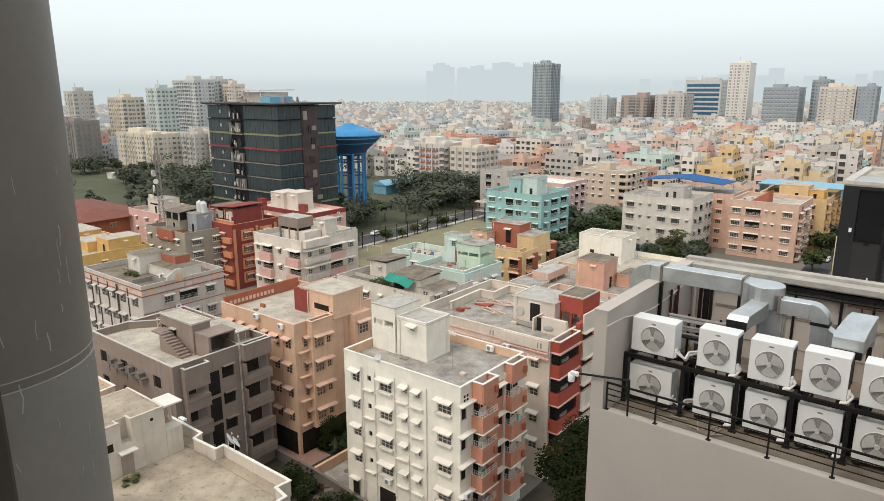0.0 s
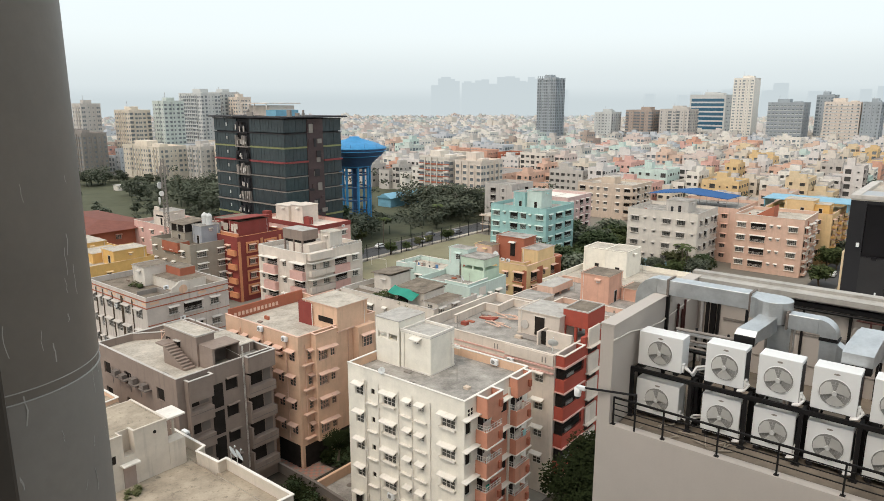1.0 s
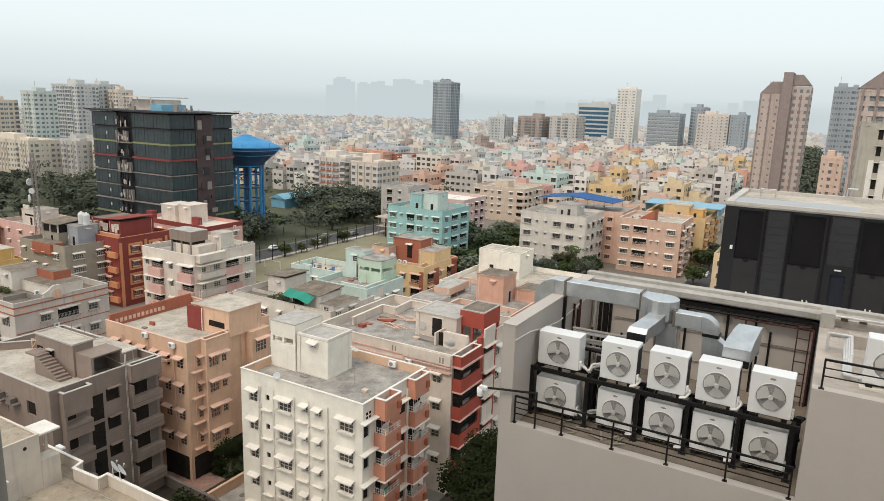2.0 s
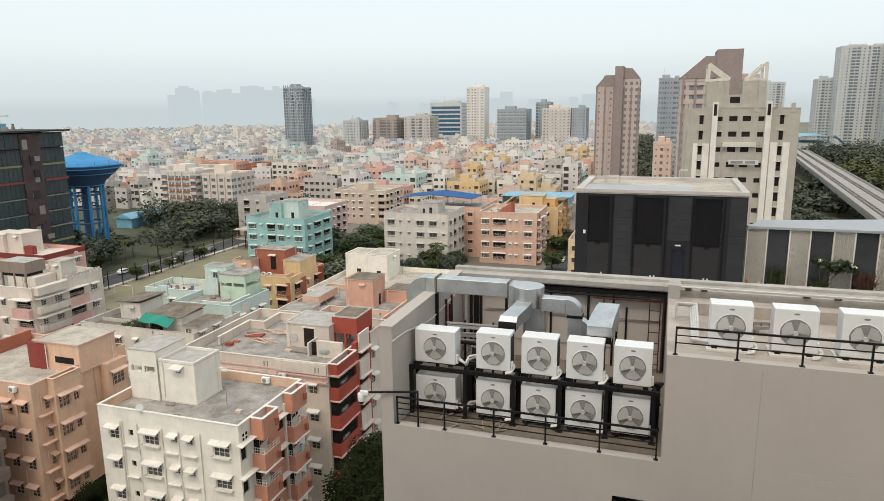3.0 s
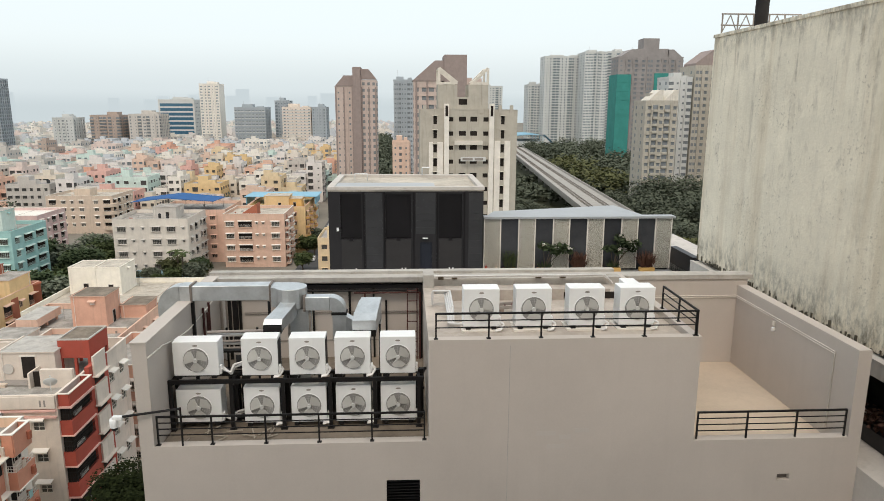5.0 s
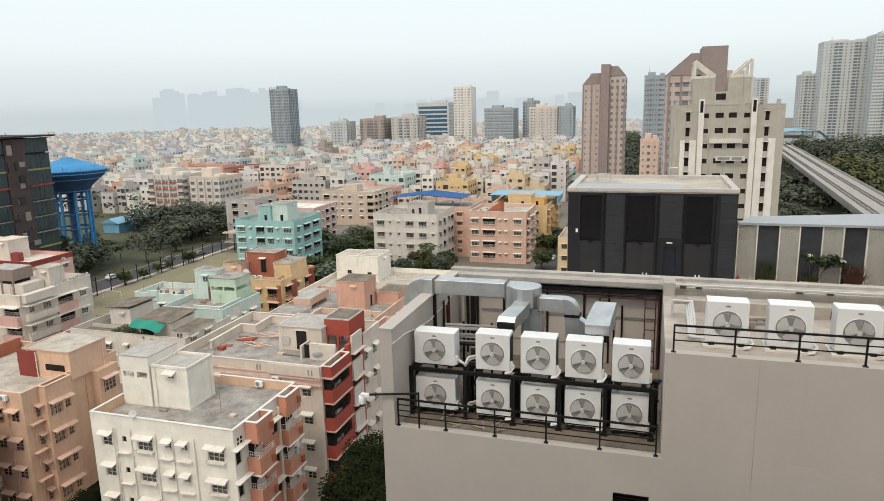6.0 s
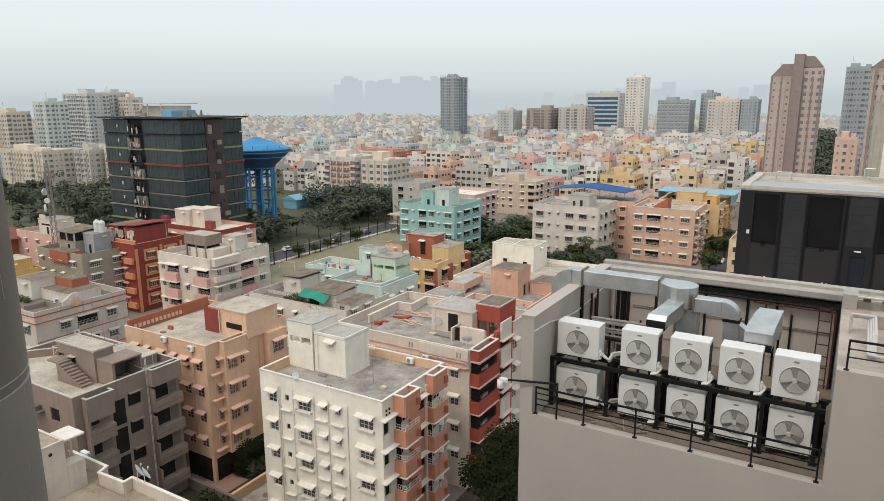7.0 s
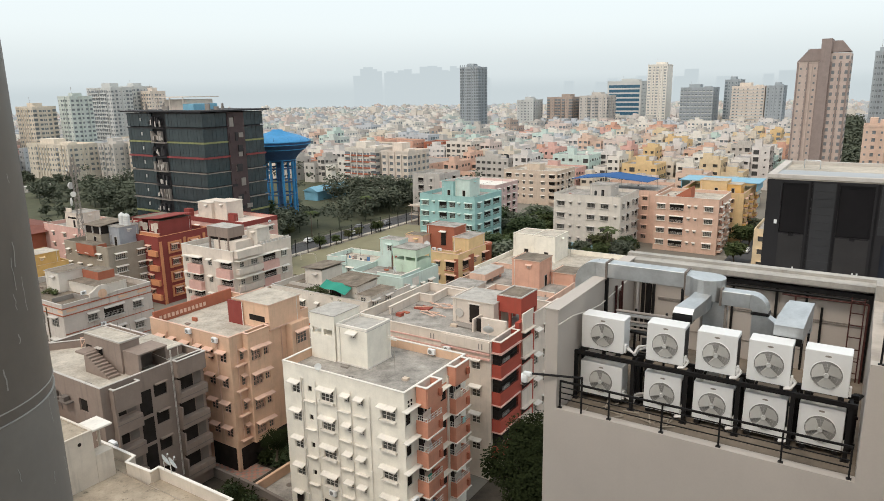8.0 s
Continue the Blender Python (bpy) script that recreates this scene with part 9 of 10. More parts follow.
def tower_face(t, w, d, face, n, z0, z1, fh, ww, hh, wall, win, trim, rnd):
    """A tower's face: window columns of several kinds, balcony strips, piers and ledges."""
    run = w if face in ("front", "back") else d
    put = put_on(face, w, d)
    gw, gb, gp = Geo(), Geo(), Geo()

    def slab(g, s0, s1, q0, q1, za, zb):
        a, b = put(s0, 0, q0), put(s1, 0, q1)
        g.box(min(a[0], b[0]), min(a[1], b[1]), za, max(a[0], b[0]), max(a[1], b[1]), zb)

    kinds = [rnd.choice("wwWbsd") for _ in range((n + 1) // 2)]
    kinds = kinds + kinds[::-1][n % 2:]
    pitch = run / n
    for i, k in enumerate(kinds[:n]):
        c = pitch * (i + 0.5) + rnd.uniform(-0.12, 0.12) * pitch
        z = z1 - fh
        while z > z0:
            if k == "b":
                slab(gw, c - pitch * 0.4, c + pitch * 0.4, -0.06, 0.02, z + 0.1, z + fh - 0.45)
                slab(gb, c - pitch * 0.44, c + pitch * 0.44, -0.9, -0.003, z - 0.15, z + 0.85)
            elif k == "d":
                slab(gw, c - ww * 0.75, c - ww * 0.1, -0.05, 0.02, z + 0.8, z + 0.8 + hh)
                slab(gw, c + ww * 0.1, c + ww * 0.75, -0.05, 0.02, z + 0.8, z + 0.8 + hh)
            elif k == "s":
                slab(gw, c - ww * 0.25, c + ww * 0.25, -0.05, 0.02, z + 1.1, z + 1.1 + hh * 0.6)
            else:
                f = 1.25 if k == "W" else 0.8
                slab(gw, c - ww * f / 2, c + ww * f / 2, -0.05, 0.02, z + 0.8, z + 0.8 + hh)
                slab(gb, c - ww * f / 2 - 0.15, c + ww * f / 2 + 0.15, -0.45, -0.003, z + 0.85 + hh, z + 0.97 + hh)
            z -= fh
        if i and rnd.random() < 0.55:
            slab(gp, pitch * i - 0.28, pitch * i + 0.28, -0.55, -0.003, 0.2, z1 + rnd.choice((0.0, 1.2)))
    part("glazing", gw, win, t, kind="stuff")
    if gb.v:
        part("ledge_work", gb, trim, t, kind="stuff")
    if gp.v:
        part("pier_work", gp, trim, t, kind="stuff")


def tower(name, label, u0, v0, u1, v1, z, wall, win, nf, nr, fh=3.0, ww=1.3, hh=1.4, z0=2.0, bands=None, fins=None, group="distant towers", trim=None):
    if group == "skyline towers":        # the far row of towers
        u0, v0, u1, v1, z = 1.22 * u0, 1.22 * v0, 1.22 * u1, 1.22 * v1, 48 + 1.22 * (z - 48)
    w, d = u1 - u0, v1 - v0
    rnd = random.Random(int(abs(u0 * 7 + v0 * 3)))
    t = thing(name, label, "tower block", at(u0, v0), group)
    g = Geo()
    g.box(0, 0, 0, w, d, z)
    part("wall", g, wall, t)
    for face, n in (("front", nf), ("right", nr), ("left", nr), ("back", nf)):
        if n and face in ("front", "right"):
            tower_face(t, w, d, face, n, z0, z - 0.6, fh, ww * 1.15, hh, wall, win, trim or wall, rnd)
        elif n:
            g = Geo()
            window_grid(g, w, d, face, z0, z - 0.6, max(2, n // 2), fh, ww, hh)
            part("glazing", g, win, t, kind="stuff")
    part("parapet", ring(-0.1, -0.1, w + 0.1, d + 0.1, z, z + 1.0, 0.3), wall, t)
    if bands:
        g = Geo()
        q = z - fh
        while q > z0:
            g.box(-0.25, -0.5, q - 0.1, w + 0.25, -0.003, q + 0.6)
            q -= fh
        part("floor_banding", g, bands, t, kind="stuff")
    for s in fins or ():
        g = Geo()
        g.box(s - 0.9, -0.9, 0, s + 0.9, -0.003, z + 0.5)
        part("fin", g, wall, t)
    x = w * rnd.uniform(0.1, 0.45)
    g = Geo()
    g.box(x, d * 0.3, z, x + w * 0.35, d * 0.7, z + rnd.uniform(2.6, 4.5))
    part("lift_room", g, wall, t)
    g = Geo()
    g.box(w * 0.68, d * 0.2, z, w * 0.88, d * 0.5, z + rnd.uniform(1.5, 3.0))
    part("roof_tank", g, trim or wall, t)
    g = Geo()
    g.tube((x + 1, d * 0.4, z), (x + 1, d * 0.4, z + rnd.uniform(5, 8)), 0.1, 4)
    part("antenna", g, M_GREYP, t)
    return t


# cream tower beside the podium, with open gable frames on top
M_CREAMD = paint("weathered_cream_paint", (0.455, 0.435, 0.385), 0.6)
h, zr = house("tower_block", "cream tower block with white strips and open roof gables", 2.8, 146, 23.5, 162, 47.4, 15, M_CREAMD, M_CREAMT,
              [(3.2, "l"), (6.5, "q"), (9.0, "c"), (11.4, "c"), (14.0, "q"), (17.6, "l")], "wsw", fh=2.97, near=False, shade=False, back="ww", left="wsw", category="tower block", group="distant towers", cap=M_CREAMD, parapet=0.8, glass=M_TOWERWIN)
for s_ in (5.6, 15.15):
    block_part(h, "pier", s_ - 0.5, -0.75, 8, s_ + 0.5, -0.003, zr + 2.0, M_TRIMW, "tall white pier")
    block_part(h, "pier_slot", s_ - 0.28, -0.77, zr - 0.6, s_ + 0.28, -0.752, zr + 1.6, M_DARK)
for x0, x1, z0, z1 in ((1.9, 2.75, 8, 40.6), (3.65, 4.9, 8, 40.6), (15.9, 17.15, 6, 40.9), (18.05, 19.3, 6, 40.9)):
    block_part(h, "white_strip", x0, -0.14, z0, x1, -0.003, z1, M_TRIMW, "freshly whitened wall strip")
for k in range(13):
    zb = zr - 0.15 - 2.97 * (k + 1)
    for x in (3.2, 17.6):
        block_part(h, "window_shade", x - 0.6, -0.4, zb + 2.65, x + 0.6, -0.003, zb + 2.75, M_CREAMT)
block_part(h, "wall_band", 7.3, -0.7, 40.0, 13.3, -0.003, 40.9, M_CREAMT, "pale band")
for x in (1.0, 13.0, 17.0, 19.4):
    block_part(h, "parapet_pier", x - 0.35, -0.1, zr, x + 0.35, 0.4, zr + 1.7, M_CREAMD)
g = Geo()
g.box(3.9, 2.0, zr - 0.02, 14.6, 10, zr + 3.4)
g.box(3.9, 2.0, zr + 3.4, 8.0, 10, zr + 6.0)
g.box(10.4, 2.0, zr + 3.4, 14.6, 10, zr + 6.0)
part("roof_room", g, M_CREAMD, h)
block_part(h, "roof_opening", 8.3, 1.95, zr + 1.8, 10.1, 2.2, zr + 3.0, M_DARK)
block_part(h, "roof_ledge", 3.4, 1.2, zr + 0.8, 15.1, 1.99, zr + 1.0, M_CREAMD)
for x0, x1 in ((4.1, 8.0), (14.5, 11.4)):
    g = Geo()
    for y in (2.2, 9.6):
        for p, q in (((x0, 6.0), (x0, 9.4)), ((x0, 9.4), (x1, 6.4)), ((x0, 6.2), (x1, 6.4))):
            g.tube((p[0], y, zr + p[1]), (q[0], y, zr + q[1]), 0.38, 4)
    g.tube((x0, 2.2, zr + 9.2), (x0, 9.6, zr + 9.2), 0.3, 4)
    part("gable_frame", g, M_CREAMT, h, "open cream gable frame")
g = Geo()
g.box(8.6, -0.85, 36.6, 14.0, -0.76, 37.5)
g.box(9.0, -0.9, 36.8, 11.2, -0.86, 37.3, 1)
g.box(11.6, -0.9, 36.8, 13.4, -0.86, 37.3, 1)
part("sign_board", g, [M_DISH, M_GREYP], h, "pale sign board with dark bars")

# dusty pink and brown tower behind it
t = tower("tower_block", "dusty pink tower block with dark brown stair towers", 2.7, 250, 12.5, 268, 56, M_PINKT, M_GREYWIN, 4, 5, group="pink and brown towers")
g = Geo()
g.box(11, -1.0, 0, 19.0, 14, 66)
part("stair_tower", g, M_BROWNT, t, "dark brown stair tower")
g = Geo()
g.face([(-0.4, -0.4, 57), (11, -0.4, 57), (11, -0.4, 64), (7.6, -0.4, 64)])
g.face([(-0.4, 12, 57), (7.6, 12, 64), (11, 12, 64), (11, 12, 57)])
g.face([(-0.4, -0.4, 57), (7.6, -0.4, 64), (7.6, 12, 64), (-0.4, 12, 57)])
g.face([(7.6, -0.4, 64), (11, -0.4, 64), (11, 12, 64), (7.6, 12, 64)])
part("gable", g, M_BROWNT, t)
for s in (1.0, 4.9, 9.0):
    g = Geo()
    g.box(s - 0.35, -0.6, 0, s + 0.35, -0.003, 57)
    part("fin", g, M_BROWNT, t)
tower("tower_block", "dusty pink tower block with dark brown stair towers", 20.5, 262, 30, 280, 56, M_PINKT, M_GREYWIN, 3, 5, group="pink and brown towers")
# twin tower
t = tower("tower_block", "dusty pink twin tower with a brown stair tower between the blocks", -34.3, 340, -25.6, 358, 56.5, M_PINKT, M_GREYWIN, 3, 5, group="pink and brown towers")
g = Geo()
g.box(8.7, -2, 0, 12.6, 12, 66.4)
part("stair_tower", g, M_BROWNT, t, "dark brown stair tower")
g = Geo()
g.box(12.6, 0, 0, 20.0, 17, 60.5)
part("wing", g, M_PINKT, t)
g = Geo()
window_grid(g, 7.4, 17, "front", 3, 60, 3, 3.0, 1.2, 1.4, put=lambda s, z, q: (12.6 + s, q, z))
window_grid(g, 7.4, 17, "right", 3, 60, 5, 3.0, 1.2, 1.4, put=lambda s, z, q: (20.0 - q, s, z))
part("glazing", g, M_GREYWIN, t, kind="stuff")
for x0, x1, za, zb in ((0, 8.7, 57.4, 62.5), (20.0, 12.6, 61, 65.5)):
    g = Geo()
    g.face([(x0, -0.3, za), (x1, -0.3, za), (x1, -0.3, zb), ((x0 + x1) / 2, -0.3, zb)])
    g.face([(x0, 10, za), ((x0 + x1) / 2, 10, zb), (x1, 10, zb), (x1, 10, za)])
    g.face([(x0, -0.3, za), ((x0 + x1) / 2, -0.3, zb), ((x0 + x1) / 2, 10, zb), (x0, 10, za)])
    part("gable", g, M_BROWNT, t)
for s in (0.4, 4.3, 8.4, 13, 16.4, 19.6):
    g = Geo()
    g.box(s - 0.3, -0.5, 0, s + 0.3, -0.003, 57)
    part("fin", g, M_BROWNT, t)
tower("tower_block", "plain blue grey slab tower", -8.3, 480, 6, 500, 65, M_GREYT, M_GREYWIN, 8, 6, fh=3.2)
# right-hand group
t = tower("tower_block", "unfinished brown tower wrapped in green safety netting", 152, 495, 199, 513, 82.5, M_SHELLT, M_GREYWIN, 9, 7, fh=3.2, ww=2.2, hh=1.7, group="towers beyond the viaduct")
g = Geo()
g.box(-0.8, -0.8, 0, 9.5, -0.01, 71)
g.box(-0.8, -0.01, 0, -0.01, 18.5, 71)
for k in range(20):
    g.box(-0.95, -0.95, 8 + 3.2 * k, 9.6, 18.6, 8.1 + 3.2 * k)
part("netting", g, M_NETG, t, "green safety netting")
g = Geo()
g.box(26.5, -0.6, 58, 38, -0.01, 72)
part("netting", g, M_NETG, t)
for x, y0, y1, za, zb in ((0, 0, 16, 82.5, 88.5), (47, 0, 16, 82.5, 88.5)):
    g = Geo()
    x1 = 14 if x == 0 else 36
    for y in (y0, y1):
        g.face([(x, y, za), (x1, y, za), (x1, y, zb), ((x + x1) / 2 + (x1 - x) * 0.15, y, zb)])
    g.face([(x, y0, za), ((x + x1) / 2 + (x1 - x) * 0.15, y0, zb), ((x + x1) / 2 + (x1 - x) * 0.15, y1, zb), (x, y1, za)])
    g.face([((x + x1) / 2 + (x1 - x) * 0.15, y0, zb), (x1, y0, zb), (x1, y1, zb), ((x + x1) / 2 + (x1 - x) * 0.15, y1, zb)])
    part("shoulder", g, M_SHELLT, t)
g = Geo()
g.box(14, 1, 82.5, 36, 16, 89)
g.box(18, 2, 89, 29.5, 14, 96.2)
part("crown", g, M_SHELLT, t)
t = tower("tower_block", "cream tower block with stepped gables", 105.2, 300, 119.5, 316, 50, M_CREAMD, M_GREYWIN, 5, 5, group="towers beyond the viaduct", fh=3.1, ww=1.5)
for x0, x1, y1 in ((0, 7.6, 10), (7.2, 14.3, 14)):
    g = Geo()
    a = 5.6
    g.face([(x0, 0, 50), (x1, 0, 50), (x1, 0, 50 + a), (x1 - 1.5, 0, 50 + a)])
    g.face([(x0, y1, 50), (x1 - 1.5, y1, 50 + a), (x1, y1, 50 + a), (x1, y1, 50)])
    g.face([(x0, 0, 50), (x1 - 1.5, 0, 50 + a), (x1 - 1.5, y1, 50 + a), (x0, y1, 50)])
    g.face([(x1 - 1.5, 0, 50 + a), (x1, 0, 50 + a), (x1, y1, 50 + a), (x1 - 1.5, y1, 50 + a)])
    g.face([(x1, 0, 50), (x1, y1, 50), (x1, y1, 50 + a), (x1, 0, 50 + a)])
    part("gable", g, M_CREAMT, t)
tower("tower_block", "white and cream tower block with dark corner strips", 121.4, 317, 132.5, 332, 61, M_FARW, M_GREYWIN, 4, 5, group="towers beyond the viaduct", ww=1.6)
t = tower("tower_block", "cream tower block with a brown roof gable", 133, 316, 150, 334, 66, M_CREAMD, M_GREYWIN, 5, 5, group="towers beyond the viaduct", ww=1.6)
g = Geo()
g.prism([(0, 0), (17, 0), (17, 14), (0, 14)], 67, 68)
g.face([(0, 0, 68), (12, 0, 68), (12, 0, 74), (8, 0, 74)])
g.face([(0, 14, 68), (8, 14, 74), (12, 14, 74), (12, 14, 68)])
g.face([(0, 0, 68), (8, 0, 74), (8, 14, 74), (0, 14, 68)])
part("gable", g, M_BROWNT, t)
tower("tower_block", "salmon apartment block with a white roof beside a wooded road", -6.6, 330, 1.5, 345, 30.5, M_PALEO, M_GREYWIN, 3, 4, group="pink and brown towers")
tower("tower_block", "cream tower block among the trees", 145, 296, 164, 316, 62, M_CREAMT, M_GREYWIN, 6, 5, group="towers beyond the viaduct")
tower("tower_block", "tall pale grey tower block", 157, 785, 201, 812, 103, M_FARW, M_FARWIN, 10, 6, group="towers beyond the viaduct", fins=(26, 34))
tower("tower_block", "tall white tower block with balcony strips", 195, 755, 220, 790, 106, M_FARW, M_FARWIN, 8, 6, group="towers beyond the viaduct", fins=(13, 19))
tower("tower_block", "tall white tower block with balcony strips", 222, 763, 246, 790, 107, M_FARW, M_FARWIN, 5, 6, group="towers beyond the viaduct")
tower("tower_block", "pale tower block beside taller ones", 144, 812, 164, 841, 73, M_FARW, M_FARWIN, 6, 6, group="towers beyond the viaduct")
tower("tower_block", "pale grey tower block in the haze", 87, 930, 130, 960, 74, M_FARW, M_FARWIN, 9, 6, group="towers beyond the viaduct")
# skyline over the houses
tower("tower_block", "narrow white tower with a blank side", -180, 620, -163, 638, 66, M_TRIMW, M_FARWIN, 5, 0, group="skyline towers", fins=(15.5,))
t = tower("office_tower", "white office block with blue ribbon windows", -223, 640, -191, 665, 52.5, M_FARW, M_FARWIN, 0, 6, group="skyline towers", fh=4.2)
g = Geo()
for k in range(7):
    g.box(1.8, -0.12, 17 + k * 5.0, 37.2, 0.05, 20.2 + k * 5.0)
part("ribbon_window", g, M_GLASSB, t, "blue ribbon windows", kind="stuff")
tower("office_tower", "grey office block with white floor bands", -146, 600, -120, 625, 46, M_GREYT, M_GREYWIN, 9, 6, group="skyline towers", fh=3.6, bands=M_FARW)
tower("tower_block", "blue grey glass tower", -119, 640, -106, 660, 52, M_GREYT, M_FARWIN, 5, 5, group="skyline towers", fh=3.4)
tower("tower_block", "pale stepped apartment block", -104, 590, -80, 615, 46.5, M_PINKW, M_GREYWIN, 7, 6, group="skyline towers", bands=M_FARW)
tower("tower_block", "plain grey slab block", -79, 590, -67, 612, 46.5, M_GREYT, M_GREYWIN, 4, 5, group="skyline towers")
tower("tower_block", "white apartment block with dark strips", -278, 560, -262, 580, 37.5, M_FARW, M_GREYWIN, 5, 5, group="skyline towers")
tower("tower_block", "beige apartment block in the crowded skyline", -251, 565, -228, 590, 39.5, M_PALED, M_GREYWIN, 7, 6, group="skyline towers")
tower("tower_block", "beige apartment block in the crowded skyline", -220, 562, -196, 585, 40.5, M_GREYW, M_GREYWIN, 7, 6, group="skyline towers")
t = tower("unfinished_tower", "tall bare concrete tower under construction", -313, 520, -295, 536, 66, M_GREYT, M_GREYWIN, 8, 6, group="skyline towers", fh=3.0, ww=2.0, hh=1.9)
for i in range(9):
    block_part(t, "starter_column", i * 2.6, 0.3, 69.9, i * 2.6 + 0.6, 0.9, 73.0, M_GREYT)
SLABS = ((-520, 222, 14, 14, 45, M_GREYW, "pinkish grey apartment tower in the haze"), (-507, 246, 22, 16, 40.5, M_PALEC, "beige apartment slab"), (-483, 263, 15, 16, 47, M_PALEG, "pale green apartment tower"),
         (-540, 318, 33, 18, 53, M_FARW, "pale grey apartment tower in the haze"), (-536, 340, 24, 18, 54, M_FARW, "pale grey apartment tower in the haze"),
         (-509, 345, 12, 14, 50, M_PINKW, "pinkish apartment tower"), (-434, 214, 44, 18, 20, M_PALEC, "long cream apartment block behind a green plot"),
         (-386, 230, 15, 16, 20, M_GREYW, "grey brown apartment block behind trees"), (-369, 238, 36, 16, 20.5, M_PALEC, "cream apartment block behind trees"),
         (-492, 194, 46, 16, 27, M_GREYP, "grey brown apartment slab behind trees"))
for u, v, w, d, z, mt, lb in SLABS:
    tower("apartment_slab", lb, u, v, u + w, v + d, z, mt, M_GREYWIN, int(w / 3), int(d / 3), group="apartment slabs beyond the trees")
t = tower("house", "white apartment block with brick red storey bands", -225, 262, -206, 280, 20, M_WHITE, M_GREYWIN, 5, 5, group="houses across the gardens", ww=2.0, bands=M_BRICK)
t = tower("house", "pinkish apartment block with white frames", -204, 264, -188, 282, 19, M_PINKW, M_GREYWIN, 4, 5, group="houses across the gardens", ww=2.0)

# ---- metro viaduct and station ----
VIA = at(72.2, 232, 0, -4.1)
via = thing("metro_viaduct", "raised concrete metro viaduct with two tracks", "viaduct", VIA)
g = Geo()
g.box(-8.4, -60, 9.6, 8.4, 520, 10.6)
g.prism([(-2.6, -60), (2.6, -60), (2.6, 520), (-2.6, 520)], 8.2, 9.6)
part("deck", g, M_RAIL, via)
for x in (-8.4, 8.1):
    g = Geo()
    g.box(x, -60, 9.2, x + 0.3, 520, 11.7)
    part("parapet", g, M_RAIL, via, "pale concrete parapet")
for x in (-4.2, -2.6, 2.6, 4.2):
    g = Geo()
    g.box(x - 0.09, -60, 10.75, x + 0.09, 520, 10.95)
    part("rail", g, M_TRACK, via)
g = Geo()
for i in range(300):
    y = -60 + i * 1.9
    g.box(-4.8, y, 10.6, -2.0, y + 0.35, 10.7)
    g.box(2.0, y, 10.6, 4.8, y + 0.35, 10.7)
part("sleeper_bed", g, M_TRACK, via, kind="stuff")
for i in range(20):
    y = -45 + i * 28
    g = Geo()
    g.box(-1.0, y - 1.0, 0, 1.0, y + 1.0, 7.2)
    g.prism([(-1.0, y - 1.0), (1.0, y - 1.0), (1.0, y + 1.0), (-1.0, y + 1.0)], 6.5, 7.2)
    g.box(-4.0, y - 1.1, 7.2, 4.0, y + 1.1, 8.2)
    part("pier", g, M_RAIL, via)
stn = thing("metro_station", "metro station with a long blue roof over the viaduct", "station", at(116, 690))
g = Geo()
g.box(-4, 0, 6, 22, 60, 14)
part("hall", g, M_FARW, stn)
g = Geo()
a = []
for i in range(9):
    w_ = math.pi * i / 8
    a.append((9 - 15.5 * math.cos(w_), 19 + 1.6 * math.sin(w_)))
for (x0, z0), (x1, z1) in zip(a, a[1:]):
    g.face([(x0, -4, z0), (x1, -4, z1), (x1, 64, z1), (x0, 64, z0)])
    g.face([(x0, -4, z0 - 0.4), (x0, 64, z0 - 0.4), (x1, 64, z1 - 0.4), (x1, -4, z1 - 0.4)])
for x in (-5, 22.5):
    for y in (0, 20, 40, 60):
        g.box(x, y, 6, x + 0.6, y + 0.6, 19)
part("roof", g, M_SKYROOF, stn, "blue curved sheet roof")
g = Geo()
g.face([(26, 6, 20), (34, -10, 11), (34, 6, 11), (26, 20, 20)])
g.box(26, -6, 0, 33, 10, 10.5)
part("stair_roof", g, M_SKYROOF, stn)

# ---- trees ----


def tree_meshes(seed, high, wide, n_clump, leaf_n, size, mat, palm=False):
    rnd = random.Random(seed)
    tr, cr = Geo(), Geo()
    if palm:
        tr.tube((0, 0, 0), (0.2, 0.1, high), 0.16, 7, r2=0.1)
        for i in range(16):
            a, l = rnd.uniform(0, 6.28), rnd.uniform(1.8, 2.6)
            p = Vector((0.2, 0.1, high))
            for k in range(7):
                q = p + Vector((math.cos(a), math.sin(a), 0.55 - 0.22 * k)) * l / 7
                s = Vector((-math.sin(a), math.cos(a), 0)) * (0.32 - 0.03 * k)
                d = Vector((0, 0, -0.16))
                cr.face([p, q, q + s + d, p + s + d])
                cr.face([q, p, p - s + d, q - s + d])
                p = q
    else:
        th = high * rnd.uniform(0.28, 0.38)
        tr.tube((0, 0, 0), (0.1 * wide, 0.05 * wide, th), 0.045 * high, 8, r2=0.03 * high)
        for c in range(n_clump):
            a = 2 * math.pi * c / n_clump + rnd.uniform(-0.4, 0.4)
            q = wide * rnd.uniform(0.15, 0.78)
            p = Vector((q * math.cos(a), q * math.sin(a), th + (high - th) * rnd.uniform(0.25, 0.86)))
            s = Vector((0.1 * wide, 0.05 * wide, th * rnd.uniform(0.75, 1)))
            mid = (s + p) / 2 + Vector((0, 0, 0.1 * high))
            tr.tube(s, mid, 0.022 * high, 5, r2=0.012 * high, caps=False)
            tr.tube(mid, p, 0.012 * high, 5, r2=0.004 * high, caps=False)
            leaf_clump(cr, p, wide * rnd.uniform(0.3, 0.5), leaf_n, size * rnd.uniform(0.8, 1.2), rnd, flat=0.75)
    return tr.mesh("trunk", M_BARK), cr.mesh("crown", mat)


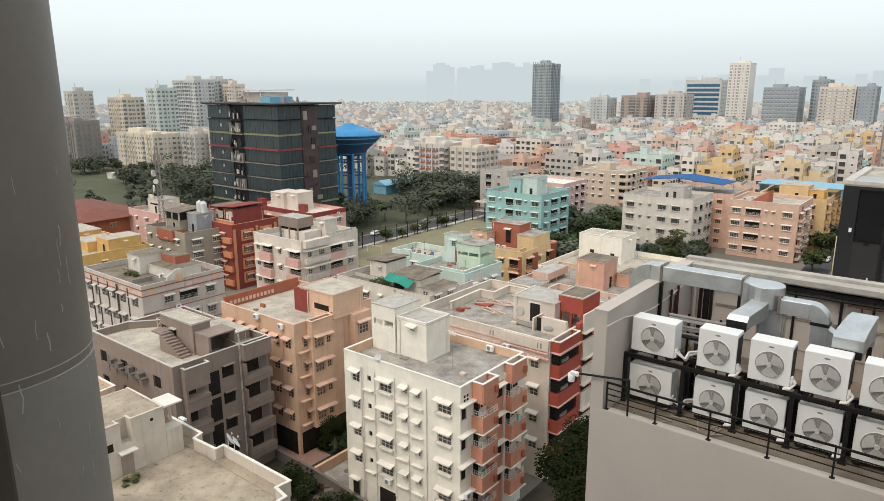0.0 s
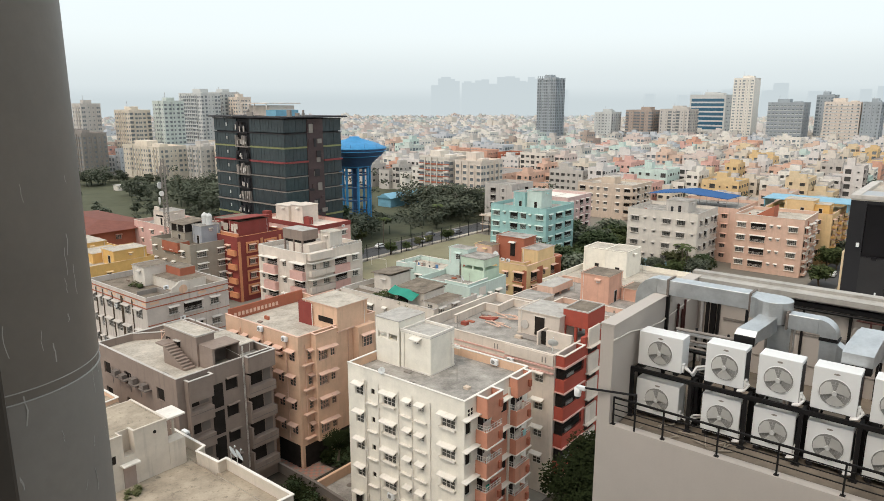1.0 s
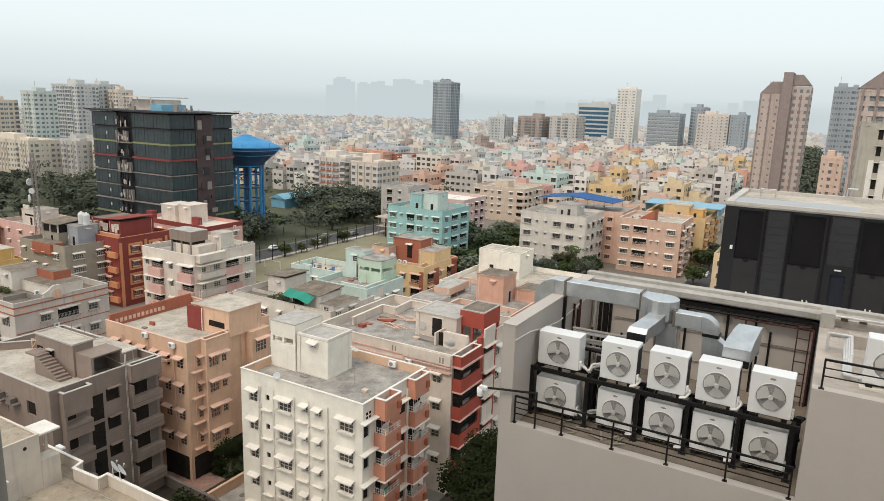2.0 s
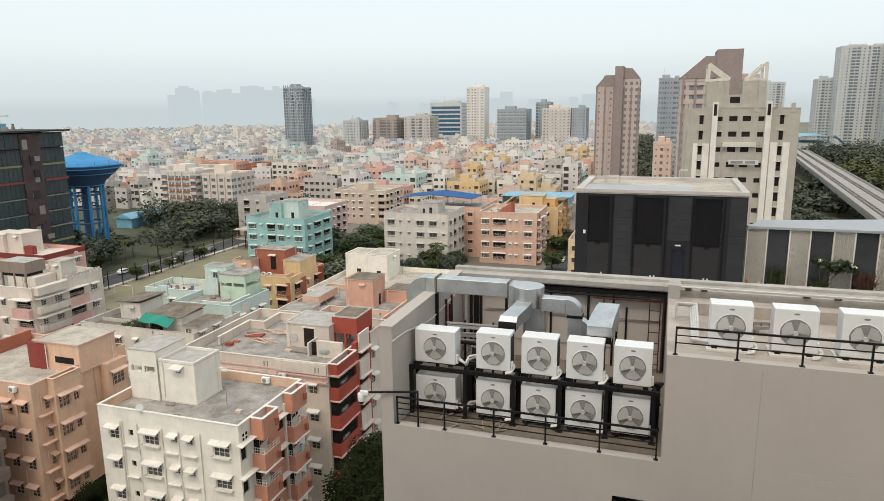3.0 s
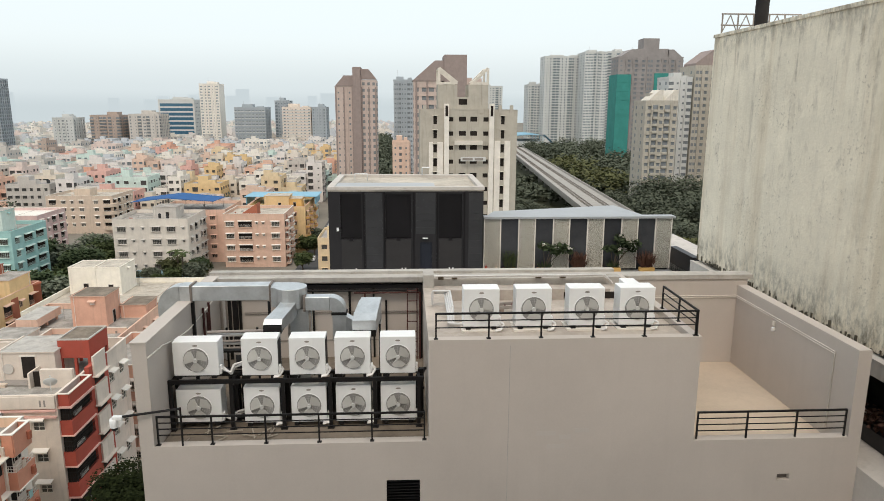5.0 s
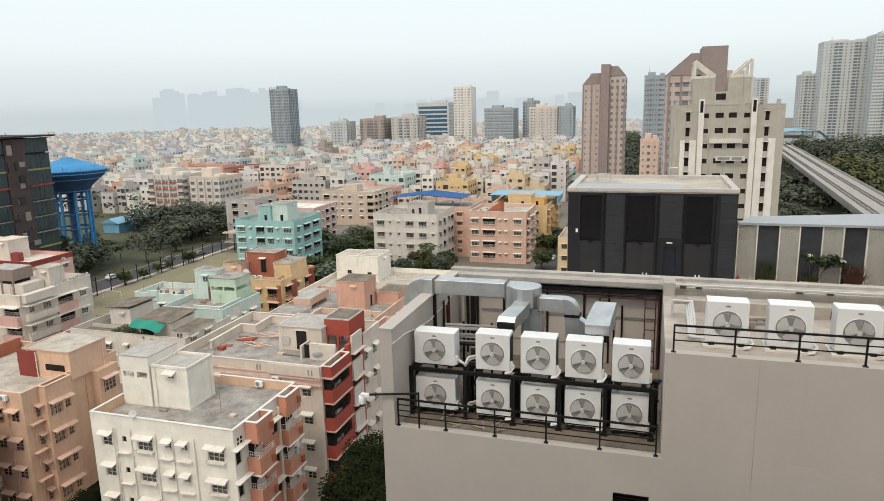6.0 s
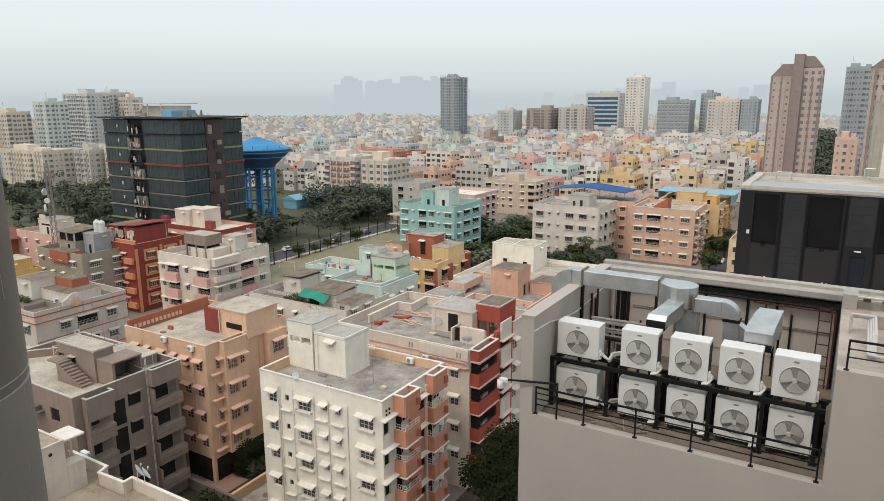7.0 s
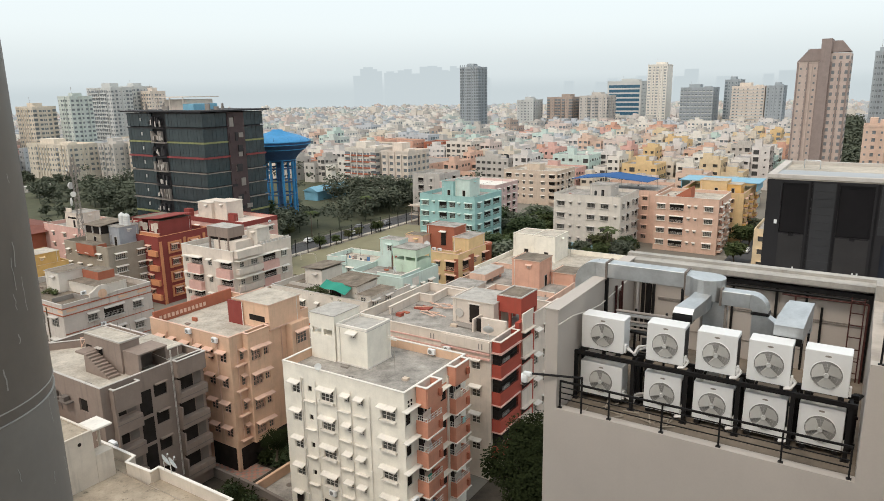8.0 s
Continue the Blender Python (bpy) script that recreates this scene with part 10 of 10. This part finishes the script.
TREES = [tree_meshes(1, 8.5, 4.2, 19, 115, 0.82, M_LEAF[0]), tree_meshes(2, 10.5, 4.8, 21, 115, 0.88, M_LEAF[1]), tree_meshes(3, 7.0, 3.6, 17, 105, 0.76, M_LEAF[2]),
         tree_meshes(4, 9.5, 5.2, 21, 105, 0.95, M_LEAF[3]), tree_meshes(5, 8.0, 2.0, 1, 1, 0.5, M_LEAF[0], True)]
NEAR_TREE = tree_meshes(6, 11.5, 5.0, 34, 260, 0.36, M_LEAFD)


def tree(u, v, kind, scale=1.0, turn=0.0, meshes=None, label=None, group="street and garden trees", z=0.0):
    labels = ("leafy green garden tree", "tall dark green tree", "small olive green tree", "broad grey green tree", "slim palm tree with drooping fronds")
    t = thing("palm_tree" if kind == 4 else "tree", label or labels[kind], "tree", at(u, v, z, turn) @ Matrix.Scale(scale, 4), group)
    a, b = meshes or TREES[kind]
    part("trunk", a, None, t)
    part("crown", b, None, t)


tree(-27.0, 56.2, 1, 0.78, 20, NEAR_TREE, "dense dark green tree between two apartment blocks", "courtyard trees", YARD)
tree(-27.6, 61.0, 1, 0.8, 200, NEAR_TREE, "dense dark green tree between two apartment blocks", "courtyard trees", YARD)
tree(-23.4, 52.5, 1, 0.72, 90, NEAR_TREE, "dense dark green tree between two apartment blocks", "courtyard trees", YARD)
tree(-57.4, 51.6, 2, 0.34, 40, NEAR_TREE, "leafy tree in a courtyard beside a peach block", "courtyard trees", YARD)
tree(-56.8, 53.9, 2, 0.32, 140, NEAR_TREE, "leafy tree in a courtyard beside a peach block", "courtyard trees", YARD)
rnd = random.Random(21)
SPOTS = []


def wood(u0, v0, u1, v1, n, kinds=(0, 1, 2, 3), lo=0.7, hi=1.2):
    for _ in range(n):
        SPOTS.append((rnd.uniform(u0, u1), rnd.uniform(v0, v1), rnd.choice(kinds), rnd.uniform(lo, hi)))


wood(-187, 143, -159, 182, 26)                      # round the office block and the water tower
wood(-208, 196, -160, 258, 75)
wood(-186, 226, -158, 258, 26, (0, 2), lo=0.5, hi=0.8)
wood(-160, 60, -158, 130, 10, lo=0.6, hi=0.9)
wood(-300, 158, -222, 196, 70, (0, 1, 2), lo=1.0, hi=1.5)
wood(-300, 95, -212, 150, 26, (0, 2), lo=0.5, hi=0.9)
wood(-346, 160, -316, 180, 9, (0, 1), lo=0.8, hi=1.2)
wood(-422, 174, -394, 190, 10, lo=0.8, hi=1.1)
wood(-440, 192, -350, 212, 20, (0, 2), lo=0.4, hi=0.7)
wood(-97, 163, -84, 178, 8, (0, 2), lo=0.5, hi=0.8)
wood(-146, 128, -144.8, 200, 7, (2, 0), lo=0.35, hi=0.55)
wood(-97, 178, -84, 212, 18, lo=0.7, hi=1.05)        # between the teal and the grey white blocks
wood(-112, 184, -98, 202, 10, lo=0.8, hi=1.1)
wood(-66, 180, -56, 188, 6, lo=0.6, hi=0.95)
wood(-80, 178, -66, 187, 4, lo=0.35, hi=0.5)
wood(-96, 143, -76, 160, 12, lo=0.8, hi=1.1)
wood(-33, 198, -30, 240, 5, lo=0.5, hi=0.8)
wood(-128, 101, -124, 108, 3, lo=0.6, hi=0.8)
wood(-98, 88, -92, 104, 5, lo=0.5, hi=0.7)
wood(30, 175, 58, 330, 80, lo=0.5, hi=0.85)            # both sides of the viaduct
wood(87, 165, 101, 330, 80, (0, 2, 2, 2), lo=0.8, hi=1.15)
wood(98, 330, 118, 480, 60, (0, 2, 2, 3), lo=0.9, hi=1.2)
wood(104, 190, 190, 292, 85, lo=0.8, hi=1.3)
wood(92, 250, 130, 296, 40, (1, 3, 0), lo=1.2, hi=1.7)
wood(100, 284, 134, 298, 26, (1, 3), lo=1.7, hi=2.1)
FARSPOTS = []
for u0, v0, u1, v1, n, lo, hi in ((100, 335, 128, 480, 90, 1.2, 1.8), (112, 480, 150, 660, 130, 1.3, 1.9), (150, 440, 205, 488, 60, 1.6, 2.3), (118, 345, 160, 440, 90, 1.3, 1.9),
                                  (150, 540, 250, 700, 90, 1.4, 2.0), (-27, 380, -2, 470, 60, 1.0, 1.5), (-36, 470, -10, 640, 70, 1.2, 1.7), (-48, 640, -16, 900, 70, 1.2, 1.8), (30, 330, 76, 560, 110, 0.6, 0.95)):
    for _ in range(n):
        FARSPOTS.append((rnd.uniform(u0, u1), rnd.uniform(v0, v1), rnd.uniform(lo, hi)))
SPOTS = [p for p in SPOTS if not (-216 < p[0] < -183 and 197 < p[1] < 226)]
SPOTS.sort(key=lambda p: math.hypot(p[0], p[1]))
for u, v, k, s in SPOTS[:160]:
    tree(u, v, k, s, rnd.uniform(0, 360))
g = Geo()
for u, v, k, s in SPOTS[160:]:
    for _ in range(7):
        leaf_clump(g, (u + rnd.uniform(-3, 3) * s, v + rnd.uniform(-3, 3) * s, s * rnd.uniform(3.5, 8.5)), 2.4 * s, 46, 1.05, rnd)
    g.tube((u, v, 0), (u, v, 4 * s), 0.25 * s, 5)
belt = Geo()
for u, v, s in FARSPOTS:
    q = belt if 330 < v < 490 and 98 < u < 114 else g
    for _ in range(6):
        leaf_clump(q, (u + rnd.uniform(-3, 3) * s, v + rnd.uniform(-3, 3) * s, s * rnd.uniform(3.5, 8.5)), 2.6 * s, 26, 1.8, rnd)
    q.tube((u, v, 0), (u, v, 4 * s), 0.25 * s, 5)
solid("far_woods", belt, M_LEAF[2], at(0, 0), "lighter green row of trees beside the raised tracks", "trees", kind="stuff")
solid("far_woods", g, M_LEAF[3], at(0, 0), "grey green woods behind the houses", "trees", kind="stuff")
for u, v in ((-176, 249), (-171, 252), (-168, 240), (-63, 186), (-61, 183), (-158, 165), (-163, 200)):
    tree(u, v, 4, 1.1, rnd.uniform(0, 360))

# ---- parked cars ----
M_CARW = material("white_car_paint", (0.7, 0.7, 0.69), 0.3, spread=0.04, bump=0)
M_CARG = material("grey_car_paint", (0.2, 0.2, 0.21), 0.3, spread=0.04, bump=0)


def car(u, v, turn, mat, label):
    t = thing("car", label, "car", at(u, v, 0.06, turn), "parked cars")
    key = ("car", mat.name)
    if key not in CACHE:
        g = Geo()
        prof = [(-2.1, 0.35), (2.1, 0.35), (2.15, 0.7), (1.2, 0.9), (0.6, 1.45), (-1.2, 1.48), (-2.0, 0.95), (-2.15, 0.8)]
        g.face([(x, -0.85, z) for x, z in prof])
        g.face([(x, 0.85, z) for x, z in reversed(prof)])
        for (a, b), (c, d) in zip(prof, prof[1:] + prof[:1]):
            g.face([(a, -0.85, b), (a, 0.85, b), (c, 0.85, d), (c, -0.85, d)])
        wd = Geo()
        wd.box(-1.5, -0.87, 0.98, 0.7, 0.87, 1.36)
        wh = Geo()
        wh.tube((0, -0.1, 0), (0, 0.1, 0), 0.32, 12)
        CACHE[key] = (bevelled(g, 0.05, 1).mesh("body", mat), wd.mesh("windows", M_GLASS), wh.mesh("wheel", M_TANKB))
    b, w, q = CACHE[key]
    part("body", b, None, t)
    part("window_band", w, None, t)
    for x in (-1.3, 1.3):
        for y in (-0.8, 0.8):
            part("wheel", q, None, t, m=pose(x, y, 0.3))


for u, v, a, mt in ((-154.5, 160, 90, M_CARW), (-149.5, 176, 90, M_CARW), (-154.6, 186, 90, M_CARG), (-149.0, 142, 90, M_CARW), (-150.0, 196, 90, M_CARG), (-6, 360, 90, M_CARG), (-3, 372, 90, M_CARW), (-30, 212, 90, M_CARW)):
    car(u, v, a, mt, "white parked car on the road" if mt is M_CARW else "grey parked car on the road")

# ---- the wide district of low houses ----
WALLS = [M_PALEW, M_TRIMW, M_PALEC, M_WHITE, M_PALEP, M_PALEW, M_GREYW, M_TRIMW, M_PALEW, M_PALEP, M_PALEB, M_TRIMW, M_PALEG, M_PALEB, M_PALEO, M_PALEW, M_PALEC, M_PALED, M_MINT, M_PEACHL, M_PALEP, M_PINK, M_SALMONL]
# cooler whites for the farthest houses: the haze is put into their paint
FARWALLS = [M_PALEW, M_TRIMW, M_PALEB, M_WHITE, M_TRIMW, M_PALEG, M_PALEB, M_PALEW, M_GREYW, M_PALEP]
KEEP = [(-240, 60, -144, 130), (-160, 60, -144, 222), (-310, 70, -158, 258), (-150, 40, -30, 204), (-142, 200, -27, 285), (-162, 222, -142, 246), (-240, 296, -203, 348), (-300, 374, -244, 405), (-446, 140, -388, 234), (-388, 140, -300, 258), (-228, 255, -155, 302),
        (-15, 290, 2, 900), (-30, 375, 0, 480), (-38, 470, -8, 650), (-50, 640, -14, 900), (-8, 328, 3, 347), (-34, 118, -26.5, 420), (-38, 335, -12, 362), (-388, 628, -352, 660), (-145, 200, -128, 224)]

KEEP += [(u - 1, v - 1, u + w + 1, v + d + 1) for u, v, w, d, z, mt, lb in SLABS]

def free(u0, v0, u1, v1):
    return not any(u0 < c and u1 > a and v0 < d and v1 > b for a, b, c, d in KEEP)


HOUSE_LABELS = {"white_wall_paint": "white", "pinkish_white_paint": "pinkish white", "beige_paint": "beige", "light_peach_paint": "light peach", "ivory_wall_paint": "ivory", "grey_white_paint": "weathered grey white",
                "white_trim_paint": "bright white", "pink_paint": "pink", "light_salmon_paint": "light salmon", "mint_green_paint": "mint green", "light_yellow_paint": "light yellow", "pale_pink_paint": "pale pink", "hazed_white_paint": "hazed white", "hazed_cream_paint": "hazed cream", "pale_grey_green_paint": "pale grey green", "hazed_peach_paint": "hazed peach", "hazed_yellow_paint": "hazed yellow", "dull_brown_paint": "dull brown", "hazed_blue_grey_paint": "hazed blue grey", "peach_wall_paint": "peach", "orange_paint": "orange", "teal_green_paint": "teal"}


def shell(g, gw, w, d, z, rnd, ox=0.0, oy=0.0, hut=True, wins=True, mw=0, mr=1, mx=0, shades=True, step=True):
    """A plain house body with parapet, roof hut and openings, added to shared lists of faces."""
    if step and w > 11 and rnd.random() < 0.75:      # two volumes, one a storey lower
        k = w * rnd.uniform(0.38, 0.62)
        low = z - rnd.choice((1.6, 3.3, 3.3, 5.0))
        a, b = (z, low) if rnd.random() < 0.5 else (low, z)
        e = d * rnd.uniform(0.0, 0.22)
        shell(g, gw, k, d, a, rnd, ox, oy, a == z, wins, mw, mr, mx, shades, False)
        shell(g, gw, w - k - 0.05, d - e, b, rnd, ox + k + 0.05, oy + e, b == z or rnd.random() < 0.4, wins, mw, mr, mx, shades, False)
        return min(a, b) - 0.9
    zr = z - 0.9
    g.box(ox, oy, 0, ox + w, oy + d, zr, mw, top=mr)
    t = 0.2
    for a in ((0, 0, w, t), (0, d - t, w, d), (0, t, t, d - t), (w - t, t, w, d - t)):
        g.box(ox + a[0], oy + a[1], zr, ox + a[2], oy + a[3], z, mw)
    if hut:
        x, y = rnd.uniform(0.3, w * 0.45), rnd.uniform(0.5, d * 0.5)
        hw, hd, hh = min(w * 0.5, rnd.uniform(3, 5)), rnd.uniform(3, 6), rnd.uniform(2.4, 4.0)
        g.box(ox + x, oy + y, zr, ox + x + hw, oy + y + hd, zr + hh, mw, top=mr)
        if rnd.random() < 0.5:
            x2 = x + hw
            g.box(ox + x2, oy + y, zr, ox + min(x2 + 3, w - 0.2), oy + y + 3.4, zr + rnd.uniform(1.6, 3.0), mw, top=mr)
    if wins:
        fl = int((z - 1) / 3.3)
        for face, run in (("front", w), ("right", d)):
            put = put_on(face, w, d)
            n = max(2, int(run / 3.1))
            kinds = [rnd.choice((1.2, 1.5, 1.9, 0.7, 2.4)) for _ in range(n)]
            for k in range(fl):
                zb = zr - 3.3 * (k + 1)
                for i, ww in enumerate(kinds):
                    s = run * (i + 0.5) / n
                    hh = 0.7 if ww < 0.8 else (2.0 if ww > 2 else 1.3)
                    a, b = put(s - ww / 2, 0, -0.03), put(s + ww / 2, 0, 0.1)
                    z0 = zb + (0.5 if ww > 2 else 1.0)
                    gw.box(ox + min(a[0], b[0]), oy + min(a[1], b[1]), z0, ox + max(a[0], b[0]), oy + max(a[1], b[1]), z0 + hh, mx)
                    if not shades:
                        continue
                    a, b = put(s - ww / 2 - 0.15, 0, -0.5), put(s + ww / 2 + 0.15, 0, 0.0)
                    g.box(ox + min(a[0], b[0]), oy + min(a[1], b[1]), z0 + hh + 0.05, ox + max(a[0], b[0]), oy + max(a[1], b[1]), z0 + hh + 0.15, mw)
    return zr


rnd = random.Random(77)
cells = []
v = 160.0
while v < 1500:
    dv = rnd.uniform(14, 20)
    u = -1300.0
    while u < 60:
        du = rnd.uniform(13, 22)
        az = math.degrees(math.atan2(u, v)) + 38.36
        dist = math.hypot(u, v)
        if -36 < az < 52 and 150 < dist < 1500 and rnd.random() < 0.93:
            cells.append((dist, u, v, du - rnd.uniform(1.0, 3.0), dv - rnd.uniform(0.8, 2.0)))
        u += du + (5.0 if rnd.random() < 0.25 else 0.0)
    v += dv + (6.0 if rnd.random() < 0.4 else 0.5)
cells.sort()
made = 0
FAR = {}
for dist, u, v, w, d in cells:
    if not free(u, v, u + w, v + d):
        continue
    if u > 20 and v < 600:
        continue
    tall = rnd.random()
    z = rnd.choice((9.8, 13.0, 13.2, 13.4, 16.2, 16.6)) + rnd.uniform(-0.5, 0.8) + (4 if tall > 0.96 else 0)
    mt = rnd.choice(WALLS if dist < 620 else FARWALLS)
    az = math.degrees(math.atan2(u, v)) + 38.36
    if 20 < az < 44 and rnd.random() < 0.55 and dist < 600:
        mt = rnd.choice((M_PALEO, M_PEACHL, M_YELL, M_PALEC, M_PEACHL, M_PALEY, M_TRIMW, M_PALEW, M_YELL, M_SALMONL, M_PALEO))
    if made < 100:
        made += 1
        t = thing("house", "%s flat-roofed house in the crowded district" % HOUSE_LABELS.get(mt.name, "pale"), "house", at(u, v), "district houses")
        g, gw = Geo(), Geo()
        zr = shell(g, gw, w, d, z, rnd)
        part("body", g, [mt, rnd.choice((M_ROOF, M_FARROOF, M_FARROOF))], t)
        # openings turn greyer with distance, haze in the colour again
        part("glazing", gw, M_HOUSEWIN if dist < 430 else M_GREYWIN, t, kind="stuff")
        if rnd.random() < 0.35:
            water_tank(u + w * 0.7, v + d * 0.7, zr, rnd.choice((M_TANKB, M_TRIMW)), 0.7, 1.5)
    else:
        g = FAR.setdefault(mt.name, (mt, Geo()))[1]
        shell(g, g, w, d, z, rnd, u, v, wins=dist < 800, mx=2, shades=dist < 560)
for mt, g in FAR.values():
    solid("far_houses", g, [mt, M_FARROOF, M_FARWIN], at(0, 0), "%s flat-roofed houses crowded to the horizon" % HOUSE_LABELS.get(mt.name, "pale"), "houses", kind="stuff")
rnd = random.Random(31)
g = Geo()
for _ in range(900):                                  # tree tops between the far houses
    a, r = radians(rnd.uniform(-36, 60)), rnd.uniform(300, 1100)
    p = (r * math.sin(a), r * math.cos(a), rnd.uniform(4, 9))
    leaf_clump(g, p, rnd.uniform(2, 4), 40, 1.3, rnd, flat=0.6)
solid("far_trees", g, M_LEAF[3], SITE[0], "grey green tree tops among far houses", "trees", kind="stuff")

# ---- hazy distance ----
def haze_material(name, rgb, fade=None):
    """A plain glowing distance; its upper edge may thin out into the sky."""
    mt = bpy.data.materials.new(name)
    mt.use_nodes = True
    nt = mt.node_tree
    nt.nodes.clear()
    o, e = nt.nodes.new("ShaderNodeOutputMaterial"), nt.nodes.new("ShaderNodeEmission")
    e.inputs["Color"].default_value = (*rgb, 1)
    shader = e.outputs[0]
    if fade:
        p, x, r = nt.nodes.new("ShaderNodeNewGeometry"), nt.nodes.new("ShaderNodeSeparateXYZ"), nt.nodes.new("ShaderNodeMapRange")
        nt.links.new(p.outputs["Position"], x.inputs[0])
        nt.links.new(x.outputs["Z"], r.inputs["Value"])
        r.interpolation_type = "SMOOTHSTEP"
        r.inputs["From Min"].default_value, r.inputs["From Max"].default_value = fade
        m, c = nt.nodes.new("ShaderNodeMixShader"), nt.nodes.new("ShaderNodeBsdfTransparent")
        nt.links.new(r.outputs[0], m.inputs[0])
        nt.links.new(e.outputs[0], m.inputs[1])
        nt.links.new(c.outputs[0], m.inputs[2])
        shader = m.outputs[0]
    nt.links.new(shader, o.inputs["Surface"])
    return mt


# the haze is painted: self-lit tints on plain far sheets and boxes
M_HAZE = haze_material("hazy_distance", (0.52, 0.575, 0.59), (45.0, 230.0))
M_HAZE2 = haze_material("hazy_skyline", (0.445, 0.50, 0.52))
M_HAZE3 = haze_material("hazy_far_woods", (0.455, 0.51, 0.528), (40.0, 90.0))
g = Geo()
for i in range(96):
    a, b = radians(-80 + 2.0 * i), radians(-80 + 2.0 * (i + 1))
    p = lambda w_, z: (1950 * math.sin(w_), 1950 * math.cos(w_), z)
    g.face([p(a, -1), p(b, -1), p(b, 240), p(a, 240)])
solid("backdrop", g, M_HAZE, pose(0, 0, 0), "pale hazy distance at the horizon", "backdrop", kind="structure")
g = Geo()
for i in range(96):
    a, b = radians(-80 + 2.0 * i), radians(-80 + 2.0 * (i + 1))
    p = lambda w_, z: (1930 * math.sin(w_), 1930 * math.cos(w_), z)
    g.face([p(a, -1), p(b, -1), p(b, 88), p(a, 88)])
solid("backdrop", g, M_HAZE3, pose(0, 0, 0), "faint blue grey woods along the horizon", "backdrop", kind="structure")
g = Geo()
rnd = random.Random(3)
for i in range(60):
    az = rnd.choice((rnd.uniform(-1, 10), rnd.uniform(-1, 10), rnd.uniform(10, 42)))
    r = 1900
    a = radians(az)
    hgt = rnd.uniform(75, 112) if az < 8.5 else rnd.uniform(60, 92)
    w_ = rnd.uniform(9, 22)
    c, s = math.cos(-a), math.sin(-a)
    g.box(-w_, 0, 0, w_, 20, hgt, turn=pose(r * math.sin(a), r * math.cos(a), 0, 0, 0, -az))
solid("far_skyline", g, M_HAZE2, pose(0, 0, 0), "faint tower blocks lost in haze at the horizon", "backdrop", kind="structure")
